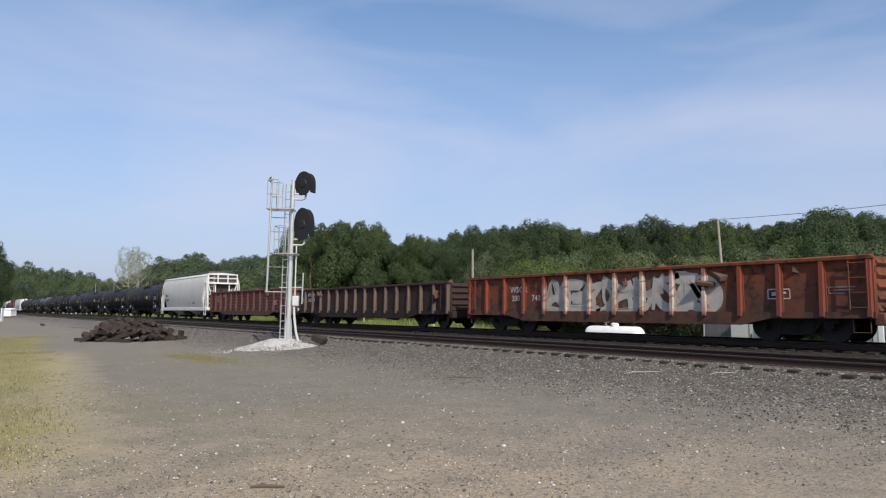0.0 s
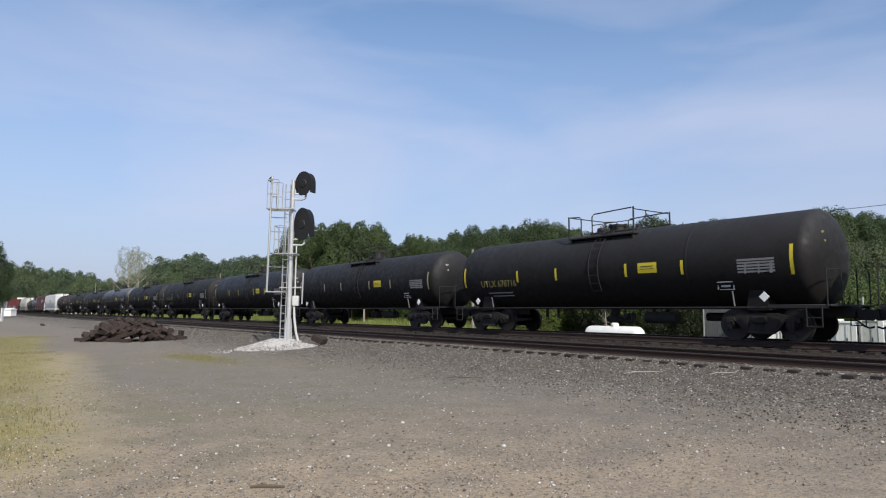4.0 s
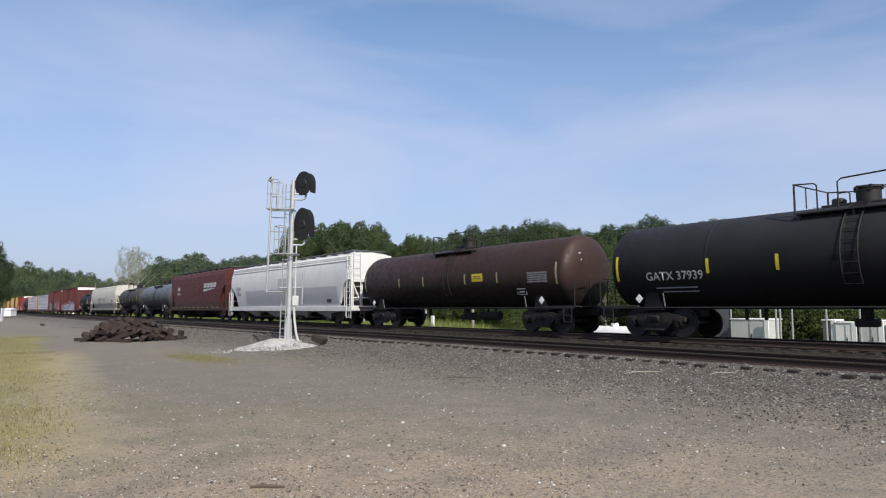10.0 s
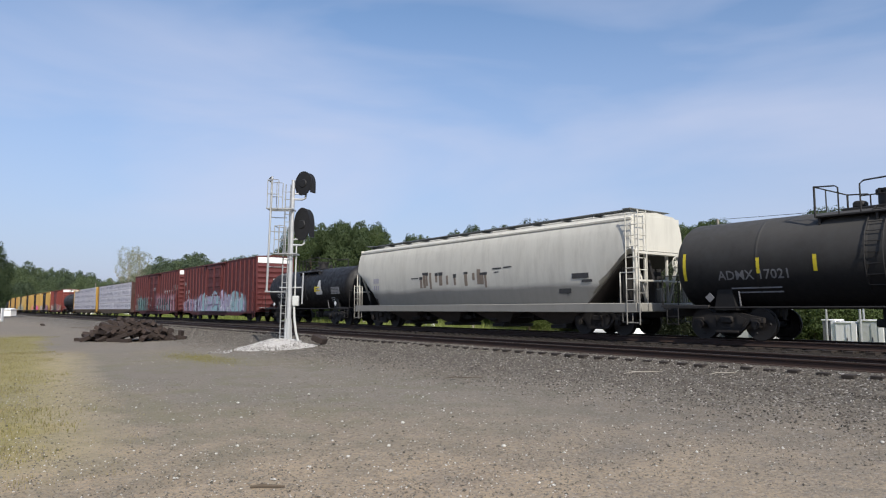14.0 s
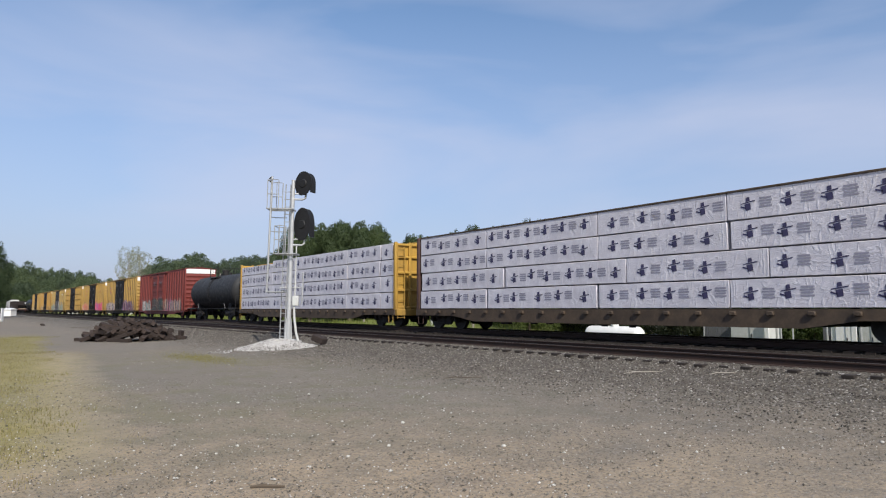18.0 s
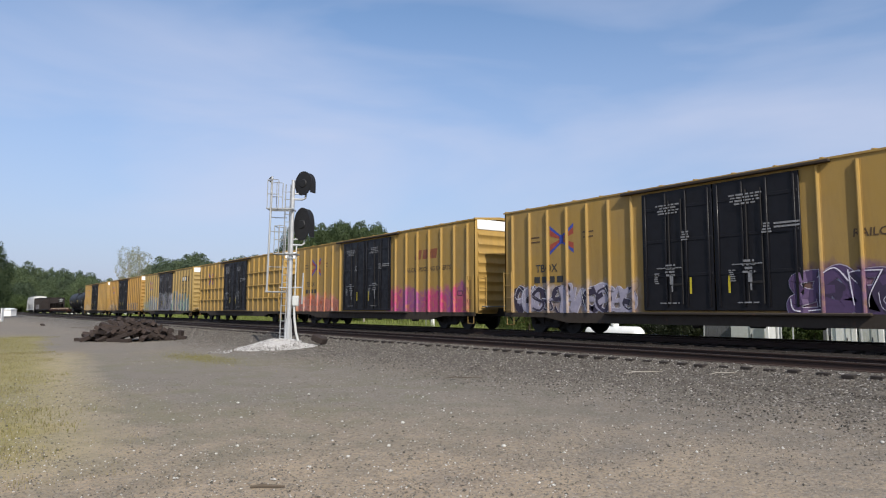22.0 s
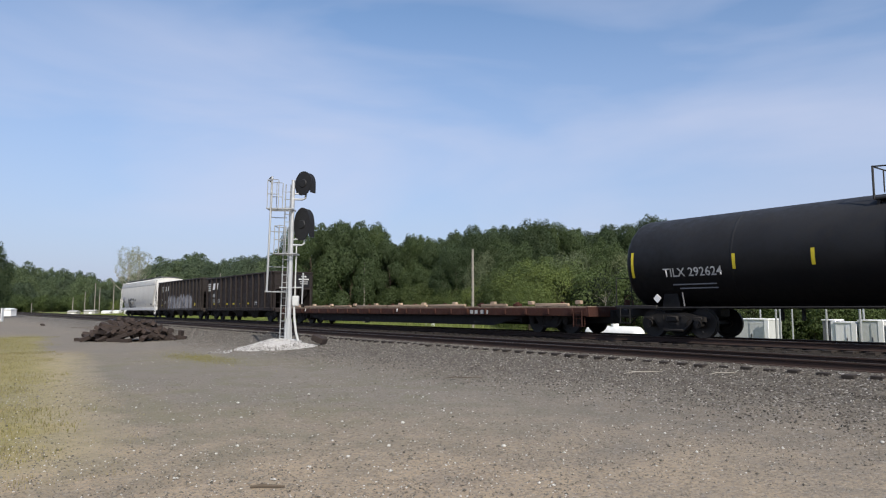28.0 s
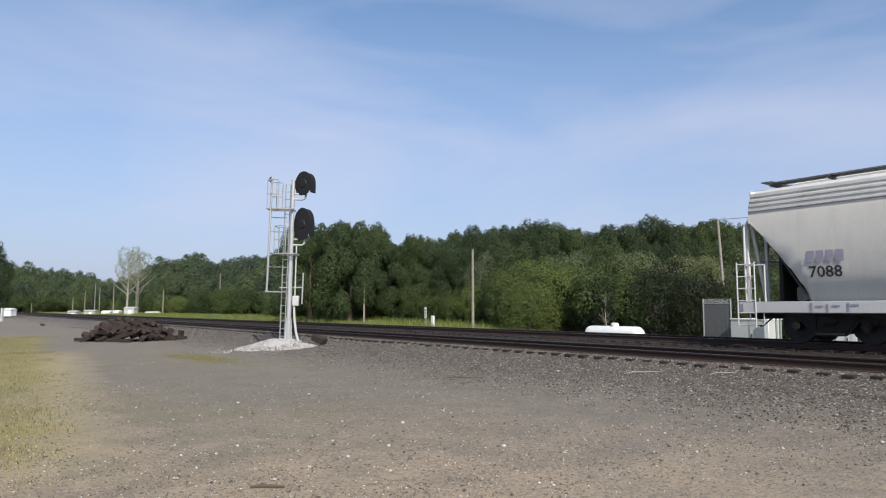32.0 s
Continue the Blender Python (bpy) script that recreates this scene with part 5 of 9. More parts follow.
def flat_car(label, coupled, body_len, mat):
    """A long flat car with a plank deck and stake pockets."""
    car = thing("flat_car", label, "flat car", "flat cars in the train")
    half, hb, w = coupled / 2, body_len / 2, 1.4
    zd = 1.08
    for sy in (-1, 1):
        part("side_sill", Build().box((0, sy * (w + 0.02), zd - 0.15), (body_len, 0.08, 0.3), 0.015), mat, car)
        prof = [(-hb + 3.4, zd - 0.25), (-hb + 3.6, zd - 0.36), (-hb + 5.4, zd - 0.72), (hb - 5.4, zd - 0.72), (hb - 3.6, zd - 0.36), (hb - 3.4, zd - 0.25)]
        part("fishbelly_sill", Build().prism_y(prof, sy * (w - 0.25), sy * (w - 0.17)), M_BLACKHOLE, car)
        for k in range(22):
            x = -hb + 0.7 + (body_len - 1.4) * k / 21
            part("stake_pocket", Build().box((x, sy * (w + 0.08), zd - 0.14), (0.13, 0.09, 0.22), 0.015), mat, car)
    part("underframe", Build().box((0, 0, zd - 0.14), (body_len - 0.1, 2 * w - 0.1, 0.2)), M_BLACKHOLE, car)
    n = 96
    rng = random.Random(9)
    shape = Build().box((0, 0, 0), (body_len / n - 0.012, 2 * w + 0.02, 0.07), 0.008).mesh("deck_plank")
    for k in range(n):
        x = -hb + (k + 0.5) * body_len / n
        part("deck_plank", shape, M_DECK, car, m=pose(x, 0, zd + 0.03 + rng.uniform(-0.008, 0.012)))
    for k in range(11):
        x = -hb + 1.6 + (body_len - 3.2) * k / 10 + rng.uniform(-0.3, 0.3)
        b = Build().box((x, -1.2, zd + 0.12), (rng.uniform(0.3, 0.45), 0.22, 0.12), 0.02).box((x, -1.2, zd + 0.2), (0.16, 0.12, 0.07), 0.02)
        part("tie_down", b, mat, car)
        part("timber_block", Build().box((x + 0.9, -1.3, zd + 0.2), (0.26, 0.16, 0.14), 0.02), M_CURB, car)
    for k in range(8):
        x = -hb + 1.8 + (body_len - 3.6) * k / 7
        part("deck_curb", Build().box((x, -1.36, zd + 0.12), (rng.uniform(1.6, 3.6), 0.12, 0.11), 0.02), M_CURB, car)
    for sgn in (-1, 1):
        part("end_sill", Build().box((sgn * hb, 0, zd - 0.15), (0.14, 2 * w + 0.1, 0.36), 0.02), mat, car)
        for sy in (-1, 1):
            ladder(car, sgn * (hb - 0.4), sy * (w + 0.1), 0.4, zd - 0.1, mat, 0.4, rungs=3)
    brake_wheel(car, hb + 0.1, 0.8, zd + 0.2, mat)
    stirrups(car, hb, w, zd - 0.25, mat)
    centre_sill(car, half, z=0.75, depth=0.5)
    brake_rigging(car, 2.0)
    under_gear(car, half - 4.4, 0.42, 0.95, len(label))
    running_gear(car, half, half - 2.9)
    return car


def centrebeam(label, coupled, body_len, mat, boarded=False):
    """A centre-beam lumber car with end bulkheads, loaded with wrapped packs of lumber."""
    car = thing("centrebeam_car", label, "flat car", "lumber cars in the train")
    half, hb, w = coupled / 2, body_len / 2, 1.5
    zd, top = 1.03, 4.4
    for sy in (-1, 1):
        prof = [(-hb, zd), (-hb, zd - 0.28), (-hb + 3.0, zd - 0.3), (-hb + 4.4, zd - 0.52), (hb - 4.4, zd - 0.52), (hb - 3.0, zd - 0.3), (hb, zd - 0.28), (hb, zd)]
        part("side_sill", Build().prism_y(prof, sy * (w - 0.04), sy * (w + 0.04)), M_SILLDARK, car)
        for k in range(20):
            x = -hb + 0.8 + (body_len - 1.6) * k / 19
            part("winch", Build().box((x, sy * (w + 0.07), zd - 0.12), (0.2, 0.1, 0.12), 0.02), M_SILLDARK, car)
    part("deck", Build().box((0, 0, zd - 0.08), (body_len - 0.1, 2 * w - 0.1, 0.14)), mat, car)
    part("top_beam", Build().box((0, 0, top + 0.07), (body_len, 0.42, 0.16), 0.03), mat, car)
    for sy in (-1, 1) if boarded else ():
        part("edge_board", Build().box((0, sy * 1.42, top + 0.085), (body_len - 0.5, 0.1, 0.06), 0.01), M_SILLDARK, car, "dark board along the top of the load")
    b = Build()
    for k in range(15):
        x = -hb + 0.6 + (body_len - 1.2) * k / 14
        b.box((x, 0, (zd + top) / 2), (0.12, 0.3, top - zd), 0.02)
    part("centre_post", b, mat, car)
    for sgn in (-1, 1):
        x = sgn * (hb - 0.06)
        b = Build()
        for y in (-1.42, -0.55, 0.55, 1.42):
            b.box((x, y, (zd + top) / 2 + 0.03), (0.2, 0.16, top - zd + 0.16), 0.03)
        for z in (zd + 0.1, zd + 1.0, zd + 1.9, zd + 2.7, top - 0.02):
            b.box((x, 0, z), (0.18, 2.9, 0.13), 0.03)
        bh = part("bulkhead", b, mat, car)
        part("bulkhead_sheet", Build().box((x - sgn * 0.06, 0, (zd + top) / 2), (0.05, 2.86, top - zd)), mat, bh)
        for sy in (-1, 1):
            ladder(car, x + sgn * 0.13, sy * 1.15, 0.55, top - 0.1, mat, 0.42, "y", rungs=9)
        part("end_sill", Build().box((sgn * (hb + 0.05), 0, zd - 0.15), (0.2, 2.9, 0.34), 0.02), mat, car)
    stirrups(car, hb, w, zd - 0.25, mat)
    centre_sill(car, half, z=0.85, depth=0.4)
    brake_rigging(car, 1.0)
    under_gear(car, half - 4.2, 0.5, 0.9, len(label))
    running_gear(car, half, half - 2.6)
    return car

# ---- the train, from its leading gondola back; couplings at their places along the track at the start ----
SPEED = 21.4
CARS = []          # (thing, x at the start)


def into_train(car, front, back):
    x = (front + back) / 2
    car.location = (x, TRAIN_Y, 0)
    CARS.append((car, x))
    return car


P_ORANGE = paint("orange_brown_gondola_paint", (0.17, 0.044, 0.017), 0.75, 0.75, 0.7, 0.01, [(-3.2, 3.7, 0.95, 2.1, (0.3, 0.26, 0.22), (0.1, 0.05, 0.035), (0.07, 0.035, 0.025), 0.25)], rust_col=(0.035, 0.016, 0.011))
P_REDPOST = paint("red_rust_post_paint", (0.21, 0.045, 0.025), 0.35, 0.4, 0.75, 0.03, [(-3.2, 3.7, 0.95, 2.1, (0.52, 0.48, 0.42), (0.4, 0.3, 0.24), (0.2, 0.1, 0.06), 0.9)], rust_col=(0.08, 0.03, 0.018))
P_BROWNGON = paint("dark_brown_gondola_paint", (0.036, 0.019, 0.016), 0.45, 0.5, 0.75, 0.01, rust_col=(0.085, 0.03, 0.018), grime=(0.014, 0.011, 0.01))
P_POST = paint("worn_tan_post_paint", (0.15, 0.105, 0.085), 0.5, 0.5, 0.8, 0.02, rust_col=(0.06, 0.028, 0.018))
P_REDGON = paint("dull_red_gondola_paint", (0.12, 0.036, 0.029), 0.5, 0.6, 0.7, 0.06, rust_col=(0.045, 0.018, 0.013))
P_SCRAP = paint("rusty_scrap", (0.1, 0.055, 0.035), 0.7, 0.4, 0.9, 0.1)
P_WHITE1 = paint("grey_white_hopper_paint", (0.58, 0.57, 0.53), 0.02, 0.2, 0.5, 0.06, grime=(0.16, 0.15, 0.14))
P_WHITE2 = paint("clean_white_hopper_paint", (0.7, 0.695, 0.67), 0.0, 0.16, 0.45, 0.1, grime=(0.25, 0.24, 0.22))
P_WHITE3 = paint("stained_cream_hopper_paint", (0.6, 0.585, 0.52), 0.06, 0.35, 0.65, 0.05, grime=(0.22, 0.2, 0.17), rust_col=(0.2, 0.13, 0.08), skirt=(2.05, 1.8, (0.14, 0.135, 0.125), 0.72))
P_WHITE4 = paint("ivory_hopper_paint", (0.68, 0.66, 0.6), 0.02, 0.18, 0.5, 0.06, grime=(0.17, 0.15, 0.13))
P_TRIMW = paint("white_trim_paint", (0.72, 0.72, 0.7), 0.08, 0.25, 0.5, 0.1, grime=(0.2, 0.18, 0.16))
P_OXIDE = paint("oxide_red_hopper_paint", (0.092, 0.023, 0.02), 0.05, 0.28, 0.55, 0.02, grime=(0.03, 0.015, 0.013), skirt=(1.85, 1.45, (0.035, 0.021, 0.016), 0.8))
P_OXIDE2 = paint("oxide_red_boxcar_paint", (0.1, 0.023, 0.023), 0.04, 0.25, 0.6, 0.02, [(-8.0, -3.2, 0.9, 2.3, (0.03, 0.14, 0.15), (0.1, 0.3, 0.3), (0.02, 0.04, 0.05), 0.6), (1.0, 8.6, 0.9, 2.5, (0.3, 0.2, 0.27), (0.1, 0.05, 0.07), (0.35, 0.3, 0.38), 0.5)], grime=(0.02, 0.012, 0.012))
P_OXIDE3 = paint("oxide_red_boxcar_paint_b", (0.1, 0.023, 0.023), 0.04, 0.25, 0.6, 0.02, [(-8.9, -6.0, 0.9, 1.75, (0.35, 0.28, 0.36), (0.2, 0.14, 0.2), (0.5, 0.46, 0.5), 0.55), (-5.9, 7.5, 0.85, 1.95, (0.2, 0.22, 0.33), (0.26, 0.4, 0.46), (0.08, 0.07, 0.12), 0.75)], grime=(0.02, 0.012, 0.012))
P_RED = paint("bright_red_boxcar_paint", (0.178, 0.035, 0.029), 0.08, 0.3, 0.6, 0.04, [(-7.5, -3.4, 0.9, 1.9, (0.4, 0.42, 0.4), (0.12, 0.12, 0.1), (0.1, 0.12, 0.12), 0.65), (-2.5, 2.1, 0.9, 2.15, (0.04, 0.1, 0.09), (0.13, 0.11, 0.08), (0.3, 0.28, 0.24), 0.75), (2.2, 6.6, 0.85, 2.0, (0.3, 0.24, 0.18), (0.22, 0.1, 0.16), (0.08, 0.05, 0.04), 0.8), (7.0, 8.6, 0.9, 2.0, (0.4, 0.36, 0.27), (0.16, 0.06, 0.05), (0.1, 0.06, 0.05), 0.5)], grime=(0.03, 0.014, 0.012))
YEL = (0.385, 0.24, 0.058)


def yellow(name, graffiti=(), base=YEL):
    return paint(name, base, 0.04, 0.34, 0.6, 0.1, graffiti, grime=(0.12, 0.085, 0.05))


P_YELLOW = [
    yellow("yellow_boxcar_paint_a", [(-8.8, -2.8, 0.9, 1.85, (0.4, 0.38, 0.42), (0.2, 0.16, 0.2), (0.08, 0.06, 0.1), 0.75), (2.1, 7.6, 0.85, 2.1, (0.1, 0.045, 0.1), (0.16, 0.08, 0.17), (0.05, 0.02, 0.05), 0.9), (7.4, 9.0, 0.9, 1.6, (0.09, 0.05, 0.09), (0.3, 0.2, 0.1), (0.05, 0.02, 0.05), 0.5)]),
    yellow("yellow_boxcar_paint_b", [(-9.0, -3.3, 0.9, 1.85, (0.5, 0.1, 0.06), (0.4, 0.26, 0.26), (0.55, 0.2, 0.14), 0.85), (2.2, 8.8, 0.85, 2.0, (0.44, 0.05, 0.16), (0.3, 0.07, 0.22), (0.5, 0.16, 0.1), 1.0)]),
    yellow("yellow_boxcar_paint_c", []),
    yellow("yellow_boxcar_paint_d", [(-9.3, -3.4, 0.9, 1.9, (0.1, 0.2, 0.24), (0.16, 0.18, 0.12), (0.08, 0.2, 0.3), 0.75), (2.2, 8.8, 0.9, 2.0, (0.12, 0.26, 0.24), (0.2, 0.2, 0.18), (0.3, 0.26, 0.34), 0.7)], (0.36, 0.25, 0.085)),
    yellow("yellow_boxcar_paint_e", [(-8.8, -3.5, 0.9, 1.7, (0.3, 0.26, 0.2), (0.12, 0.1, 0.08), (0.4, 0.36, 0.3), 0.5)], (0.37, 0.21, 0.047)),
    yellow("yellow_boxcar_paint_f", [(-8.5, -3.5, 0.9, 1.7, (0.36, 0.32, 0.26), (0.26, 0.22, 0.16), (0.1, 0.1, 0.1), 0.5)], (0.36, 0.22, 0.06)),
]
P_SILL = paint("dirty_brown_sill_paint", (0.042, 0.029, 0.018), 0.4, 0.5, 0.8, 0.03)
P_BLACKDOOR = paint("black_door_paint", (0.006, 0.006, 0.0085), 0.03, 0.2, 0.45, 0.006, grime=(0.016, 0.013, 0.012))
P_GREYDOOR = paint("tagged_black_door_paint", (0.018, 0.017, 0.02), 0.04, 0.25, 0.5, 0.05, [(-3.2, 3.2, 0.9, 2.6, (0.3, 0.3, 0.31), (0.05, 0.09, 0.05), (0.05, 0.05, 0.06), 0.7)], grime=(0.06, 0.05, 0.045))
# tank paints: tops paled for dust and sky sheen, some bellies darkened for shade
P_BLACKTANK = [paint("black_tank_paint_" + c, b, 0.02, d, r, 0.012, grime=(0.009, 0.0075, 0.007), dust_sheen=(2.4, 3.8, (0.034, 0.0345, 0.037), 0.65)) for c, b, d, r in
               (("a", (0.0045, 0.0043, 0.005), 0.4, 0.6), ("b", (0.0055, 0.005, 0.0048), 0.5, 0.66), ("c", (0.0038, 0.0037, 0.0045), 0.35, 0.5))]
P_GREYTANK = paint("sheen_topped_tank_paint", (0.009, 0.009, 0.011), 0.02, 0.5, 0.42, 0.015, grime=(0.007, 0.006, 0.006), dust_sheen=(2.6, 3.75, (0.115, 0.12, 0.13), 0.9))
P_BLUETANK = paint("slate_grey_tank_paint", (0.05, 0.056, 0.063), 0.04, 0.4, 0.42, 0.06, grime=(0.028, 0.028, 0.03), dust_sheen=(2.3, 3.6, (0.15, 0.165, 0.18), 0.7))
P_BROWNTANK = paint("brown_tank_paint", (0.034, 0.017, 0.013), 0.08, 0.5, 0.5, 0.02, grime=(0.012, 0.008, 0.007), dust_sheen=(2.6, 3.8, (0.06, 0.034, 0.026), 0.5), skirt=(2.3, 1.75, (0.008, 0.0065, 0.006), 0.85))
P_DUSTTANK = paint("dusty_shaded_tank_paint", (0.022, 0.021, 0.02), 0.04, 0.4, 0.6, 0.02, grime=(0.013, 0.012, 0.011), dust_sheen=(2.2, 3.4, (0.075, 0.072, 0.067), 0.75), skirt=(2.1, 1.6, (0.009, 0.009, 0.01), 0.8))
P_SHADETANK = paint("shaded_black_tank_paint", (0.016, 0.0165, 0.018), 0.03, 0.4, 0.6, 0.02, grime=(0.01, 0.01, 0.0105), dust_sheen=(2.3, 3.8, (0.046, 0.048, 0.051), 0.75), skirt=(2.1, 1.6, (0.009, 0.009, 0.01), 0.8))
P_NS = paint("black_coal_hopper_paint", (0.02, 0.0145, 0.013), 0.2, 0.5, 0.65, 0.025, rust_col=(0.045, 0.022, 0.014), grime=(0.022, 0.017, 0.015))
P_NS2 = paint("tagged_coal_hopper_paint", (0.017, 0.0125, 0.0115), 0.2, 0.5, 0.65, 0.03, [(-3.6, 4.8, 1.1, 2.2, (0.2, 0.2, 0.22), (0.1, 0.1, 0.11), (0.05, 0.05, 0.06), 0.75)], rust_col=(0.07, 0.035, 0.02))
P_FLAT = paint("rusty_flat_car_paint", (0.065, 0.021, 0.013), 0.6, 0.5, 0.8, 0.02, rust_col=(0.11, 0.04, 0.018), grime=(0.02, 0.012, 0.01))
P_CBROWN = paint("brown_lumber_car_paint", (0.075, 0.032, 0.026), 0.25, 0.4, 0.7, 0.1)
P_CYELLOW = paint("yellow_lumber_car_paint", (0.46, 0.27, 0.04), 0.15, 0.4, 0.6, 0.1, grime=(0.1, 0.07, 0.04))


def wrap_mat():
    k = Nodes("lumber_wrap_film")
    v = k.coord()
    n = k.noise(v, 1.6, 5, 0.6)
    col = k.mix(k.ramp(n, 0.35, 0.7), (0.68, 0.66, 0.7), (0.54, 0.52, 0.57))
    col = k.mix(k.ramp(k.noise(v, 0.7, 6, 0.7, 0.6), 0.5, 0.72, 0.0, 0.4), col, (0.42, 0.4, 0.43))
    crease = k.noise(k.coord((1.4, 1.0, 3.0)), 3.2, 6, 0.65, 1.6)
    fold = k.math("ABSOLUTE", k.math("SUBTRACT", k.noise(k.coord((1.6, 1.0, 0.8)), 1.1, 3, 0.5, 1.8), 0.5))
    # pale highlight along each fold, put into the film's colour
    col = k.mix(k.ramp(fold, 0.025, 0.008, 0.0, 0.35), col, (0.76, 0.75, 0.79))
    k.bump(k.math("ADD", crease, k.math("MULTIPLY", k.ramp(fold, 0.06, 0.0), 0.4)), 0.6, 0.035)
    return k.done(col, k.ramp(n, 0.3, 0.7, 0.28, 0.5), 0.0, 0.5)


M_WRAP = wrap_mat()
M_MARK = simple("dark_blue_print", (0.045, 0.04, 0.1), 0.5, 0.0, 0.25, 9.0, 0.02)
M_MARKGREY = simple("grey_print", (0.3, 0.29, 0.35), 0.5, 0.0, 0.2, 9.0, 0.02)

car_g0 = into_train(gondola("rust-brown gondola car with outside posts at the head of the train", 17.5, 16.1, P_ORANGE, 15, 0.86, 2.36, P_SCRAP), 11.5, -6.0)
car_a = into_train(gondola("orange-brown rusty gondola car with faded white graffiti", 17.46, 16.0, P_ORANGE, 15, 0.86, 2.36, P_SCRAP, post_mat=P_REDPOST), -6.0, -23.46)
car_b = into_train(gondola("dark brown gondola car with white lettering", 17.74, 16.4, P_BROWNGON, 16, 0.86, 2.26, P_SCRAP, post_mat=P_POST), -23.46, -41.2)
car_c = into_train(gondola("dull red gondola car with stamped side panels", 17.95, 16.5, P_REDGON, 14, 0.9, 2.46, P_SCRAP, True), -41.2, -59.15)
car_d = into_train(covered_hopper("grey-white covered hopper car with rounded sides", 16.15, 14.5, P_WHITE1, P_TRIMW, 4.22, bays=2, cut=3.4, slope=1.05, end_mat=M_SLOPE_SHADE), -59.0, -75.3)

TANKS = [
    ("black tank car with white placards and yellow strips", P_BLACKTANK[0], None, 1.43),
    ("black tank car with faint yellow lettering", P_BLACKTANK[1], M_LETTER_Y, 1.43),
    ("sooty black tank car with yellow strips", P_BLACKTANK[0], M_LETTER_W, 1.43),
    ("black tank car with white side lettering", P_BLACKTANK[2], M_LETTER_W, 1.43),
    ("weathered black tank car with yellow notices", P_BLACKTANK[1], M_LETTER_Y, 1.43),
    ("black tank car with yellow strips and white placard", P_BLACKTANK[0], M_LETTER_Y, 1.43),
    ("black tank car with a dusty top paled by sky sheen and a bright yellow notice", P_GREYTANK, M_LETTER_Y, 1.45),
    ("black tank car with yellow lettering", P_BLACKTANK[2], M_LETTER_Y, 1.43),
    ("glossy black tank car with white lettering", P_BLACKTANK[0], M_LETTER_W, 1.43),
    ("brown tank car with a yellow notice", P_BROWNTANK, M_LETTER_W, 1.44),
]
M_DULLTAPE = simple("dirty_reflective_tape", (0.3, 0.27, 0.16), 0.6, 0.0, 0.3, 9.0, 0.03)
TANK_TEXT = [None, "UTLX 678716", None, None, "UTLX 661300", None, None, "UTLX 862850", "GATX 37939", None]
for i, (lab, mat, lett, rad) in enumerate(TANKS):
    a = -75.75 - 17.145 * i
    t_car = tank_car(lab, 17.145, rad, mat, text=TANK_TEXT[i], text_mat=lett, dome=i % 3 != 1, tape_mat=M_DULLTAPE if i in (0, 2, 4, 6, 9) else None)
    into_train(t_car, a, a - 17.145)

car_n = into_train(covered_hopper("clean white covered hopper car with a grey painted patch", 20.95, 19.5, P_WHITE2, P_TRIMW, 4.25, bays=4, cut=2.7, slope=1.2, belt=((3.98, 0.07), (3.84, 0.07))), -246.95, -267.7)
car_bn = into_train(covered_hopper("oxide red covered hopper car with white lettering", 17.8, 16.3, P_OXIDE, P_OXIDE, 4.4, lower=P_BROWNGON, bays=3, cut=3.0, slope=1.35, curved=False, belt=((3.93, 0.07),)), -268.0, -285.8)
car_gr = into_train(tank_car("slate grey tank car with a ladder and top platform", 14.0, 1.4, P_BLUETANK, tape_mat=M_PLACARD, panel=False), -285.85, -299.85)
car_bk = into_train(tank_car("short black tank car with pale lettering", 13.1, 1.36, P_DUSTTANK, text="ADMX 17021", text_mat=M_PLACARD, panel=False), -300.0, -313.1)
car_w = into_train(covered_hopper("stained cream covered hopper car with painted-over patches", 19.95, 18.4, P_WHITE3, P_WHITE3, 4.3, cut=3.0, slope=2.0, bulge=0.3, lower=M_SLOPE_SHADE, bays=4), -312.9, -332.75)
car_s = into_train(tank_car("short black tank car with a white emblem", 13.75, 1.32, P_BLACKTANK[2], text="CCTX 1058", taped=False, panel=True), -332.75, -346.5)
car_r1 = into_train(boxcar("oxide red boxcar with pale blue and violet graffiti", 20.93, 19.0, P_OXIDE3, 8, (-2.0, 2.0), P_OXIDE3, P_OXIDE, 4.95, door_style="same"), -346.5, -367.43)
car_r2 = into_train(boxcar("oxide red boxcar with teal graffiti", 20.72, 19.0, P_OXIDE2, 8, (-2.0, 2.0), P_OXIDE2, P_OXIDE, 4.95, door_style="same"), -367.43, -388.15)
car_c1 = into_train(centrebeam("brown centre-beam car loaded with wrapped lumber", 24.45, 22.6, P_CBROWN, True), -388.25, -412.95)
car_c2 = into_train(centrebeam("yellow centre-beam car loaded with wrapped lumber", 24.4, 22.5, P_CYELLOW), -412.95, -437.35)
car_u = into_train(tank_car("dull black tank car without lettering", 13.6, 1.51, P_SHADETANK, taped=False, panel=False, diamonds=False, deck=-0.3, span=1.06), -437.15, -450.75)
car_e = into_train(boxcar("bright red boxcar with pale graffiti along its foot", 20.6, 18.7, P_RED, 8, (-3.3, 2.2), P_RED, P_RED, 4.97, door_style="same"), -450.7, -471.3)
YELLOW_LABEL = ["yellow boxcar with black doors and violet graffiti", "yellow boxcar with black doors and pink graffiti", "yellow boxcar with a grid of side rails and black doors",
                "pale yellow boxcar with black doors and silver graffiti", "yellow boxcar with black doors and dark tags", "yellow boxcar with black doors at the end of its row"]
JOINTS = [-471.3, -492.15, -512.6, -533.5, -554.75, -575.5, -596.2]
YCARS = []
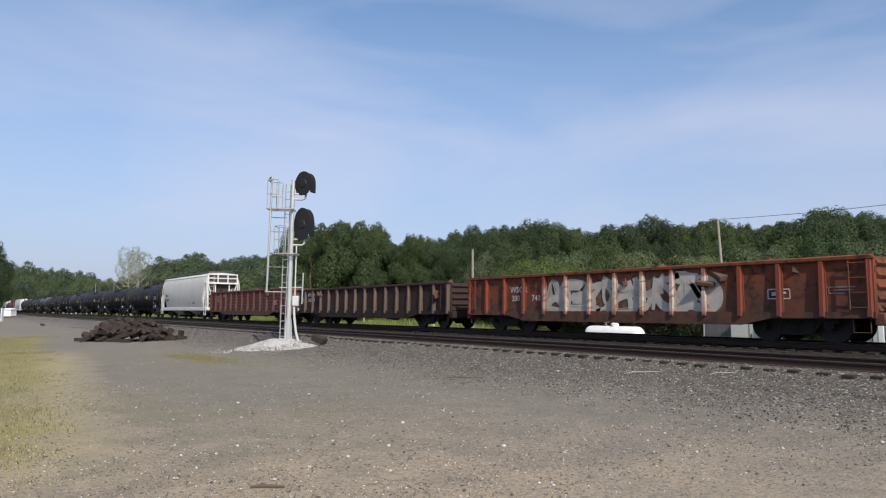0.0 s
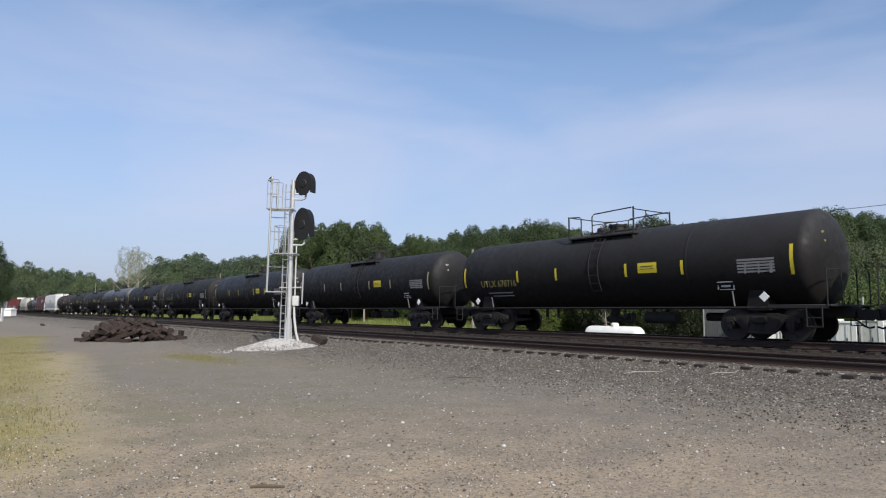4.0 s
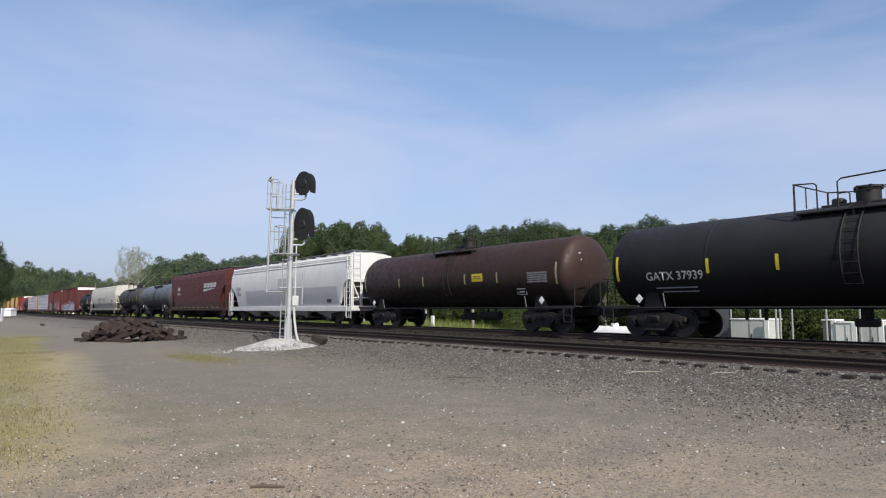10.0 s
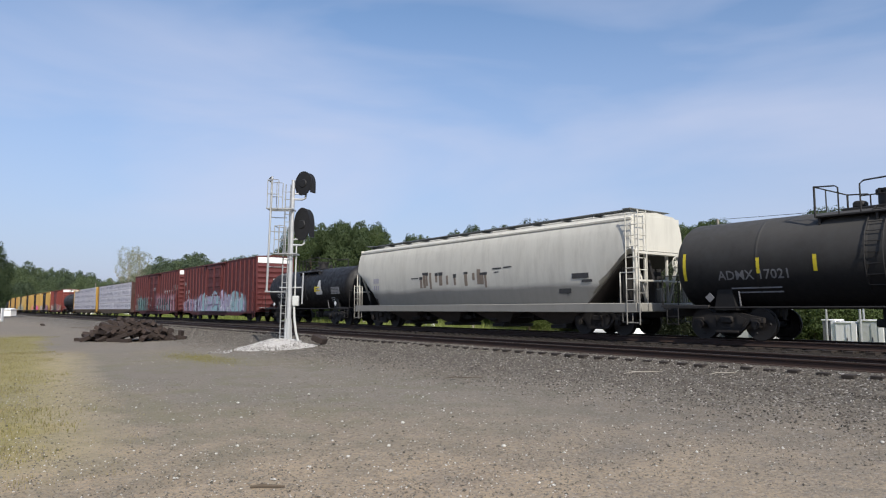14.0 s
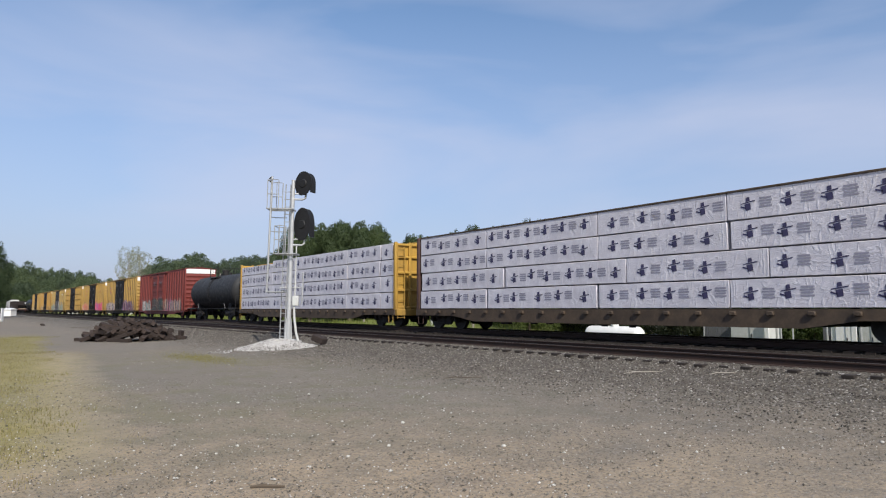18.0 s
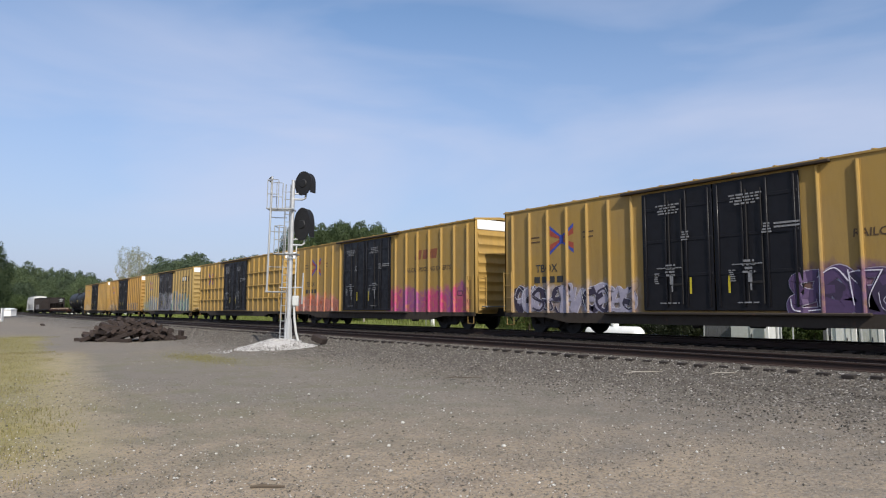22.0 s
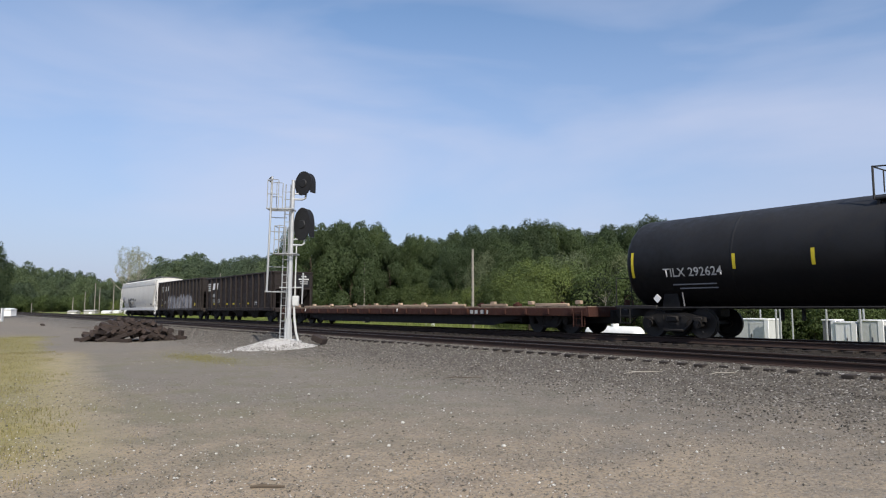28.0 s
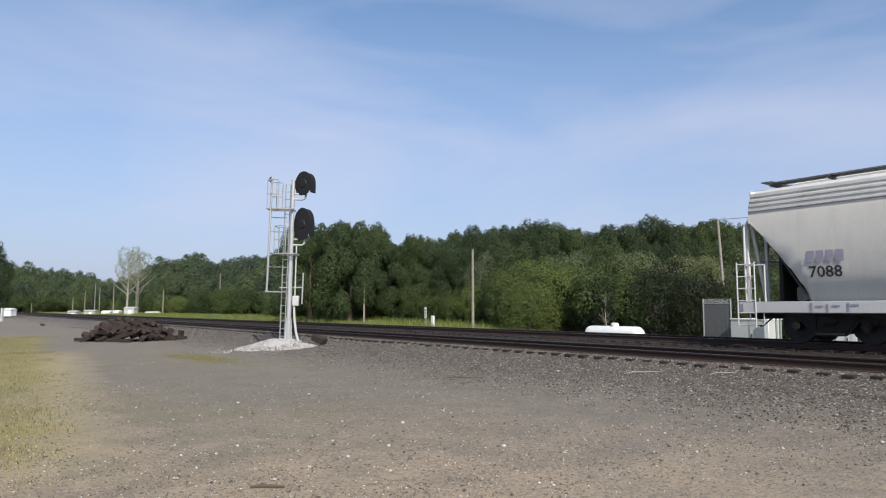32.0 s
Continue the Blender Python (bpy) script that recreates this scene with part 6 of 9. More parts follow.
for i in range(6):
    y_car = boxcar(YELLOW_LABEL[i], JOINTS[i] - JOINTS[i + 1], 18.8, P_YELLOW[i], 7, (-2.55, 2.55), P_GREYDOOR if i == 3 else P_BLACKDOOR, P_YELLOW[2], 4.97, grid=i == 2, sill_mat=P_SILL)
    YCARS.append(into_train(y_car, JOINTS[i], JOINTS[i + 1]))
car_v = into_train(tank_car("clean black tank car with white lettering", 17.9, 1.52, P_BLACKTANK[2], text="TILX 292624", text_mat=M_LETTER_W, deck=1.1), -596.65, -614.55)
car_f = into_train(flat_car("long rusty flat car with a worn plank deck", 28.3, 27.0, P_FLAT), -614.55, -642.85)
car_n1 = into_train(open_hopper("black open coal hopper car with white lettering", 16.75, 14.9, P_NS, 13, 3.68), -642.9, -659.65)
car_n2 = into_train(open_hopper("black open coal hopper car with silver graffiti", 16.45, 15.2, P_NS2, 14, 3.85), -659.65, -676.1)
car_z = into_train(covered_hopper("ivory covered hopper car with black graffiti letters", 19.25, 17.9, P_WHITE4, P_TRIMW, 4.45, lower=M_SLOPE_SHADE, bays=4, cut=3.45, slope=1.55, bulge=0.4, belt=((4.12, 0.07), (3.98, 0.07), (3.84, 0.07))), -676.1, -695.35)

# ---- lettering, patches and loads of single cars ----
SIDE = -1.42


def flat_side(y):
    return lambda z: y


# gondolas
lettering("WSOR", 0.34, (-4.83, -1.42, 1.8), M_LETTER_W, car_a, slant=0.0)
lettering("200", 0.32, (-5.0, -1.42, 1.46), M_LETTER_W, car_a)
lettering("740", 0.32, (-3.85, -1.42, 1.46), M_LETTER_W, car_a)
bars([(0, 0.13, 0.6, 0.03), (0, -0.13, 0.6, 0.03), (-0.3, 0, 0.03, 0.26), (0.3, 0, 0.03, 0.26), (-0.1, 0.0, 0.2, 0.1), (0.13, 0.03, 0.14, 0.06)], (5.6, -1.42, 1.45), M_LETTER_W, car_a, None, "inspection_stencil")
bars([(0, 0.1, 0.7, 0.03), (0.06, 0.02, 0.5, 0.03), (-0.1, -0.06, 0.4, 0.03), (-0.3, 0.04, 0.03, 0.16)], (7.2, -1.42, 1.5), M_PLACARD, car_a, None, "chalk_scrawl")
part("black_panel", Build().box((-6.2, -1.43, 1.72), (1.05, 0.012, 0.86)), P_BLACKDOOR, car_b, smooth=False)
lettering("WSOR", 0.36, (-6.19, -1.437, 1.93), M_LETTER_W, car_b)
lettering("200318", 0.31, (-6.19, -1.437, 1.6), M_LETTER_W, car_b)
bars([(0, 0, 0.4, 0.32)], (-7.4, -1.42, 1.62), M_LETTER_Y, car_b, None, "yellow_square")
bars([(0, 0, 0.22, 0.14)], (-7.8, -1.58, 1.02), M_WHITE, car_b, None, "white_tag")
bars([(-0.32, 0.16, 0.16, 0.2), (-0.1, 0.16, 0.16, 0.2), (0.12, 0.16, 0.16, 0.2), (0.34, 0.16, 0.16, 0.2), (-0.32, -0.14, 0.15, 0.22), (-0.1, -0.14, 0.15, 0.22), (0.12, -0.14, 0.15, 0.22), (0.34, -0.14, 0.15, 0.22)], (-6.14, -1.46, 1.9), M_PLACARD, car_c, None, "car_number")
bars([(0, 0.12, 0.4, 0.03), (0, -0.12, 0.4, 0.03), (-0.2, 0, 0.03, 0.24), (0.2, 0, 0.03, 0.24), (0, 0.02, 0.2, 0.08)], (6.0, -1.46, 1.5), M_LETTER_W, car_c, None, "inspection_stencil")

# covered hoppers
s_d, s_n, s_w, s_z = hopper_side(4.22), hopper_side(4.25), hopper_side(4.3), hopper_side(4.45)
lettering("SMNX", 0.36, (-5.45, 0, 2.43), M_LETTER_K, car_d, s_d)
bars([(-0.45, 0, 0.14, 0.26), (-0.22, 0, 0.14, 0.26), (0, 0, 0.14, 0.26), (0.22, 0, 0.14, 0.26), (0.44, 0, 0.14, 0.26)], (-5.4, 0, 2.0), M_LETTER_K, car_d, s_d, "car_number")
bars([(0, 0, 0.5, 0.26)], (3.5, 0, 1.68), M_LETTER_K, car_d, s_d, "inspection_stencil")
bars([(0, 0, 0.1, 0.45)], (2.4, 0, 1.72), M_LETTER_K, car_d, s_d, "black_strip")
M_GREYPATCH = simple("grey_touch_up_paint", (0.43, 0.435, 0.44), 0.5, 0.0, 0.1, 1.5, 0.05)
lettering("NCIX", 0.4, (-7.99, 0, 2.58), M_LETTER_K, car_n, s_n)
lettering("7522", 0.4, (-7.99, 0, 2.18), M_LETTER_K, car_n, s_n)
patch(-6.6, 8.3, 1.36, 2.4, M_GREYPATCH, car_n, s_n, label="grey painted-over lower side")
patch(-0.35, 2.26, 2.404, 3.12, M_GREYPATCH, car_n, s_n, label="grey painted-over square")
bars([(0, 0, 0.6, 0.3)], (7.2, -0.01, 1.6), M_LETTER_K, car_n, lambda z: s_n(z) - 0.01, "inspection_stencil")
bars([(0, 0, 0.1, 0.4)], (3.0, 0, 1.9), M_LETTER_Y, car_n, lambda z: s_n(z) - 0.01, "yellow_strip")
# oxide red hopper: number, and its railway's emblem as slanted shapes
bars([(-0.33, 0, 0.2, 0.34), (-0.11, 0, 0.2, 0.34), (0.11, 0, 0.2, 0.34), (0.33, 0, 0.2, 0.34)], (-5.45, -1.5, 3.0), M_LETTER_W, car_bn, None, "railway_mark")
lettering("488446", 0.36, (-5.37, -1.5, 2.5), M_LETTER_W, car_bn)


def slanted_emblem(car, x0, x1, z0, z1, y, blocks=4, swoosh=True, full=0.86):
    """A railway's emblem as plain leaning blocks with a wedge below."""
    n = blocks
    w = (x1 - x0) / n
    for i in range(n):
        b = Build()
        a, c, sl = x0 + i * w, x0 + i * w + w * full, 0.22 * (z1 - z0)
        b.add([(a, y, z0), (c, y, z0), (c + 2 * sl, y, z1), (a + 2 * sl, y, z1)], [(0, 1, 2, 3)])
        part("emblem_block", b, M_LETTER_W, car, smooth=False)
    if swoosh:
        b = Build().add([(x0 - 0.1, y, z0 - 0.32), (x0 + 0.8, y, z0 - 0.3), (x1 - 0.3, y, z0 - 0.1), (x0 + 0.1, y, z0 - 0.1)], [(0, 1, 2, 3)])
        part("emblem_wedge", b, M_LETTER_W, car, smooth=False)


slanted_emblem(car_bn, 2.4, 5.9, 2.95, 3.35, -1.508)
for i in range(11):
    bars([(0, 0, 0.45, 0.09)], (-7.0 + i * 1.35, -1.55, 1.2), M_LETTER_Y, car_bn, None, "yellow_strip")
M_TAN = paint("brown_overpaint", (0.26, 0.21, 0.165), 0.2, 0.4, 0.7, 0.1)
M_SOOT = simple("black_scrawl", (0.04, 0.04, 0.042), 0.7, 0.0, 0.3, 6.0, 0.02)
smear = random.Random(6)
for i in range(19):
    x = -3.2 + i * 0.27 + smear.uniform(-0.06, 0.06)
    if smear.random() < 0.2:
        continue
    wide, low, high = smear.uniform(0.12, 0.26), smear.uniform(1.95, 2.3), smear.uniform(2.55, 2.8)
    patch(x, x + wide, low, high, M_TAN, car_w, s_w, label="brown painted-over letters")
    if smear.random() < 0.75:
        patch(x - 0.03, x + wide + 0.05, high - smear.uniform(0.05, 0.14), high + 0.03, M_SOOT, car_w, lambda z: s_w(z) - 0.004, "black_scrawl")
for a, c, z0, z1 in ((2.2, 2.75, 2.7, 2.76), (2.9, 3.4, 2.73, 2.78), (2.3, 2.6, 2.56, 2.6), (-3.9, -3.3, 2.5, 2.55)):
    patch(a, c, z0, z1, M_SOOT, car_w, lambda z: s_w(z) - 0.004, "black_scrawl")
bars([(-0.25, 0.22, 0.12, 0.26), (-0.05, 0.22, 0.12, 0.26), (0.15, 0.22, 0.12, 0.26), (-0.25, -0.12, 0.12, 0.26), (-0.05, -0.12, 0.12, 0.26), (0.15, -0.12, 0.12, 0.26)], (-7.2, 0, 2.3), M_MARKGREY, car_w, s_w, "car_number")
bars([(0, 0, 0.6, 0.26)], (6.2, 0, 1.75), M_LETTER_K, car_w, s_w, "inspection_stencil")
bars([(0, 0.1, 0.8, 0.2), (0.3, -0.1, 0.5, 0.1)], (7.0, 0, 2.15), M_SOOT, car_w, s_w, "black_scrawl")
lettering("7088", 0.42, (-6.93, 0, 2.0), M_LETTER_K, car_z, s_z)
bars([(-0.36, 0, 0.2, 0.3), (-0.12, 0, 0.18, 0.3), (0.12, 0, 0.18, 0.3), (0.36, 0, 0.2, 0.3)], (-6.91, 0, 2.42), M_MARKGREY, car_z, s_z, "railway_mark")
M_GOLD = simple("tan_spray_fill", (0.4, 0.32, 0.2), 0.6, 0.0, 0.2, 5.0, 0.02)


def spray_letter(strokes, x, z, w, h, car, wrap):
    """One fat graffiti letter of strokes between points in the unit square."""
    b = Build()
    for pts in strokes:
        pts = [Vector((x + p[0] * w, 0, z + p[1] * h)) for p in pts]
        t = 0.14
        rows = []
        for i, p in enumerate(pts):
            d = (pts[min(i + 1, len(pts) - 1)] - pts[max(i - 1, 0)]).normalized()
            nrm = Vector((-d.z, 0, d.x)) * t
            rows.append((p + nrm, p - nrm))
        base = len(b.v)
        for a, c in rows:
            for q in (a, c):
                b.v.append((q.x, wrap(q.z) - 0.009, q.z))
        for i in range(len(rows) - 1):
            k = base + 2 * i
            b.f.append((k, k + 1, k + 3, k + 2))
    part("graffiti_letter", b, M_SOOT, car, "fat black sprayed letter", smooth=False)


circle = [(0.5 + 0.45 * math.cos(a), 0.5 + 0.46 * math.sin(a)) for a in (2 * math.pi * i / 14 for i in range(15))]
LET = {"O": [circle], "S": [[(0.9, 0.85), (0.55, 0.97), (0.15, 0.85), (0.12, 0.62), (0.5, 0.5), (0.88, 0.36), (0.85, 0.12), (0.45, 0.02), (0.08, 0.14)]],
       "I": [[(0.5, 0.0), (0.5, 1.0)], [(0.15, 0.97), (0.85, 0.97)], [(0.15, 0.03), (0.85, 0.03)]], "N": [[(0.12, 0.0), (0.12, 0.95), (0.5, 0.99), (0.85, 0.85), (0.88, 0.0)]]}
for i, ch in enumerate("OSIN"):
    spray_letter(LET[ch], -4.65 + i * 0.84, 1.2, 0.74, 1.1, car_z, s_z)
for x0, x1 in ((-4.4, -4.15), (-2.75, -2.45), (-1.95, -1.7)):
    patch(x0, x1, 1.5, 2.0, M_GOLD, car_z, s_z, "tan_fill")
bars([(0, 0.1, 0.7, 0.05), (0.05, -0.02, 0.5, 0.05), (0.3, 0.05, 0.05, 0.3), (-0.2, 0.1, 0.05, 0.35)], (-0.7, 0, 2.1), M_SOOT, car_z, s_z, "black_scrawl")
bars([(0, 0, 0.6, 0.3)], (6.69, 0, 1.65), M_LETTER_K, car_z, s_z, "inspection_stencil")
bars([(-0.3, 0, 0.06, 0.22), (-0.1, 0.02, 0.2, 0.05), (0.1, -0.04, 0.05, 0.24), (0.3, 0.03, 0.2, 0.05), (0.6, 0, 0.05, 0.22), (0.75, 0.05, 0.2, 0.05)], (-7.0, -1.555, 1.08), M_MARKGREY, car_z, None, "chalk_scrawl")
for x in (-1.6, 0.9, 4.1):
    bars([(0, 0, 0.09, 0.42)], (x, 0, 1.6), M_MARKGREY, car_z, s_z, "grey_strip")

# short tank: white animal-head emblem as a plain shape
w_s = lambda z: -math.sqrt(max(0.05, 1.32 ** 2 - min(abs(z - 2.35), 1.2) ** 2))
b = Build()
for k, (z, x0, x1) in enumerate(((1.95, 1.9, 2.6), (2.1, 1.8, 2.75), (2.3, 1.95, 2.6), (2.5, 2.05, 2.5), (2.7, 2.1, 2.4), (2.85, 2.15, 2.3))):
    b.v += [(x0, w_s(z) - 0.008, z), (x1, w_s(z) - 0.008, z)]
b.f = [(2 * k, 2 * k + 1, 2 * k + 3, 2 * k + 2) for k in range(5)]
part("white_emblem", b, M_LETTER_W, car_s, "white painted emblem", smooth=False)

# red boxcars
for car, num, zz in ((car_r1, "764 555", 2.2), (car_r2, "761 414", 2.2)):
    lettering(num, 0.4, (-7.9, -1.502, zz), M_LETTER_W, car)
    bars([(-0.5, 0, 0.2, 0.3), (-0.25, 0, 0.2, 0.3), (0.25, 0, 0.2, 0.3), (0.5, 0, 0.2, 0.3)], (-7.9, -1.502, zz + 0.47), M_LETTER_W, car, None, "railway_mark")
slanted_emblem(car_r2, 4.4, 7.7, 2.82, 3.02, -1.508, swoosh=False, full=0.5)
for k in range(4):
    bars([(0, 0, 0.5, 0.05)], (4.6 + k * 0.825, -1.508, 2.74), M_LETTER_W, car_r2, None, "emblem_line")
notice(7.3, 2.2, 0.8, 4, -1.502, car_r2, 6, M_LETTER_W, 0.05)
notice(3.0, 2.35, 0.8, 3, -1.502, car_r1, 7, M_PLACARD, 0.06)
notice(0.9, 3.25, 1.25, 3, -1.655, car_r2, 1, M_LETTER_W, 0.06)
notice(-0.5, 2.2, 0.3, 3, -1.655, car_r2, 2, M_LETTER_W, 0.07)
notice(-0.9, 1.5, 0.6, 1, -1.655, car_r2, 3, M_LETTER_W, 0.08)
notice(-1.2, 2.3, 0.4, 2, -1.655, car_r2, 5, M_PLACARD, 0.06)
bars([(0, 0.16, 0.47, 0.03), (0, -0.16, 0.47, 0.03), (-0.22, 0, 0.03, 0.32), (0.22, 0, 0.03, 0.32), (0, 0, 0.03, 0.3), (0, 0.02, 0.4, 0.03)], (7.25, -1.502, 1.4), M_LETTER_W, car_r2, None, "inspection_stencil")
bars([(0, 0, 0.05, 1.0)], (-2.2, -1.6, 2.0), M_WHITE, car_r2, None, "white_strip")
notice(-1.75, 3.85, 1.1, 4, -1.655, car_e, 8, M_PLACARD, 0.06)
notice(0.8, 3.85, 1.2, 3, -1.655, car_e, 9, M_PLACARD, 0.06)
bars([(-0.36, 0.5, 0.09, 0.18), (-0.14, 0.5, 0.09, 0.18), (0.14, 0.5, 0.09, 0.18), (0.36, 0.5, 0.09, 0.18), (-0.32, 0.12, 0.07, 0.2), (-0.14, 0.12, 0.09, 0.18), (0.22, 0.12, 0.09, 0.18), (-0.2, -0.14, 0.34, 0.04), (0.25, -0.14, 0.25, 0.04), (-0.2, -0.22, 0.34, 0.04)], (-7.9, -1.502, 2.0), M_PLACARD, car_e, None, "car_number")
for car in (car_r1, car_r2, car_e):
    hb = 9.4
    for z, w in ((3.9, 0.5), (3.3, 0.7), (2.9, 0.6)):
        part("end_stencil", Build().box((hb + 0.03 if car is not car_e else hb - 0.12, 0.2, z), (0.16, w, 0.1)), M_LETTER_W, car, smooth=False)

# yellow boxcars: crossing-stripes emblem, notices on doors, numbers
M_NOTICE = simple("faded_white_notice", (0.24, 0.24, 0.24), 0.6, 0.0, 0.4, 14.0, 0.02)
M_EMBRED = simple("red_emblem_paint", (0.34, 0.06, 0.035), 0.6, 0.0, 0.25, 8.0, 0.02)
M_BROWNINK = simple("faded_brown_stencil", (0.09, 0.05, 0.02), 0.6, 0.0, 0.25, 9.0, 0.02)
M_EMBBLUE = simple("blue_emblem_paint", (0.04, 0.07, 0.35), 0.6, 0.0, 0.2, 8.0, 0.02)
for i, car in enumerate(YCARS):
    xc, zc_ = -6.2, 3.65
    for sgn in (-1, 1):
        for k, mat in ((-1, M_EMBRED), (1, M_EMBBLUE)):
            b = Build()
            for end in (-1, 1):
                rise, outer = sgn * end, k > 0
                z_in, z_out = zc_ + rise * 0.1, zc_ + rise * 0.42
                near, far = (0.09, 0.14) if outer else (-0.09, -0.25)
                b.add([(xc + end * 0.09, -1.503, z_in), (xc + end * 0.6, -1.503, z_out), (xc + end * 0.6, -1.503, z_out + rise * far), (xc + end * 0.09, -1.503, z_in + rise * near)], [(0, 1, 2, 3)])
            part("emblem_stripe", b, mat, car, smooth=False)
    part("emblem_hub", Build().box((xc, -1.504, zc_), (0.17, 0.012, 0.34)), M_EMBBLUE, car, smooth=False)
    bars([(0, 0.12, 0.5, 0.05), (0, -0.06, 0.55, 0.05)], (-7.6, -1.503, 3.7), M_BROWNINK, car)
    bars([(0, 0.12, 0.5, 0.05), (0, -0.06, 0.45, 0.05)], (-4.9, -1.503, 3.7), M_BROWNINK, car)
    lettering("TBOX", 0.42, (-7.0, -1.502, 2.58), M_LETTER_K, car)
    if i == 2:
        lettering("67 23 06", 0.4, (-6.5, -1.502, 2.14), M_LETTER_K, car)
    else:
        bars([(-0.6, 0, 0.3, 0.24), (-0.2, 0, 0.26, 0.24), (0.2, 0, 0.26, 0.24), (0.6, 0, 0.3, 0.24)], (-6.9, -1.503, 2.16), M_LETTER_K, car, None, "car_number")
    for xx in (-1.5, 1.05):
        notice(xx, 4.2, 1.0, 7 if i == 2 and xx < 0 else 4, -1.64, car, 10 * i + xx, M_NOTICE)
        notice(xx + 0.05, 2.25, 0.4, 4, -1.66, car, 10 * i + xx + 1, M_NOTICE, 0.06)
        notice(xx - 0.45, 2.0, 0.25, 6, -1.66, car, 10 * i + xx + 2, M_NOTICE, 0.035)
        notice(xx + 0.6, 3.3, 0.3, 4, -1.66, car, 10 * i + xx + 3, M_NOTICE, 0.045)
        bars([(0, 0, 0.12, 0.3), (0.02, -0.28, 0.05, 0.2)], (xx + 0.08, -1.66, 1.95), M_NOTICE, car, None, "door_notice")
        bars([(0, 0, 0.9, 0.03)], (xx, -1.66, 2.32), M_NOTICE, car, None, "door_notice")
        bars([(0, 0, 0.07, 0.5)], (xx + 0.75 if xx < 0 else xx - 0.55, -1.66, 1.75), M_YELLOW, car, None, "yellow_strip")
        notice(xx, 1.22, 0.9, 1, -1.66, car, 10 * i + xx + 4, M_NOTICE, 0.04)
    bars([(0, 0.05, 0.7, 0.05), (0, -0.05, 0.7, 0.05)], (2.2, -1.64, 3.35), M_NOTICE, car, None, "door_notice")
    bars([(0, 0.1, 0.34, 0.03), (0, -0.1, 0.34, 0.03), (-0.17, 0, 0.03, 0.2), (0.17, 0, 0.03, 0.2)], (8.3, -1.503, 1.75), M_LETTER_K, car, None, "inspection_stencil")
car_y4 = YCARS[3]
part("emblem_panel", Build().box((7.1, -1.505, 3.98), (2.2, 0.012, 0.5)), P_BLACKDOOR, car_y4, smooth=False)
for xx in (6.35, 7.05, 7.75):
    bars([(0, 0, 0.42, 0.36)], (xx, -1.513, 3.98), M_WHITE, car_y4, None, "emblem_block")
lettering("Railcar Pooling", 0.42, (6.98, -1.502, 3.38), M_LETTER_K, car_y4, slant=0.15)
lettering("Experts", 0.42, (6.98, -1.502, 2.97), M_LETTER_K, car_y4, slant=0.15)
bars([(0, 0, 1.6, 0.2), (0.1, -0.32, 1.8, 0.16)], (6.98, -1.503, 2.58), M_LETTER_K, car_y4)

# coal hoppers: the railway's emblem as plain white bars and blocks, numbers, yellow strips
for car, x0, z0, z1, y in ((car_n1, -7.4, 2.62, 3.25, -1.47), (car_n2, -6.4, 2.85, 3.4, -1.47)):
    h = (z1 - z0) / 7
    for k in range(4):
        bars([(0, 0, 1.3, h)], (x0 + 0.75, y, z0 + h * (2 * k + 0.5)), M_WHITE if car is car_n1 else M_LETTER_W, car, None, "emblem_bar")
    for k in range(2):
        b = Build().add([(x0 + 1.5 + k * 0.75, y - 0.006, z0 + h), (x0 + 2.05 + k * 0.75, y - 0.006, z0 + h), (x0 + 2.2 + k * 0.75, y - 0.006, z1), (x0 + 1.65 + k * 0.75, y - 0.006, z1)], [(0, 1, 2, 3)])
        part("emblem_block", b, M_WHITE if car is car_n1 else M_LETTER_W, car, smooth=False)
lettering("301", 0.4, (-5.53, -1.47, 1.74), M_LETTER_W, car_n1)
lettering("928", 0.4, (-4.25, -1.47, 1.74), M_LETTER_W, car_n1)
bars([(-0.14, 0, 0.22, 0.28), (0.14, 0, 0.2, 0.28)], (-5.53, -1.47, 2.2), M_LETTER_W, car_n1, None, "railway_mark")
bars([(-0.4, 0, 0.2, 0.24), (-0.15, 0, 0.16, 0.24), (0.1, 0, 0.16, 0.24)], (-4.9, -1.47, 2.28), M_LETTER_K, car_n2, None, "car_number")
lettering("773", 0.38, (-4.74, -1.47, 1.74), M_LETTER_W, car_n2)
lettering("72", 0.38, (-3.78, -1.47, 1.74), M_LETTER_W, car_n2)
bars([(0, 0, 0.42, 0.16)], (-6.2, -1.47, 1.48), M_YELLOW, car_n2, None, "yellow_strip")
bars([(0, 0.06, 0.4, 0.08), (0.1, -0.06, 0.3, 0.06)], (-6.15, -1.47, 2.05), M_LETTER_W, car_n2)
for k in range(6):
    bars([(0, 0, 0.42, 0.12)], (-5.4 + k * 1.6, -1.47, 1.48), M_YELLOW, car_n1, None, "yellow_strip")
bars([(0, 0.14, 0.7, 0.03), (0, -0.14, 0.7, 0.03), (-0.35, 0, 0.03, 0.28), (0.35, 0, 0.03, 0.28), (0, 0.04, 0.5, 0.1)], (4.3, -1.47, 1.5), M_LETTER_W, car_n1, None, "inspection_stencil")
bars([(0, 0, 0.4, 0.26)], (5.6, -1.47, 1.5), M_YELLOW, car_n2, None, "yellow_notice")
part("number_board", Build().box((7.52, 0.75, 3.1), (0.02, 1.0, 0.85)), P_BLACKDOOR, car_n1, smooth=False)
for dz, w in ((0.3, 0.4), (0.1, 0.8), (-0.08, 0.6), (-0.22, 0.6)):
    part("end_stencil", Build().box((7.535, 0.8, 3.1 + dz), (0.01, w, 0.1 if dz > 0 else 0.05)), M_LETTER_W, car_n1, smooth=False)
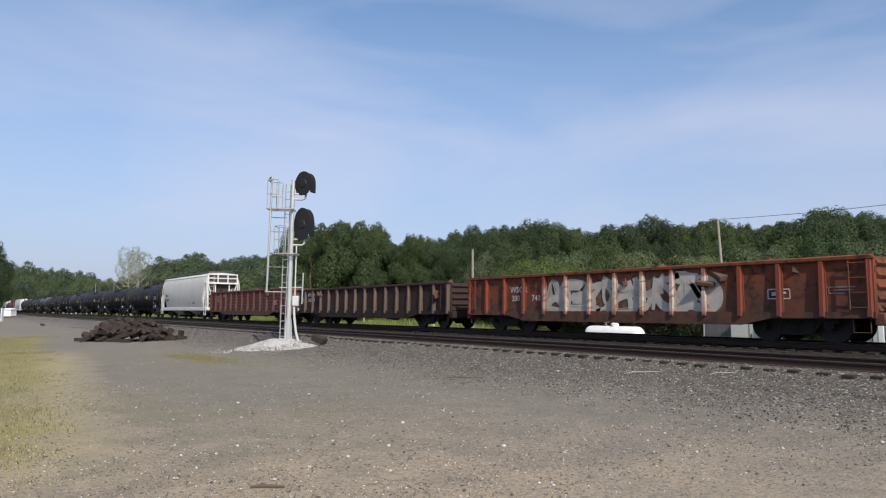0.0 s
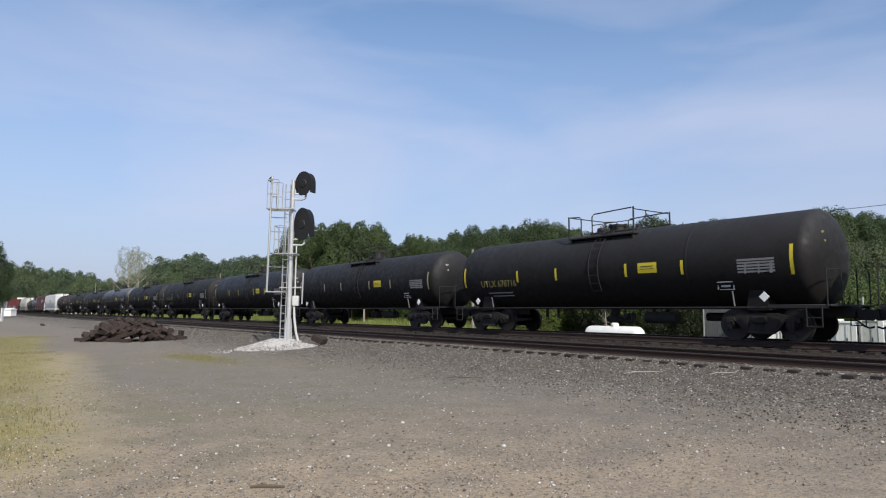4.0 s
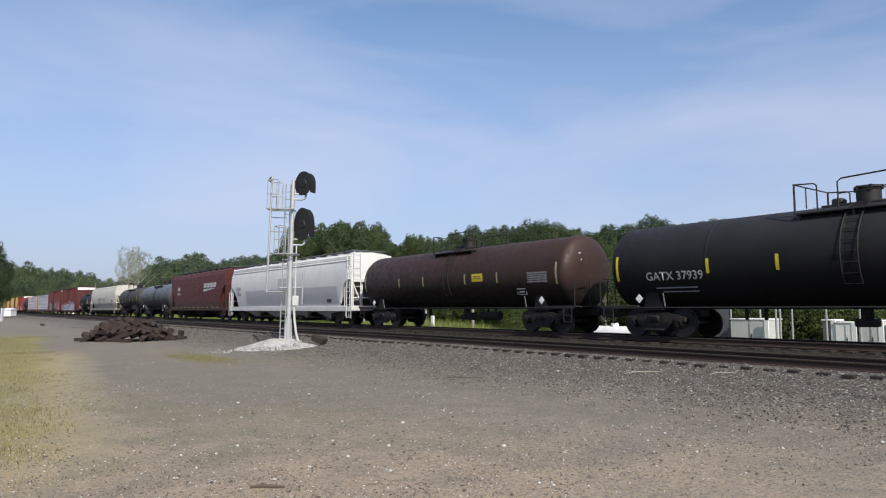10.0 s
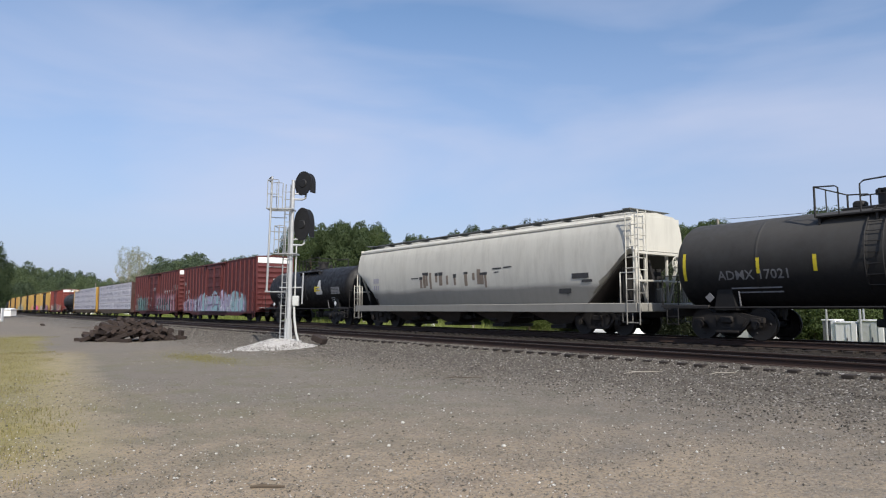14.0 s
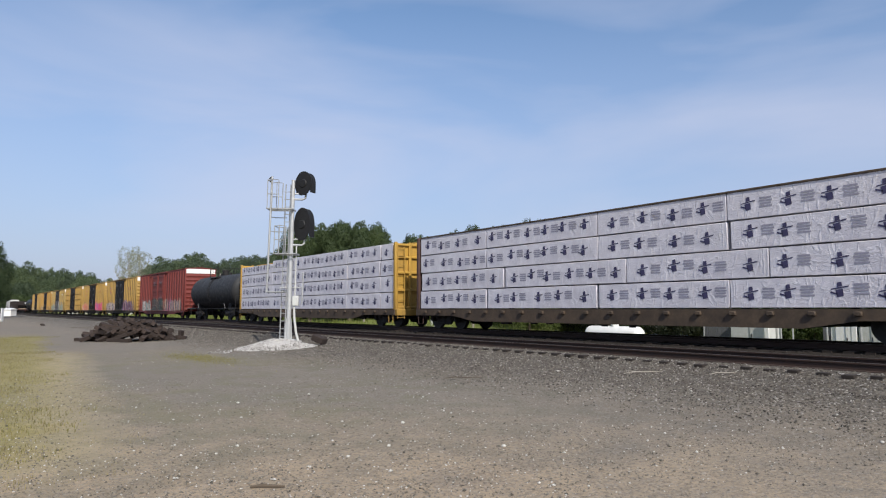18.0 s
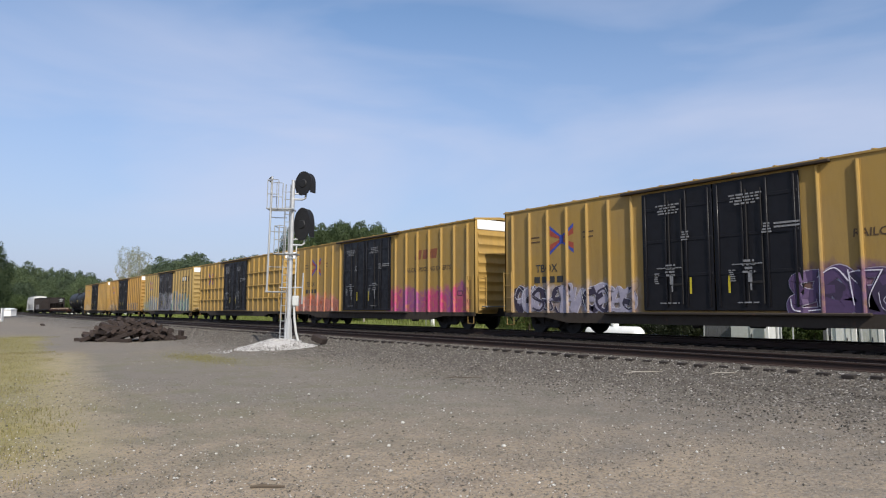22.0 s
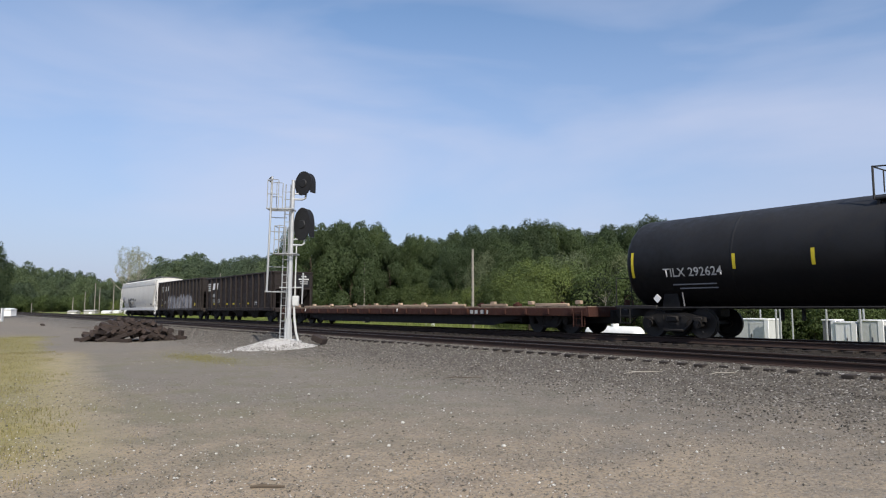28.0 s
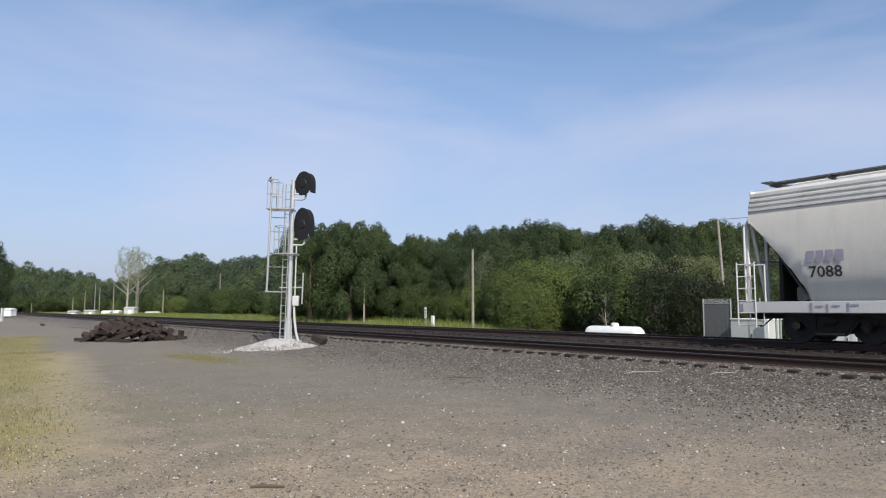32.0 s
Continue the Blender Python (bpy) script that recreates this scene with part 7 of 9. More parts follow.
bars([(-0.5, 0, 0.2, 0.16), (-0.2, 0, 0.2, 0.16), (0.2, 0, 0.2, 0.16), (0.5, 0, 0.2, 0.16)], (7.5, -1.47, 0.92), M_LETTER_W, car_f, None, "car_number")
for xx in (-9.8, 1.0):
    part("white_clip", Build().box((xx, -1.48, 0.98), (0.07, 0.04, 0.17), 0.015, Matrix.Rotation(0.3, 3, "Y")), M_WHITE, car_f)


# sprayed letters: fat strokes with an outline and a bright edge; they spell nothing
STROKES = [
    [[(0.0, 0.0), (0.25, 0.55), (0.5, 1.0), (0.75, 0.5), (1.0, 0.0)], [(0.15, 0.4), (0.55, 0.5), (0.9, 0.35)]],
    [[(0.1, 0.0), (0.05, 0.5), (0.15, 1.0), (0.75, 0.92), (0.7, 0.6), (0.2, 0.5)], [(0.3, 0.5), (0.95, 0.35), (0.8, 0.05), (0.1, 0.02)]],
    [[(0.95, 0.85), (0.5, 1.0), (0.1, 0.75), (0.5, 0.5), (0.9, 0.28), (0.55, 0.0), (0.0, 0.12)]],
    [[(0.05, 0.0), (0.1, 0.95)], [(0.1, 0.9), (0.45, 0.45), (0.8, 0.0)], [(0.85, 0.0), (0.95, 1.0)]],
    [[(0.9, 0.8), (0.5, 1.0), (0.1, 0.65), (0.1, 0.3), (0.5, 0.0), (0.9, 0.15), (0.85, 0.45), (0.5, 0.45)]],
    [[(0.05, 1.0), (0.3, 0.4), (0.5, 0.02), (0.75, 0.6), (1.0, 1.05)]],
    [[(0.1, 0.0), (0.1, 1.0)], [(0.9, 1.0), (0.5, 0.6), (0.15, 0.45), (0.6, 0.3), (1.0, 0.0)]],
    [[(0.5, 1.0), (0.1, 0.7), (0.12, 0.25), (0.5, 0.0), (0.9, 0.3), (0.88, 0.75), (0.5, 1.0)]],
]
SPRAY = {}


def spray(col):
    if col not in SPRAY:
        SPRAY[col] = simple("spray_paint", col, 0.6, 0.0, 0.22, 3.0, 0.02)
    return SPRAY[col]


def ribbon(b, pts, t, y_of, off, lean, floor=0.88, ceiling=9.0):
    """A flat stroke along a smoothed line of points."""
    fine = []
    for i in range(len(pts) - 1):
        p0, p1, p2, p3 = pts[max(i - 1, 0)], pts[i], pts[i + 1], pts[min(i + 2, len(pts) - 1)]
        for k in range(5 if i < len(pts) - 2 else 6):
            u = k / 5
            fine.append(tuple(0.5 * (2 * p1[c] + (p2[c] - p0[c]) * u + (2 * p0[c] - 5 * p1[c] + 4 * p2[c] - p3[c]) * u * u + (3 * p1[c] - p0[c] - 3 * p2[c] + p3[c]) * u ** 3) for c in (0, 1)))
    n, base = len(fine), len(b.v)
    for i, (x, z) in enumerate(fine):
        (xa, za), (xc, zc_) = fine[max(i - 1, 0)], fine[min(i + 1, n - 1)]
        d = math.hypot(xc - xa, zc_ - za) + 1e-6
        w = t * (0.8 + 0.35 * math.sin(3.0 * i / n + lean))
        for s in (-1, 1):
            px, pz = x - s * w * (zc_ - za) / d, min(ceiling, max(floor, z + s * w * (xc - xa) / d))
            b.v.append((px, y_of(px, pz) - off, pz))
    b.f += [(base + 2 * i, base + 2 * i + 1, base + 2 * i + 3, base + 2 * i + 2) for i in range(n - 1)]


def throw_up(car, x0, x1, z0, z1, fill, rim, shine, y_of, seed, fat=0.17, wide=0.85, edge=1.3, second=None, ceiling=9.0):
    """A row of fat sprayed letters: edge lines, fill in one or two colours, broken highlights."""
    rng = random.Random(seed)
    h = z1 - z0
    n = max(2, round((x1 - x0) / (h * wide)))
    w = (x1 - x0) / n
    lay = [Build(), Build(), Build(), Build()]
    up_by = 0.0
    for i in range(n):
        kind = STROKES[rng.randrange(len(STROKES))] + STROKES[rng.randrange(len(STROKES))][:1]
        mx, mz = rng.random() < 0.6, rng.random() < 0.6
        up, lo, lean = rng.uniform(0.85, 1.1), rng.uniform(-0.04, 0.08), rng.uniform(-0.15, 0.25)
        for st in kind:
            st = [((1 - px if mx else px) + rng.uniform(-0.12, 0.12), (1 - pz if mz else pz) + rng.uniform(-0.06, 0.06)) for px, pz in st]
            pts = [(min(x1, max(x0, x0 + (i - 0.2 + 1.4 * px) * w + lean * pz * w)), z0 + h * (lo + pz * (up - lo))) for px, pz in st]
            t = fat * 0.85 * min(h, w) * rng.uniform(0.7, 1.35)
            up_by += 0.0004
            ribbon(lay[0], pts, t * edge, y_of, 0.003 + up_by, i, ceiling=ceiling)
            ribbon(lay[3 if second and rng.random() < 0.45 else 1], pts, t, y_of, 0.02 + up_by, i, ceiling=ceiling - 0.02)
            if rng.random() < 0.55:
                k = rng.randrange(max(1, len(pts) - 2))
                ribbon(lay[2], [(px - t * 0.6, pz + t * 0.55) for px, pz in pts[k:k + 3]], t * 0.09, y_of, 0.037 + up_by, i)
    for b, col, nm in zip(lay, (rim, fill, shine, second), ("graffiti_outline", "graffiti_letters", "graffiti_shine", "graffiti_letters")):
        if b.f:
            part(nm, b, spray(col), car, smooth=False)


def box_side(d0, d1):
    return lambda x, z: -1.585 if d0 < x < d1 else -1.502


R_SIDE, E_SIDE, Y_SIDE = box_side(-2.0, 2.0), box_side(-3.3, 2.2), box_side(-2.55, 2.55)
N_SIDE = lambda x, z: -1.466
throw_up(car_r2, -7.3, -2.1, 0.98, 2.3, (0.045, 0.13, 0.125), (0.26, 0.32, 0.32), (0.36, 0.42, 0.42), R_SIDE, 3, 0.24, 0.6, 1.2, (0.02, 0.045, 0.055))
throw_up(car_r2, -8.9, -7.2, 0.98, 1.55, (0.24, 0.16, 0.13), (0.12, 0.04, 0.03), (0.45, 0.4, 0.36), R_SIDE, 4, 0.12, 0.7)
throw_up(car_r2, 1.8, 6.9, 0.86, 2.05, (0.008, 0.016, 0.022), (0.16, 0.3, 0.31), (0.2, 0.32, 0.33), R_SIDE, 5, 0.25, 0.8, 1.12, (0.012, 0.03, 0.035))
throw_up(car_r2, 2.6, 6.4, 1.0, 1.5, (0.12, 0.27, 0.27), (0.012, 0.025, 0.03), (0.4, 0.46, 0.46), R_SIDE, 7, 0.12, 0.9, 1.5)
throw_up(car_r2, 7.7, 9.2, 2.9, 3.5, (0.1, 0.03, 0.03), (0.5, 0.47, 0.46), (0.5, 0.47, 0.46), R_SIDE, 8, 0.12, 0.7)
throw_up(car_r1, -8.8, -4.3, 0.95, 1.8, (0.3, 0.25, 0.36), (0.58, 0.54, 0.58), (0.62, 0.58, 0.62), R_SIDE, 11, 0.26, 0.9, 1.25, (0.12, 0.09, 0.14))
throw_up(car_r1, -4.2, 6.8, 0.88, 2.2, (0.28, 0.44, 0.48), (0.05, 0.045, 0.08), (0.6, 0.62, 0.66), R_SIDE, 12, 0.3, 0.95, 1.2, (0.36, 0.33, 0.45))
throw_up(car_r1, -9.3, -8.3, 3.3, 3.6, (0.5, 0.46, 0.46), (0.09, 0.02, 0.02), (0.5, 0.46, 0.46), R_SIDE, 14, 0.07, 0.9)
throw_up(car_e, -7.35, -3.35, 0.95, 1.85, (0.52, 0.55, 0.53), (0.06, 0.1, 0.095), (0.72, 0.73, 0.71), E_SIDE, 21, 0.23, 0.62, 1.25, (0.17, 0.3, 0.29))
throw_up(car_e, -3.25, 2.0, 0.95, 2.05, (0.035, 0.06, 0.056), (0.17, 0.18, 0.165), (0.3, 0.3, 0.27), E_SIDE, 22, 0.22, 0.5, 1.12, (0.1, 0.06, 0.05))
throw_up(car_e, 2.3, 8.4, 0.98, 1.9, (0.28, 0.24, 0.22), (0.07, 0.045, 0.045), (0.6, 0.57, 0.54), E_SIDE, 23, 0.2, 0.42, 1.3, (0.17, 0.11, 0.16))
throw_up(YCARS[0], -8.7, -2.9, 0.95, 1.8, (0.36, 0.33, 0.4), (0.6, 0.57, 0.62), (0.75, 0.73, 0.76), Y_SIDE, 31, 0.24, 0.62, 1.2, (0.035, 0.026, 0.05))
throw_up(YCARS[0], 2.3, 8.0, 0.9, 2.0, (0.045, 0.028, 0.06), (0.42, 0.37, 0.44), (0.72, 0.68, 0.74), Y_SIDE, 32, 0.25, 0.62, 1.14, (0.085, 0.048, 0.115))
throw_up(YCARS[1], -8.6, -3.2, 0.95, 1.6, (0.5, 0.18, 0.13), (0.3, 0.15, 0.13), (0.6, 0.35, 0.28), Y_SIDE, 33, 0.14, 0.8, 1.25)
throw_up(YCARS[3], -6.6, -2.6, 0.92, 2.3, (0.27, 0.27, 0.28), (0.5, 0.5, 0.52), (0.55, 0.56, 0.58), Y_SIDE, 55, 0.24, 0.8, 1.12, (0.2, 0.19, 0.21))
throw_up(YCARS[3], 2.6, 8.6, 0.92, 2.5, (0.27, 0.26, 0.27), (0.42, 0.42, 0.42), (0.2, 0.3, 0.3), Y_SIDE, 36, 0.26, 0.8, 1.12, (0.13, 0.19, 0.18))
throw_up(YCARS[3], -2.5, 2.5, 0.92, 2.5, (0.25, 0.24, 0.26), (0.48, 0.48, 0.5), (0.05, 0.05, 0.06), Y_SIDE, 37, 0.26, 0.7, 1.14, (0.13, 0.13, 0.14))
throw_up(YCARS[4], -8.4, -3.6, 1.0, 1.6, (0.09, 0.07, 0.06), (0.3, 0.24, 0.18), (0.36, 0.3, 0.22), Y_SIDE, 38, 0.14, 0.9)
throw_up(YCARS[4], 2.8, 8.6, 1.0, 1.75, (0.1, 0.08, 0.08), (0.4, 0.36, 0.3), (0.5, 0.46, 0.4), Y_SIDE, 39, 0.16, 0.8)
throw_up(car_n2, -3.5, 4.6, 1.1, 2.2, (0.25, 0.25, 0.27), (0.05, 0.05, 0.06), (0.4, 0.4, 0.42), N_SIDE, 41, 0.3, 1.0, 1.2, (0.18, 0.18, 0.2))
throw_up(car_a, -3.3, 3.7, 0.98, 2.0, (0.4, 0.37, 0.33), (0.1, 0.06, 0.045), (0.5, 0.47, 0.43), lambda x, z: -1.416, 47, 0.2, 1.0, 1.3, (0.32, 0.29, 0.26), 2.24)
M_FADEDRED = simple("faded_red_emblem_paint", (0.24, 0.075, 0.03), 0.6, 0.0, 0.3, 8.0, 0.02)
for car in YCARS[:2]:
    lettering("RAILCAR POOLING EXPERTS", 0.3, (5.7, -1.502, 2.95), M_BROWNINK, car, slant=0.1)
    for xx, w in ((4.95, 0.5), (5.55, 0.42), (6.2, 0.56)):
        b = Build().add([(xx - w / 2, -1.503, 3.45), (xx + w / 2, -1.503, 3.45), (xx + w / 2 + 0.1, -1.503, 3.9), (xx - w / 2 + 0.1, -1.503, 3.9)], [(0, 1, 2, 3)])
        part("emblem_block", b, M_FADEDRED, car, "faded red emblem", smooth=False)
# round chalk-like mark sprayed by the corner of the first yellow car
b = Build().tube([(8.55 + 0.3 * math.cos(a), -1.506, 2.85 + 0.3 * math.sin(a)) for a in (i * 0.42 for i in range(16))], 0.022, 4)
b.tube([(8.2, -1.506, 2.8), (8.5, -1.506, 2.95), (8.9, -1.506, 2.85)], 0.02, 4).tube([(8.35, -1.506, 3.2), (8.75, -1.506, 3.25)], 0.018, 4)
part("round_tag", b, M_BROWNINK, YCARS[0], "dark round sprayed tag", smooth=False)


# lumber packs: each rides on its car
def lumber_packs():
    rng = random.Random(21)
    for car, x0, name in ((car_c1, -400.6, "brown"), (car_c2, -425.15, "yellow")):
        hb = 11.05
        for row in range(4):
            z = 1.05 + row * 0.858
            cuts = [-hb]
            lens = rng.choice(((4.9, 6.1, 4.9, 4.9), (6.1, 4.9, 6.1, 3.7), (6.1, 6.1, 4.9, 3.7)))
            for L in lens:
                cuts.append(cuts[-1] + L)
            cuts.append(hb)
            for a, c in zip(cuts, cuts[1:]):
                if c - a < 0.8:
                    continue
                if name == "yellow" and row == 3 and a < -3:
                    z_top = 0.6 if a < -7 else 0.8
                else:
                    z_top = 0.8
                for sy in (-1, 1):
                    pk = thing("lumber_pack", "stack of lumber wrapped in pale printed film on the car", "lumber", "wrapped lumber packs")
                    gap = 0.2 if rng.random() < 0.15 else 0.03
                    L = c - a - gap
                    b = Build().box((0, 0, z_top / 2 + 0.025), (L, 1.14, z_top + 0.015), 0.012)
                    part("wrap", b, M_WRAP, pk)
                    if sy < 0:
                        n = max(1, int(L / 1.0))
                        for k in range(n):
                            xx = -L / 2 + (k + 0.45 + rng.uniform(-0.12, 0.12)) * L / n
                            m = Build()
                            y = -0.578
                            q = rng.uniform(-0.07, 0.07)
                            m.add([(xx - 0.06, y, 0.24 + q), (xx + 0.1, y, 0.27 + q), (xx + 0.08, y, 0.46 + q), (xx - 0.1, y, 0.43 + q)], [(0, 1, 2, 3)])
                            m.add([(xx - 0.22, y, 0.35 + q), (xx - 0.05, y, 0.3 + q), (xx - 0.04, y, 0.34 + q), (xx - 0.21, y, 0.4 + q)], [(0, 1, 2, 3)])
                            m.add([(xx - 0.2, y - 0.001, 0.44 + q), (xx + 0.22, y - 0.001, 0.5 + q), (xx + 0.24, y - 0.001, 0.54 + q), (xx - 0.19, y - 0.001, 0.47 + q)], [(0, 1, 2, 3)])
                            m.add([(xx - 0.05, y - 0.002, 0.5 + q), (xx + 0.07, y - 0.002, 0.52 + q), (xx + 0.06, y - 0.002, 0.64 + q), (xx - 0.05, y - 0.002, 0.62 + q)], [(0, 1, 2, 3)])
                            part("printed_mark", m, M_MARK, pk, smooth=False)
                            g = Build()
                            for dz, w in ((0.54, 0.34), (0.46, 0.38), (0.38, 0.32), (0.3, 0.36)):
                                cx = xx + 0.52
                                if cx + w / 2 < L / 2 - 0.02:
                                    g.add([(cx - w / 2, y, dz + q), (cx + w / 2, y, dz + q), (cx + w / 2, y, dz + 0.05 + q), (cx - w / 2, y, dz + 0.05 + q)], [(0, 1, 2, 3)])
                            if g.f:
                                part("printed_text", g, M_MARKGREY, pk, smooth=False)
                    into_train(pk, x0 + (a + c) / 2, x0 + (a + c) / 2)
                    pk.location.y, pk.location.z = TRAIN_Y + sy * 0.87, z


lumber_packs()

# ---- the signal on its mound of white stone ----
RIGHT = Vector((math.sin(SWING), math.cos(SWING), 0.0))
FLAT_AIM = Vector((-math.cos(SWING), math.sin(SWING), 0.0))


def make_signal():
    """Local axes: x across (away from the ladder), y away from the road, z up."""
    m = Matrix.Translation((-25.9, 11.35, -0.3)) @ Matrix.Rotation(math.atan2(RIGHT.y, RIGHT.x), 4, "Z") @ Matrix.Rotation(radians(0.75), 4, "Y")
    s = thing("railway_signal", "silver railway signal mast with two black heads and a caged ladder", "signal", m=m)
    part("mast", Build().cyl((0, 0, 0.1), (0, 0, 6.72), 0.1, 0.075, n=20).cyl((0, 0, 6.72), (0, 0, 6.76), 0.085, n=20), M_ALU, s)
    part("base_plate", Build().box((0, 0, 0.07), (0.55, 0.55, 0.06), 0.01), M_ALU, s)
    for i in range(4):
        a = i * math.pi / 2 + 0.45
        d, e = Vector((math.cos(a), math.sin(a), 0)), Vector((-math.sin(a), math.cos(a), 0)) * 0.015
        b = Build().rings([[d * 0.08 - e + Vector((0, 0, 0.1)), d * 0.16 - e + Vector((0, 0, 0.1)), d * 0.16 + e + Vector((0, 0, 0.1)), d * 0.08 + e + Vector((0, 0, 0.1))],
                           [d * 0.08 - e + Vector((0, 0, 0.95)), d * 0.11 - e + Vector((0, 0, 0.95)), d * 0.11 + e + Vector((0, 0, 0.95)), d * 0.08 + e + Vector((0, 0, 0.95))]])
        part("base_gusset", b, M_ALU, s)
    part("footing", Build().box((0, 0, -0.14), (0.95, 0.95, 0.36), 0.03), M_CONCRETE, s)
    # heads: backboard, housing, deep hood that is open below; they look up the line to the right
    for z, tall in ((6.6, 1.08), (4.86, 1.46)):
        hd = part("signal_head", Build().cyl((0.0, 0.1, z + 0.02), (0.0, 0.05, z + 0.02), 0.16, 0.2, n=22), M_SIGNAL, s, "black signal head", m=pose(0.45, 0, 0, 0, 0, 150))
        out = []
        hw, hh = 0.45, tall / 2
        for i in range(24):
            a = 2 * math.pi * i / 24
            cx, sz_ = math.cos(a), math.sin(a)
            zz = sz_ * (hh if sz_ > 0 else hh * 0.96)
            out.append((hw * cx * (1.0 if sz_ > -0.6 else 0.9), z + max(-hh * 0.9, zz)))
        part("backboard", Build().prism_y(out, 0.03, 0.06), M_SIGNAL, hd, "black backboard")
        b = Build()
        outer = [(0.4 * math.cos(a), z + (hh - 0.03) * math.sin(a)) for a in (math.radians(-4 + 188 * i / 16) for i in range(17))]
        drop = z - hh * 0.7
        o2 = [(outer[0][0], drop)] + outer + [(outer[-1][0], drop)]
        i2 = [(x * 0.93, zz - 0.012 if zz > drop else zz) for x, zz in o2]
        b.rings([[(x, 0.03, zz) for x, zz in o2 + i2[::-1]], [(x * 0.97, -0.3, zz) for x, zz in o2 + i2[::-1]]])
        part("hood", b, M_SIGNAL, hd, "black sheet-metal hood open below")
        for k in range(3 if tall > 1.2 else 2):
            part("lens", Build().cyl((0, 0.028, z + 0.2 - k * 0.3), (0, 0.0, z + 0.2 - k * 0.3), 0.11, n=18), M_LENS, hd, "dark unlit lens")
        b = Build().tube([(0.0, 0, z - hh - 0.12), (0.42, 0, z - hh - 0.12), (0.52, 0.03, z - hh - 0.06), (0.54, 0.1, z - hh + 0.25)], 0.045, 8)
        part("bracket", b, M_ALU, s)
        b = Build().tube([(0.0, 0.05, z - hh + 0.12), (0.3, 0.1, z - hh + 0.14)], 0.03, 8)
        part("bracket", b, M_ALU, s)
    # cable conduit and junction box
    part("junction_box", Build().box((0.26, 0.0, 1.68), (0.26, 0.2, 0.42), 0.02), M_GREYBOX, s, "pale grey junction box")
    part("conduit", Build().tube([(0.2, 0, 1.48), (0.22, 0.02, 1.0), (0.3, 0.04, 0.4), (0.42, 0.06, -0.05)], 0.05, 8), M_GREYBOX, s)
    part("conduit", Build().tube([(0.22, 0.0, 1.9), (0.22, 0.0, 4.0)], 0.028, 8), M_GREYBOX, s)
    # ladder
    for x in (-0.34, -0.14):
        part("ladder_stile", Build().tube([(x - 0.05, 0.16, -0.15), (x, 0.16, 6.6)], 0.026, 6), M_GALV, s)
    for k in range(20):
        part("ladder_rung", Build().cyl((-0.4, 0.16, 0.2 + 0.32 * k), (-0.1, 0.16, 0.2 + 0.32 * k), 0.014, n=6), M_GALV, s)
    # platforms with railings
    for z, x0, x1, high in ((5.5, -0.98, 0.05, 1.2), (3.62, -0.63, 0.25, 1.15), (2.04, -0.92, -0.22, 0.0)):
        b = Build()
        for k in range(5):
            b.box(((x0 + x1) / 2, -0.32 + 0.16 * k, z), (x1 - x0, 0.05, 0.045), 0.008)
        b.box((x0, 0, z), (0.05, 0.75, 0.06), 0.01).box((x1, 0, z), (0.05, 0.75, 0.06), 0.01)
        part("platform", b, M_GALV, s)
        if high:
            for y in (-0.36, 0.36):
                part("railing", Build().tube([(x0, y, z), (x0, y, z + high), (x0 + 0.2, y, z + high + 0.02), (x0 + 0.46, y, z + high), (x0 + 0.46, y, z)], 0.022, 6), M_GALV, s)
                part("railing", Build().tube([(x0, y, z + high * 0.5), (x0 + 0.46, y, z + high * 0.5)], 0.018, 6), M_GALV, s)
                part("railing_post", Build().cyl((x0 + 0.2, y, z), (x0 + 0.2, y, z + high), 0.018, n=6), M_GALV, s)
            part("railing", Build().tube([(x0, -0.36, z + high), (x0, 0.36, z + high)], 0.022, 6), M_GALV, s)
    for x, y, r in ((-0.82, -0.3, 0.045), (-0.97, 0.3, 0.018), (-0.9, 0.1, 0.012)):
        part("cage_tube", Build().tube([(x - 0.06, y, 2.04), (x, y, 6.85), (x - 0.12, y + 0.05, 6.75)], r, 8), M_GALV, s)
    for z in (3.1, 4.6, 5.2):
        part("cage_hoop", Build().tube([(-0.3, 0.36, z), (-0.8, 0.36, z), (-0.95, 0.1, z), (-0.84, -0.3, z)], 0.018, 6), M_GALV, s)
    part("side_arm", Build().tube([(-0.42, 0, 2.22), (0.5, 0, 2.24)], 0.028, 8), M_GALV, s)
    part("side_arm_tube", Build().cyl((0.52, 0, 1.55), (0.54, 0, 2.85), 0.034, n=8), M_GALV, s)
    return s


M_PALESTONE = simple("pale_stone", (0.5, 0.48, 0.44), 0.9, 0.0, 0.25, 30.0, 0.3)
M_LENS = simple("unlit_lens", (0.02, 0.015, 0.012), 0.12, 0.0, 0.2, 8.0, 0.0)
M_GREYBOX = simple("grey_box_paint", (0.5, 0.51, 0.49), 0.55, 0.0, 0.1, 8.0, 0.05)
make_signal()


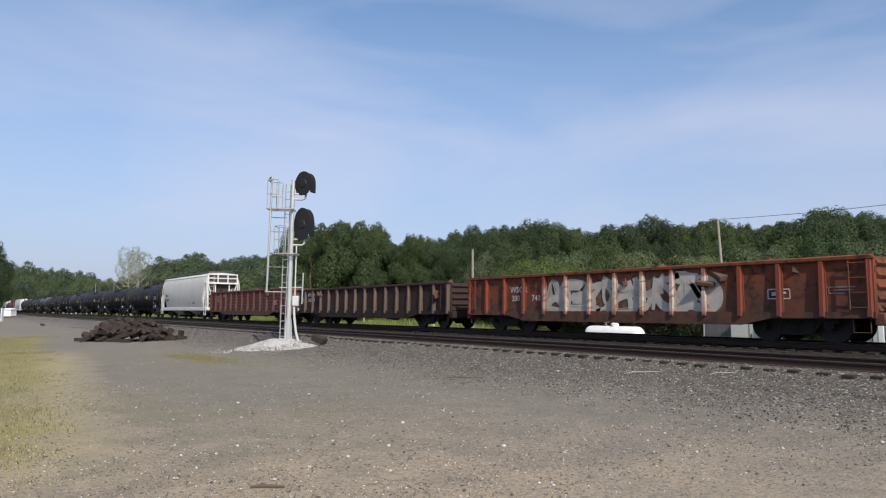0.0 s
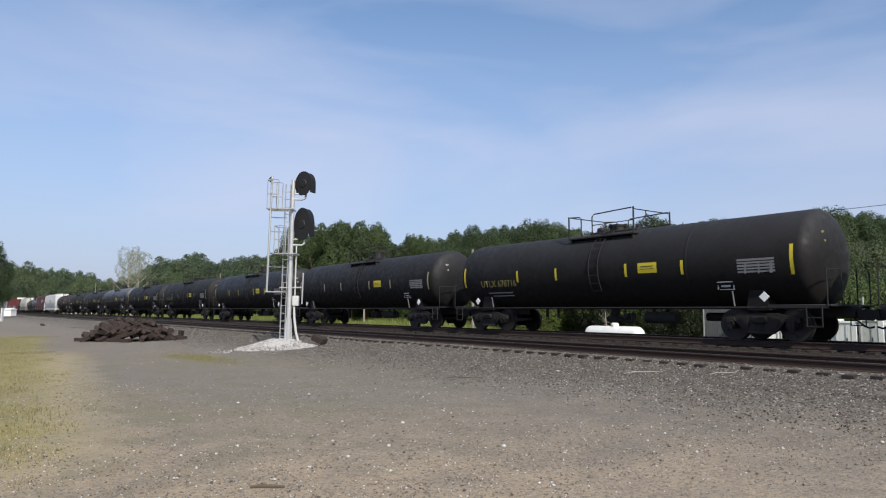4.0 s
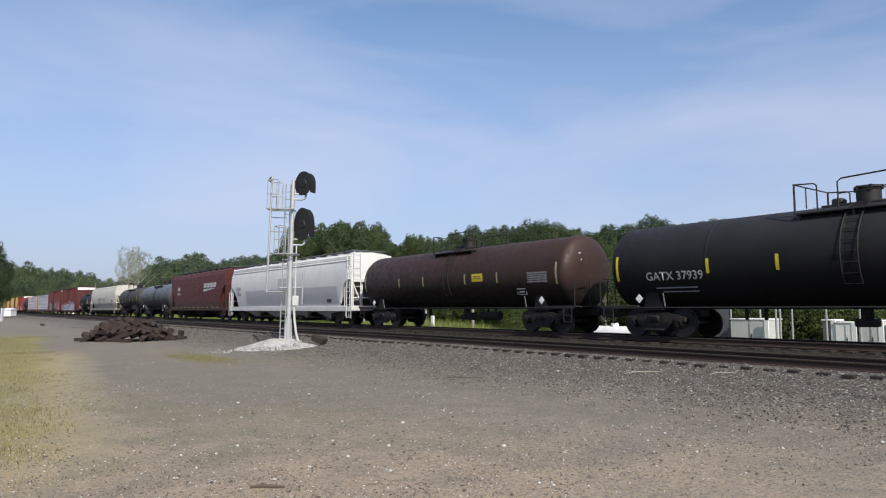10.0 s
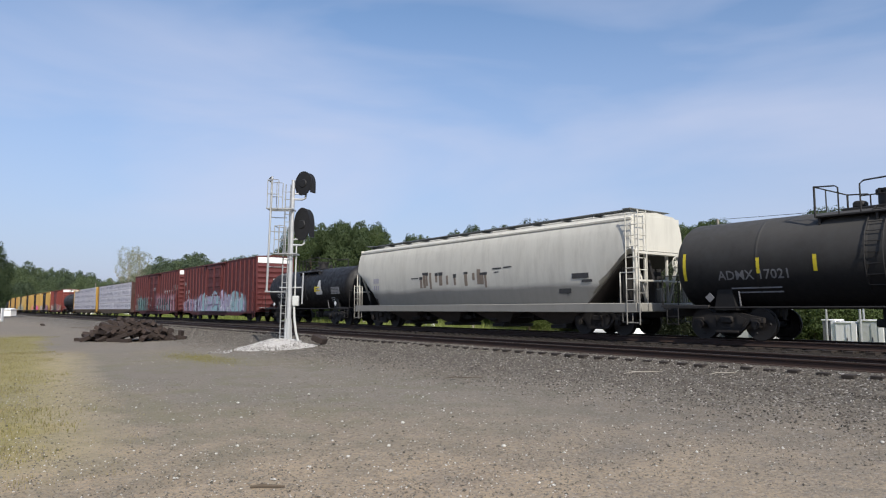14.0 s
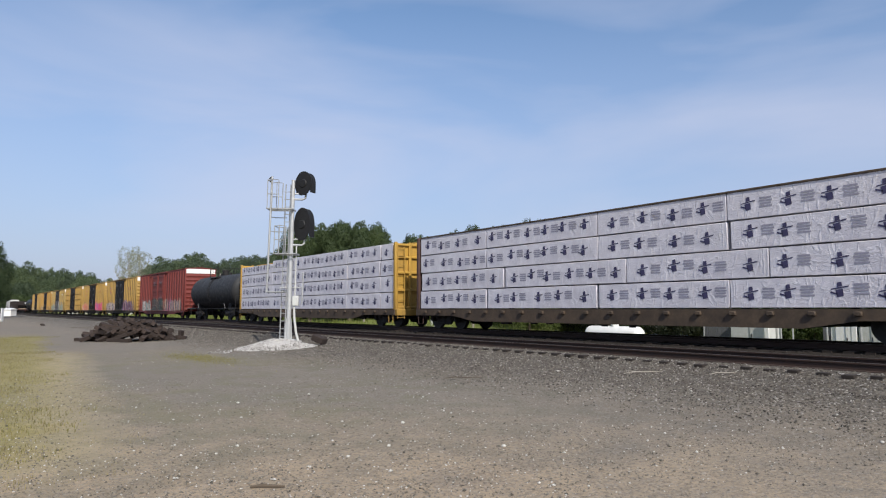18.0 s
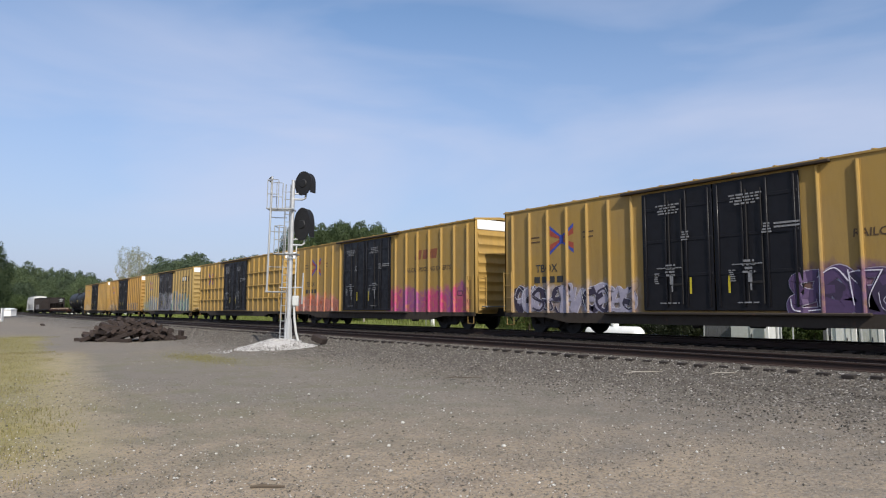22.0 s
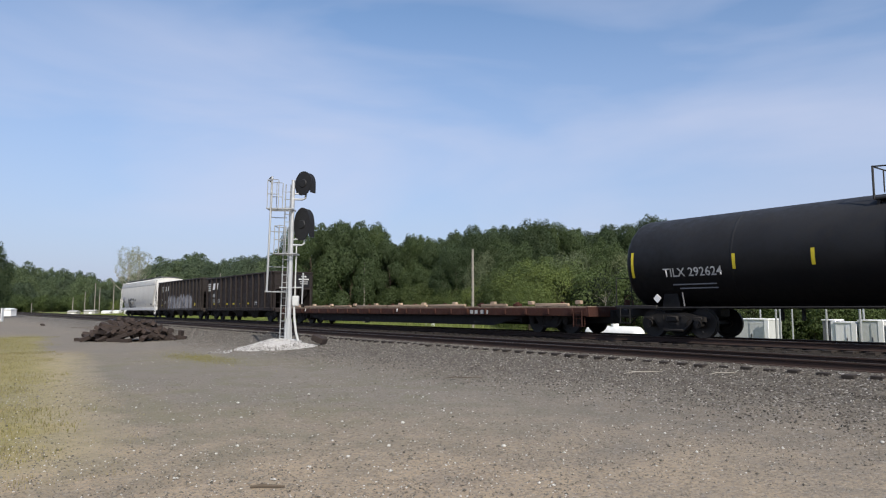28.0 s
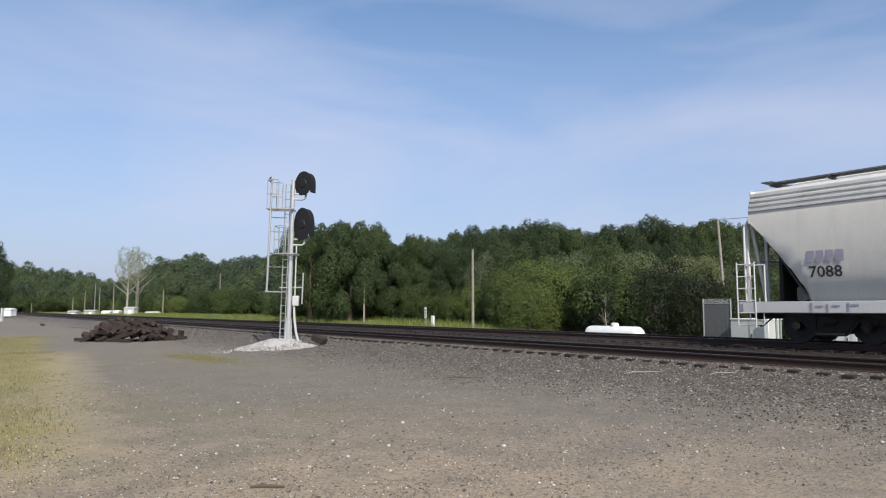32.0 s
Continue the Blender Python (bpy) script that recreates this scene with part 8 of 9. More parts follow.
def stones(name, label, places, material, group=""):
    """Many broken stones joined into one mesh; places: rows of x, y, z, size."""
    rng = np.random.default_rng(len(places))
    p = np.asarray(places, dtype=float)
    n = len(p)
    base = np.array([(1, 0, 0), (-1, 0, 0), (0, 1, 0), (0, -1, 0), (0, 0, 1), (0, 0, -1)], dtype=float)
    pts = base[None] * rng.uniform(0.55, 1.25, (n, 6, 1)) + rng.uniform(-0.25, 0.25, (n, 6, 3))
    ang = rng.uniform(0, 2 * np.pi, n)
    c, s = np.cos(ang), np.sin(ang)
    x = pts[..., 0] * c[:, None] - pts[..., 1] * s[:, None]
    y = pts[..., 0] * s[:, None] + pts[..., 1] * c[:, None]
    pts = np.stack([x, y, pts[..., 2] * 0.72], axis=2) * p[:, None, 3:4] + p[:, None, :3]
    tri = np.array([(0, 2, 4), (2, 1, 4), (1, 3, 4), (3, 0, 4), (2, 0, 5), (1, 2, 5), (3, 1, 5), (0, 3, 5)])
    faces = (tri[None] + 6 * np.arange(n)[:, None, None]).reshape(-1, 3)
    me = bpy.data.meshes.new(name)
    me.vertices.add(6 * n)
    me.vertices.foreach_set("co", pts.ravel())
    me.loops.add(faces.size)
    me.loops.foreach_set("vertex_index", faces.ravel())
    me.polygons.add(len(faces))
    me.polygons.foreach_set("loop_start", np.arange(0, faces.size, 3))
    me.update()
    me.validate()
    ob = part(name, me, material)
    tagged(ob, label, "stones", group, "stuff")
    return ob


def scatter_stones():
    rng = random.Random(8)
    ball, peb, dark = [], [], []
    while len(ball) < 80000:
        x = 8 - 75 * rng.random() ** 1.5
        y = rng.triangular(8.3, 14.03, 13.6)
        r = rng.uniform(0.009, 0.026)
        ball.append((x, y, ground_z(x, y) + r * 0.25, r))
    while len(peb) < 34000:
        far = 3.6 + 24 * rng.random() ** 1.8
        p = spot(rng.uniform(-0.72, 0.72), far)
        if p[1] > 10.5 or p[1] < 0.3:
            continue
        stony = 0.3 if -16.5 < p[0] < -7.0 and 1.8 < p[1] < 6.0 else -0.6 if p[0] < -17 and 3.4 < p[1] < 6.4 else 0.0
        if noise.noise((p[0] * 0.28, p[1] * 0.28, 7.0)) + stony + rng.uniform(-0.35, 0.35) < -0.08:
            continue
        r = rng.uniform(0.005, 0.013) if rng.random() < 0.95 else rng.uniform(0.013, 0.024)
        peb.append((p[0], p[1], ground_z(*p) + r * 0.3, r))
    while len(dark) < 16000:
        x = 8 - 80 * rng.random() ** 1.4
        y = rng.uniform(14.1, 22.2)
        r = rng.uniform(0.018, 0.04)
        dark.append((x, y, ground_z(x, y) + r * 0.2, r))
    stones("ballast_stones", "grey crushed ballast stones on the track shoulder", ball, M_STONE)
    stones("gravel_stones", "small loose gravel stones on the dirt", peb, M_PEBBLE)
    stones("oily_stones", "dark oily ballast stones between the rails", dark, M_DARKSTONE)
    # white limestone round the signal's foot
    b = Build()
    n = 28
    cx, cy = -25.25, 10.6
    mound = thing("stone_mound", "low mound of white crushed limestone at the signal's foot", "mound", m=pose(cx, cy, 0))
    rr = []
    for k, (f, h) in enumerate(((1.0, -0.2), (0.85, 0.0), (0.62, 0.17), (0.36, 0.27), (0.05, 0.3))):
        ring = []
        for i in range(n):
            a = 2 * math.pi * i / n
            w = 1 + 0.16 * noise.noise((math.cos(a) * 1.5, math.sin(a) * 1.5, k * 0.6))
            x, y = 1.42 * f * w * math.cos(a), 1.5 * f * w * math.sin(a)
            q = RIGHT * x + FLAT_AIM * y
            ring.append((q.x, q.y, ground_z(cx + q.x, cy + q.y) + h + 0.02 * noise.noise((x * 3, y * 3, 2))))
        rr.append(ring)
    b.rings(rr)
    part("mound_core", b, M_WHITESTONE, mound)
    wst = []
    for i in range(3400):
        a, f = rng.uniform(0, 2 * math.pi), rng.random() ** 0.6 * 1.12
        q = RIGHT * (1.42 * f * math.cos(a)) + FLAT_AIM * (1.5 * f * math.sin(a))
        h = 0.3 - 0.38 * max(0, f - 0.2) ** 1.1
        wst.append((cx + q.x, cy + q.y, ground_z(cx + q.x, cy + q.y) + max(0.0, h), rng.uniform(0.025, 0.06)))
    for i in range(50):
        q = RIGHT * (-1.2 - rng.random() ** 1.8 * 0.9) + FLAT_AIM * rng.uniform(-2.6, -0.6)
        wst.append((cx + q.x, cy + q.y, ground_z(cx + q.x, cy + q.y) + 0.01, rng.uniform(0.02, 0.05)))
    stones("white_stones", "white crushed limestone round the signal's foot", wst, M_WHITESTONE)
    # single bright stones on the gravel
    for bearing, far, r in ((0.172, 15.7, 0.06), (-0.305, 11.6, 0.045), (-0.06, 9.6, 0.05), (-0.08, 8.0, 0.04), (0.09, 7.9, 0.05), (0.012, 10.3, 0.03), (-0.14, 7.4, 0.035), (0.585, 9.6, 0.03), (0.65, 7.9, 0.035), (0.1, 14.6, 0.04), (-0.4, 9.9, 0.03), (-0.2, 12.7, 0.04), (0.37, 12.2, 0.035), (0.09, 13.2, 0.03)):
        x, y = spot(bearing, far)
        b = bmesh.new()
        bmesh.ops.create_icosphere(b, subdivisions=2, radius=r * 0.6)
        for q in b.verts:
            q.co *= 1 + 0.35 * noise.noise(q.co * 14 + Vector((x, y, 0)))
            q.co.z *= 0.7
        me = bpy.data.meshes.new("white_stone")
        b.to_mesh(me)
        b.free()
        ob = part("white_stone", me, M_PALESTONE, m=pose(x, y, ground_z(x, y) + r * 0.4, 0, 0, 40 * bearing))
        tagged(ob, "single pale limestone lump on the gravel", "stone", "single pale stones")


def spot(bearing, far):
    """A place on the ground: bearing as the tangent to the right of the view's middle line, far in metres along that line."""
    p = FLAT_AIM * far + RIGHT * (bearing * far)
    return p.x, p.y


scatter_stones()


# ---- heap of old ties ----
def tie_heap():
    rng = random.Random(12)
    cx, cy = -36.9, 7.55
    shapes = []
    for i in range(5):
        L = rng.uniform(0.7, 1.7)
        b = Build()
        rr = []
        for k in range(5):
            x = -L / 2 + L * k / 4
            w, h = 0.115 + rng.uniform(-0.015, 0.015), 0.09 + rng.uniform(-0.012, 0.012)
            rr.append([(x, -w, -h), (x, w + rng.uniform(-0.02, 0.02), -h), (x, w, h + rng.uniform(-0.02, 0.01)), (x, -w, h)])
        b.rings(rr)
        shapes.append(b.mesh("old_tie", angle=30))
    for i in range(130):
        a = rng.uniform(0, 2 * math.pi)
        f = rng.random() ** 0.55
        u, d = 1.85 * f * math.cos(a), 1.2 * f * math.sin(a)
        high = max(0.0, 1.0 - (u / 2.1) ** 2 - (d / 1.5) ** 2) * 0.92
        p = RIGHT * u + FLAT_AIM * d
        x, y = cx + p.x, cy + p.y
        z = ground_z(x, y) + 0.1 + high * (rng.random() ** 0.35) * 0.98
        tie = part("old_tie", shapes[rng.randrange(5)], M_OLDTIE, m=pose(x, y, z, rng.uniform(-40, 40), rng.uniform(-26, 26), rng.uniform(0, 360)))
        tagged(tie, "worn dark wooden railway tie in a heap", "railway tie", "heap of old ties")
    for u, d, rz, ry in ((1.85, -0.35, 40, 0), (2.2, 0.0, 20, -3), (2.55, 0.1, 36, -84), (2.4, -0.2, 60, 0), (-2.1, -0.2, 80, 0), (0.2, -1.3, 35, 0)):
        p = RIGHT * u + FLAT_AIM * d
        tie = part("old_tie", shapes[1], M_OLDTIE, m=pose(cx + p.x, cy + p.y, ground_z(cx + p.x, cy + p.y) + (0.1 if ry > -50 else -0.1), 0, ry, rz))
        tagged(tie, "worn dark wooden railway tie in a heap", "railway tie", "heap of old ties")


tie_heap()


# ---- small things on the gravel ----
def litter():
    x, y = spot(-0.259, 6.17)
    b = Build().tube([(-0.15, 0, 0), (-0.04, 0.012, 0.008), (0.06, -0.004, 0.006), (0.16, 0.008, 0.0)], [0.014, 0.019, 0.018, 0.011], 6)
    ob = part("stick", b, M_BARK, m=pose(x, y, ground_z(x, y) + 0.014, 0, 0, 55))
    tagged(ob, "short brown stick on the dirt", "stick")
    for bearing, far, L, turn, mat, lab in ((0.03, 14.9, 0.9, 48, M_BARK, "thin dark fallen branch on the gravel"), (0.3, 14.7, 1.0, 68, M_PALEBARK, "thin pale fallen branch on the ballast"), (0.42, 13.9, 0.6, 58, M_PALEBARK, "thin pale fallen branch on the ballast")):
        x, y = spot(bearing, far)
        b = Build().tube([(-L / 2, 0, 0), (-L * 0.2, 0.05, 0.03), (L * 0.1, -0.02, 0.03), (L / 2, 0.06, 0.02)], [0.006, 0.012, 0.011, 0.004], 5)
        b.tube([(-L * 0.2, 0.05, 0.03), (-L * 0.35, 0.16, 0.05)], [0.007, 0.003], 4)
        ob = part("branch", b, mat, m=pose(x, y, ground_z(x, y) + 0.03, 0, 0, turn))
        tagged(ob, lab, "branch")
    for bearing, far, s, lab in ((-0.186, 27.0, 0.42, "dark weathered timber block beside the white stones"), (-0.602, 66.0, 0.3, "small dark block on the gravel"), (-0.405, 33.5, 0.22, "small dark timber offcut near the heap")):
        x, y = spot(bearing, far)
        b = Build().box((0, 0, s * 0.3), (s * 1.3, s, s * 0.6), 0.03, Matrix.Rotation(0.2, 3, "Y"))
        ob = part("timber_block", b, M_OLDTIE, m=pose(x, y, ground_z(x, y) + (0.12 if far == 27.0 else 0.0), 0, 8, 30))
        tagged(ob, lab, "timber")
    # stakes between the tracks
    for bearing, far in ((0.297, 20.2), (0.317, 20.0), (0.405, 19.0), (0.53, 17.7)):
        x, y = spot(bearing, far)
        ob = part("stake", Build().box((0, 0, 0.07), (0.06, 0.06, 0.18), 0.008), M_POLE, m=pose(x, 17.3, ground_z(x, 17.3) - 0.02))
        tagged(ob, "short pale wooden stake between the tracks", "stake", "stakes between the tracks")


litter()


# ---- grass ----
def blades(name, label, places, material):
    rng = np.random.default_rng(5)
    p = np.asarray(places, dtype=float)
    n = len(p)
    a = rng.uniform(0, 2 * np.pi, n)
    d = np.stack([np.cos(a), np.sin(a), np.zeros(n)], 1)
    lean = np.stack([np.cos(a + 1.3), np.sin(a + 1.3), np.zeros(n)], 1) * rng.uniform(0.1, 0.6, (n, 1))
    h = p[:, 3:4]
    w = h * 0.035 + 0.003
    base = p[:, :3]
    up = np.array([[0, 0, 1.0]])
    v = np.stack([base - d * w, base + d * w, base + d * w * 0.7 + (up + lean * 0.4) * h * 0.55, base - d * w * 0.7 + (up + lean * 0.4) * h * 0.55, base + (up * 0.95 + lean) * h], axis=1)
    me = bpy.data.meshes.new(name)
    me.vertices.add(5 * n)
    me.vertices.foreach_set("co", v.ravel())
    f = (np.arange(n)[:, None] * 5)
    quads, tris = f + np.array([[0, 1, 2, 3]]), f + np.array([[3, 2, 4]])
    loops = np.concatenate([quads.ravel(), tris.ravel()])
    me.loops.add(len(loops))
    me.loops.foreach_set("vertex_index", loops)
    me.polygons.add(2 * n)
    me.polygons.foreach_set("loop_start", np.concatenate([np.arange(0, 4 * n, 4), 4 * n + np.arange(0, 3 * n, 3)]))
    me.update()
    me.validate()
    ob = part(name, me, material)
    tagged(ob, label, "grass", "", "stuff")


def make_grass():
    rng = random.Random(31)
    dry, green, far_green = [], [], []
    while len(dry) < 21000:
        x = -7.2 - 23 * rng.random() ** 1.2
        y = rng.uniform(-3.0, 4.2)
        edge = 0.55 - 0.13 * x + 0.8 * noise.noise((x * 0.25, y * 0.2, 1.0))
        if y > edge or noise.noise((x * 0.8, y * 0.8, 5.0)) < rng.uniform(-0.5, 0.3):
            continue
        h = rng.uniform(0.012, 0.035) if edge - y < 1.0 else rng.uniform(0.02, 0.06)
        dry.append((x, y, ground_z(x, y) - 0.01, h))
    while len(green) < 26000:
        if rng.random() < 0.16:
            x, y = rng.gauss(-22.4, 1.7), rng.gauss(6.75, 0.4)
            if rng.random() > 0.3:
                continue
            green.append((x, y, ground_z(x, y) - 0.01, rng.uniform(0.02, 0.07)))
        else:
            x = -8 - 39 * rng.random() ** 1.2
            inside = 4.5 * rng.random() ** 1.2
            y = 0.55 - 0.098 * x - inside + 1.1 * noise.noise((x * 0.3, 3.0, 1.0))
            if noise.noise((x * 0.7, y * 0.7, 2.0)) + min(0.0, inside - 1.2) * 0.5 < rng.uniform(-0.6, 0.35):
                continue
            green.append((x, y, ground_z(x, y) - 0.01, rng.uniform(0.02, 0.075)))
    while len(far_green) < 42000:
        x, y = 6 - 190 * rng.random() ** 1.1, rng.uniform(25.2, 40)
        tall = 0.5 + 0.5 * noise.noise((x * 0.3, y * 0.3, 9.0))
        far_green.append((x, y, ground_z(x, y) - 0.02, rng.uniform(0.15, 0.35 + 0.5 * tall)))
    blades("dry_grass", "dry yellow grass on the near verge", dry, M_DRYGRASS)
    blades("green_grass", "short green grass on the near verge", green, M_GRASS)
    blades("far_grass", "rough green grass beyond the tracks", far_green, M_FARGRASS)


make_grass()


# ---- beyond the tracks ----
def background():
    # white gas tank on cradles
    t = thing("gas_tank", "white horizontal gas storage tank with a dome beyond the tracks", "gas tank", m=pose(-26.75, 33.2, 0))
    L, r, zc = 1.75, 0.5, -0.5
    rings_ = []
    for k in range(7):
        u = k / 6 * math.pi / 2
        rings_.append([(-L - 0.4 * math.cos(u), r * max(0.03, math.sin(u)) * math.cos(a), zc + r * max(0.03, math.sin(u)) * math.sin(a)) for a in (2 * math.pi * i / 24 for i in range(24))])
    rings_ += [[(-x, y, z) for x, y, z in ring] for ring in reversed(rings_)]
    part("shell", Build().rings(rings_), M_WHITE, t)
    part("dome_cover", Build().cyl((0.1, 0, zc + r - 0.05), (0.1, 0, zc + r + 0.14), 0.24, n=16).cyl((0.1, 0, zc + r + 0.14), (0.1, 0, zc + r + 0.2), 0.24, 0.14, n=16), M_WHITE, t)
    for sx in (-1.4, 1.4):
        part("cradle", Build().box((sx, 0, -0.98), (0.2, 0.9, 0.36), 0.02), M_CONCRETE, t)
    # cabinets and sheds
    for x, w, d, h, col, lab in ((-17.75, 1.95, 1.4, 1.6, M_GREYBOX, "pale grey metal equipment cabinet with a white corner post"), (-14.05, 0.55, 0.9, 1.6, M_FENCE, "narrow dark grey equipment cabinet"), (-13.3, 0.86, 1.1, 1.5, M_WHITE, "white equipment cabinet on a dark base"), (-12.25, 0.95, 1.2, 1.6, M_GREYBOX, "pale grey equipment cabinet with a framed door"), (-10.9, 1.2, 1.2, 1.55, M_WHITE, "plain white metal equipment cabinet")):
        c = thing("equipment_cabinet", lab, "cabinet", "cabinets beyond the tracks", pose(x, 33.3, -1.1))
        part("body", Build().box((0, 0, h / 2 + 0.06), (w, d, h - 0.1), 0.02), col, c)
        part("roof", Build().box((0, 0, h + 0.03), (w + 0.08, d + 0.08, 0.07), 0.02), M_WHITE, c)
        part("door", Build().box((w * 0.22, -d / 2 - 0.012, h / 2 + 0.05), (w * 0.4, 0.03, h - 0.3), 0.01), col, c)
        part("corner_post", Build().box((w / 2 - 0.06, -d / 2 - 0.02, h / 2 + 0.05), (0.22, 0.05, h - 0.05), 0.01), M_WHITE, c)
        part("plinth", Build().box((0, 0, 0.06), (w + 0.1, d + 0.1, 0.4), 0.02), M_CONCRETE, c)
        part("handle", Build().box((w * 0.08, -d / 2 - 0.04, h / 2), (0.04, 0.04, 0.2), 0.01), M_STEEL, c)
    fence = thing("chain_fence", "grey slatted chain-link fence with galvanised posts", "fence", m=pose(-20.8, 33.5, -1.1))
    for k in range(7):
        part("fence_post", Build().cyl((k * 1.6, 0, 0), (k * 1.6, 0, 2.7), 0.04, n=8), M_GALV, fence)
    part("top_rail", Build().cyl((0, 0, 2.45), (1.6, 0, 2.45), 0.025, n=6), M_GALV, fence)
    for k in range(14):
        part("slat", Build().box((0.1 + k * 0.107, 0, 1.25), (0.09, 0.02, 2.3)), M_FENCE, fence, smooth=False)
    b = Build()
    for k in range(24):
        x = k / 24 * 1.6
        b.tube([(x, 0, 2.45), (x + 0.12, 0, 2.7)], 0.008, 3)
        b.tube([(x + 0.12, 0, 2.45), (x, 0, 2.7)], 0.008, 3)
    ob = part("mesh_wire", b, M_GALV, fence)
    ob["kind"] = "stuff"
    for x in (-16.15, -15.95, -13.85, -12.45):
        p = part("post", Build().cyl((0, 0, 0), (0, 0, 2.2), 0.05, n=8), M_GALV, m=pose(x, 32.2, -1.1))
        tagged(p, "thin galvanised steel post beyond the tracks", "post", "steel posts")
    # small white marker and sign by the far side of the track
    p = part("marker_post", Build().box((0, 0, 0.75), (0.34, 0.14, 1.7), 0.03), M_WHITE, m=pose(-41.5, 30, -1.05))
    tagged(p, "white concrete marker post in the grass", "marker post")
    sg = thing("mile_sign", "small white sign with dark marks on a thin post", "sign", m=pose(-42.4, 30, -1.05))
    part("post", Build().cyl((0, 0, 0), (0, 0, 2.2), 0.035, n=6), M_GALV, sg)
    part("plate", Build().box((0, -0.045, 1.82), (0.26, 0.02, 0.85), 0.005), M_WHITE, sg)
    for k in range(3):
        part("mark", Build().box((0, -0.058, 1.58 + 0.22 * k), (0.12, 0.004, 0.1)), M_LETTER_K, sg, smooth=False)
    # poles
    for bearing, far, h, r, lab in ((0.427, 44, 7.1, 0.12, "leaning wooden utility pole beyond the tracks"), (0.045, 47, 5.3, 0.11, "bare wooden pole beyond the tracks"), (-0.119, 66, 5.6, 0.1, "bare wooden pole at the wood's edge"),
                                    (-0.337, 136, 8.4, 0.13, "bare wooden pole far up the line"), (-0.422, 150, 5.6, 0.14, "white pole far up the line"),
                                    (-0.497, 190, 8.0, 0.14, "bare wooden pole far up the line"), (-0.525, 200, 9.0, 0.14, "bare wooden pole far up the line"), (-0.518, 190, 7.2, 0.12, "bare wooden pole far up the line"), (-0.558, 190, 4.5, 0.14, "bare wooden pole far up the line"),
                                    (-0.54, 190, 6.0, 0.12, "bare wooden pole far up the line"), (-0.46, 175, 15.5, 0.2, "tall bare wooden pole far up the line"), (-0.62, 200, 3.0, 0.1, "thin pole far up the line")):
        x, y = spot(bearing, far)
        p = part("utility_pole", Build().cyl((0, 0, -0.3), (0.015 * h if bearing == 0.427 else 0.0, 0, h + 1.0), r, r * 0.7, n=10), M_POLE, m=pose(x, y, -1.0, 0, -3.5 if bearing == 0.427 else 0))
        tagged(p, lab, "pole", "poles along the line")
    xa, ya = spot(0.427, 44)
    for dz in (0.0,):
        pts = [(xa + (46 * k / 12) * 0.72, ya - (46 * k / 12) * 0.15, 7.05 - 1.0 * math.sin(math.pi * k / 12) + 0.9 * k / 12) for k in range(13)]
        w = part("overhead_wire", Build().tube(pts, 0.018, 4), M_WIRE)
        tagged(w, "thin overhead wire from the utility pole", "wire")
    # white boards and huts far up the line
    for bearing, far, w, h, lab in ((-0.6635, 88, 0.62, 1.68, "white trackside board on the gravel"), (-0.6705, 90, 0.3, 1.3, "white trackside board on the gravel")):
        x, y = spot(bearing, far)
        p = thing("trackside_board", lab, "board", m=pose(x, y, ground_z(x, y), 0, 0, 62))
        part("panel", Build().box((0, 0, h / 2 + 0.1), (0.1, w, h), 0.01), M_WHITE, p)
        part("foot", Build().box((0, 0, 0.05), (0.3, w, 0.12), 0.01), M_CONCRETE, p)
    for bearing, far, w, h, mat, lab in ((-0.556, 190, 2.6, 1.2, M_CONCRETE, "pale trackside hut far up the line"), (-0.53, 190, 3.2, 1.4, M_CONCRETE, "pale trackside hut far up the line"), (-0.505, 190, 2.6, 1.2, M_WHITE, "white parked trailer far up the line"),
                                         (-0.49, 190, 1.8, 1.3, M_WHITE, "white trackside hut far up the line"), (-0.47, 150, 2.3, 2.1, M_GREYBOX, "grey relay hut with a white door"), (-0.437, 160, 3.0, 1.0, M_WHITE, "white low vehicle far up the line"), (-0.652, 150, 1.7, 1.8, M_WHITE, "white cabinet with an arched top far up the line")):
        x, y = spot(bearing, far)
        p = thing("trackside_hut", lab, "hut", "huts up the line", pose(x, y, -0.9, 0, 0, 52))
        part("body", Build().box((0, 0, h / 2 + 0.1), (w, 2.0, h), 0.04), mat, p)
        part("roof", Build().prism([(-1.15, h + 0.1), (0, h + 0.45), (1.15, h + 0.1), (1.15, h + 0.02), (-1.15, h + 0.02)], -w / 2 - 0.1, w / 2 + 0.1), mat, p)
        part("door", Build().box((0.1 * w, -1.02, h * 0.45), (0.8, 0.06, h * 0.8), 0.02), M_WHITE, p)


M_FENCE = simple("grey_fence_slat", (0.12, 0.12, 0.125), 0.7, 0.0, 0.2, 6.0, 0.1)
background()


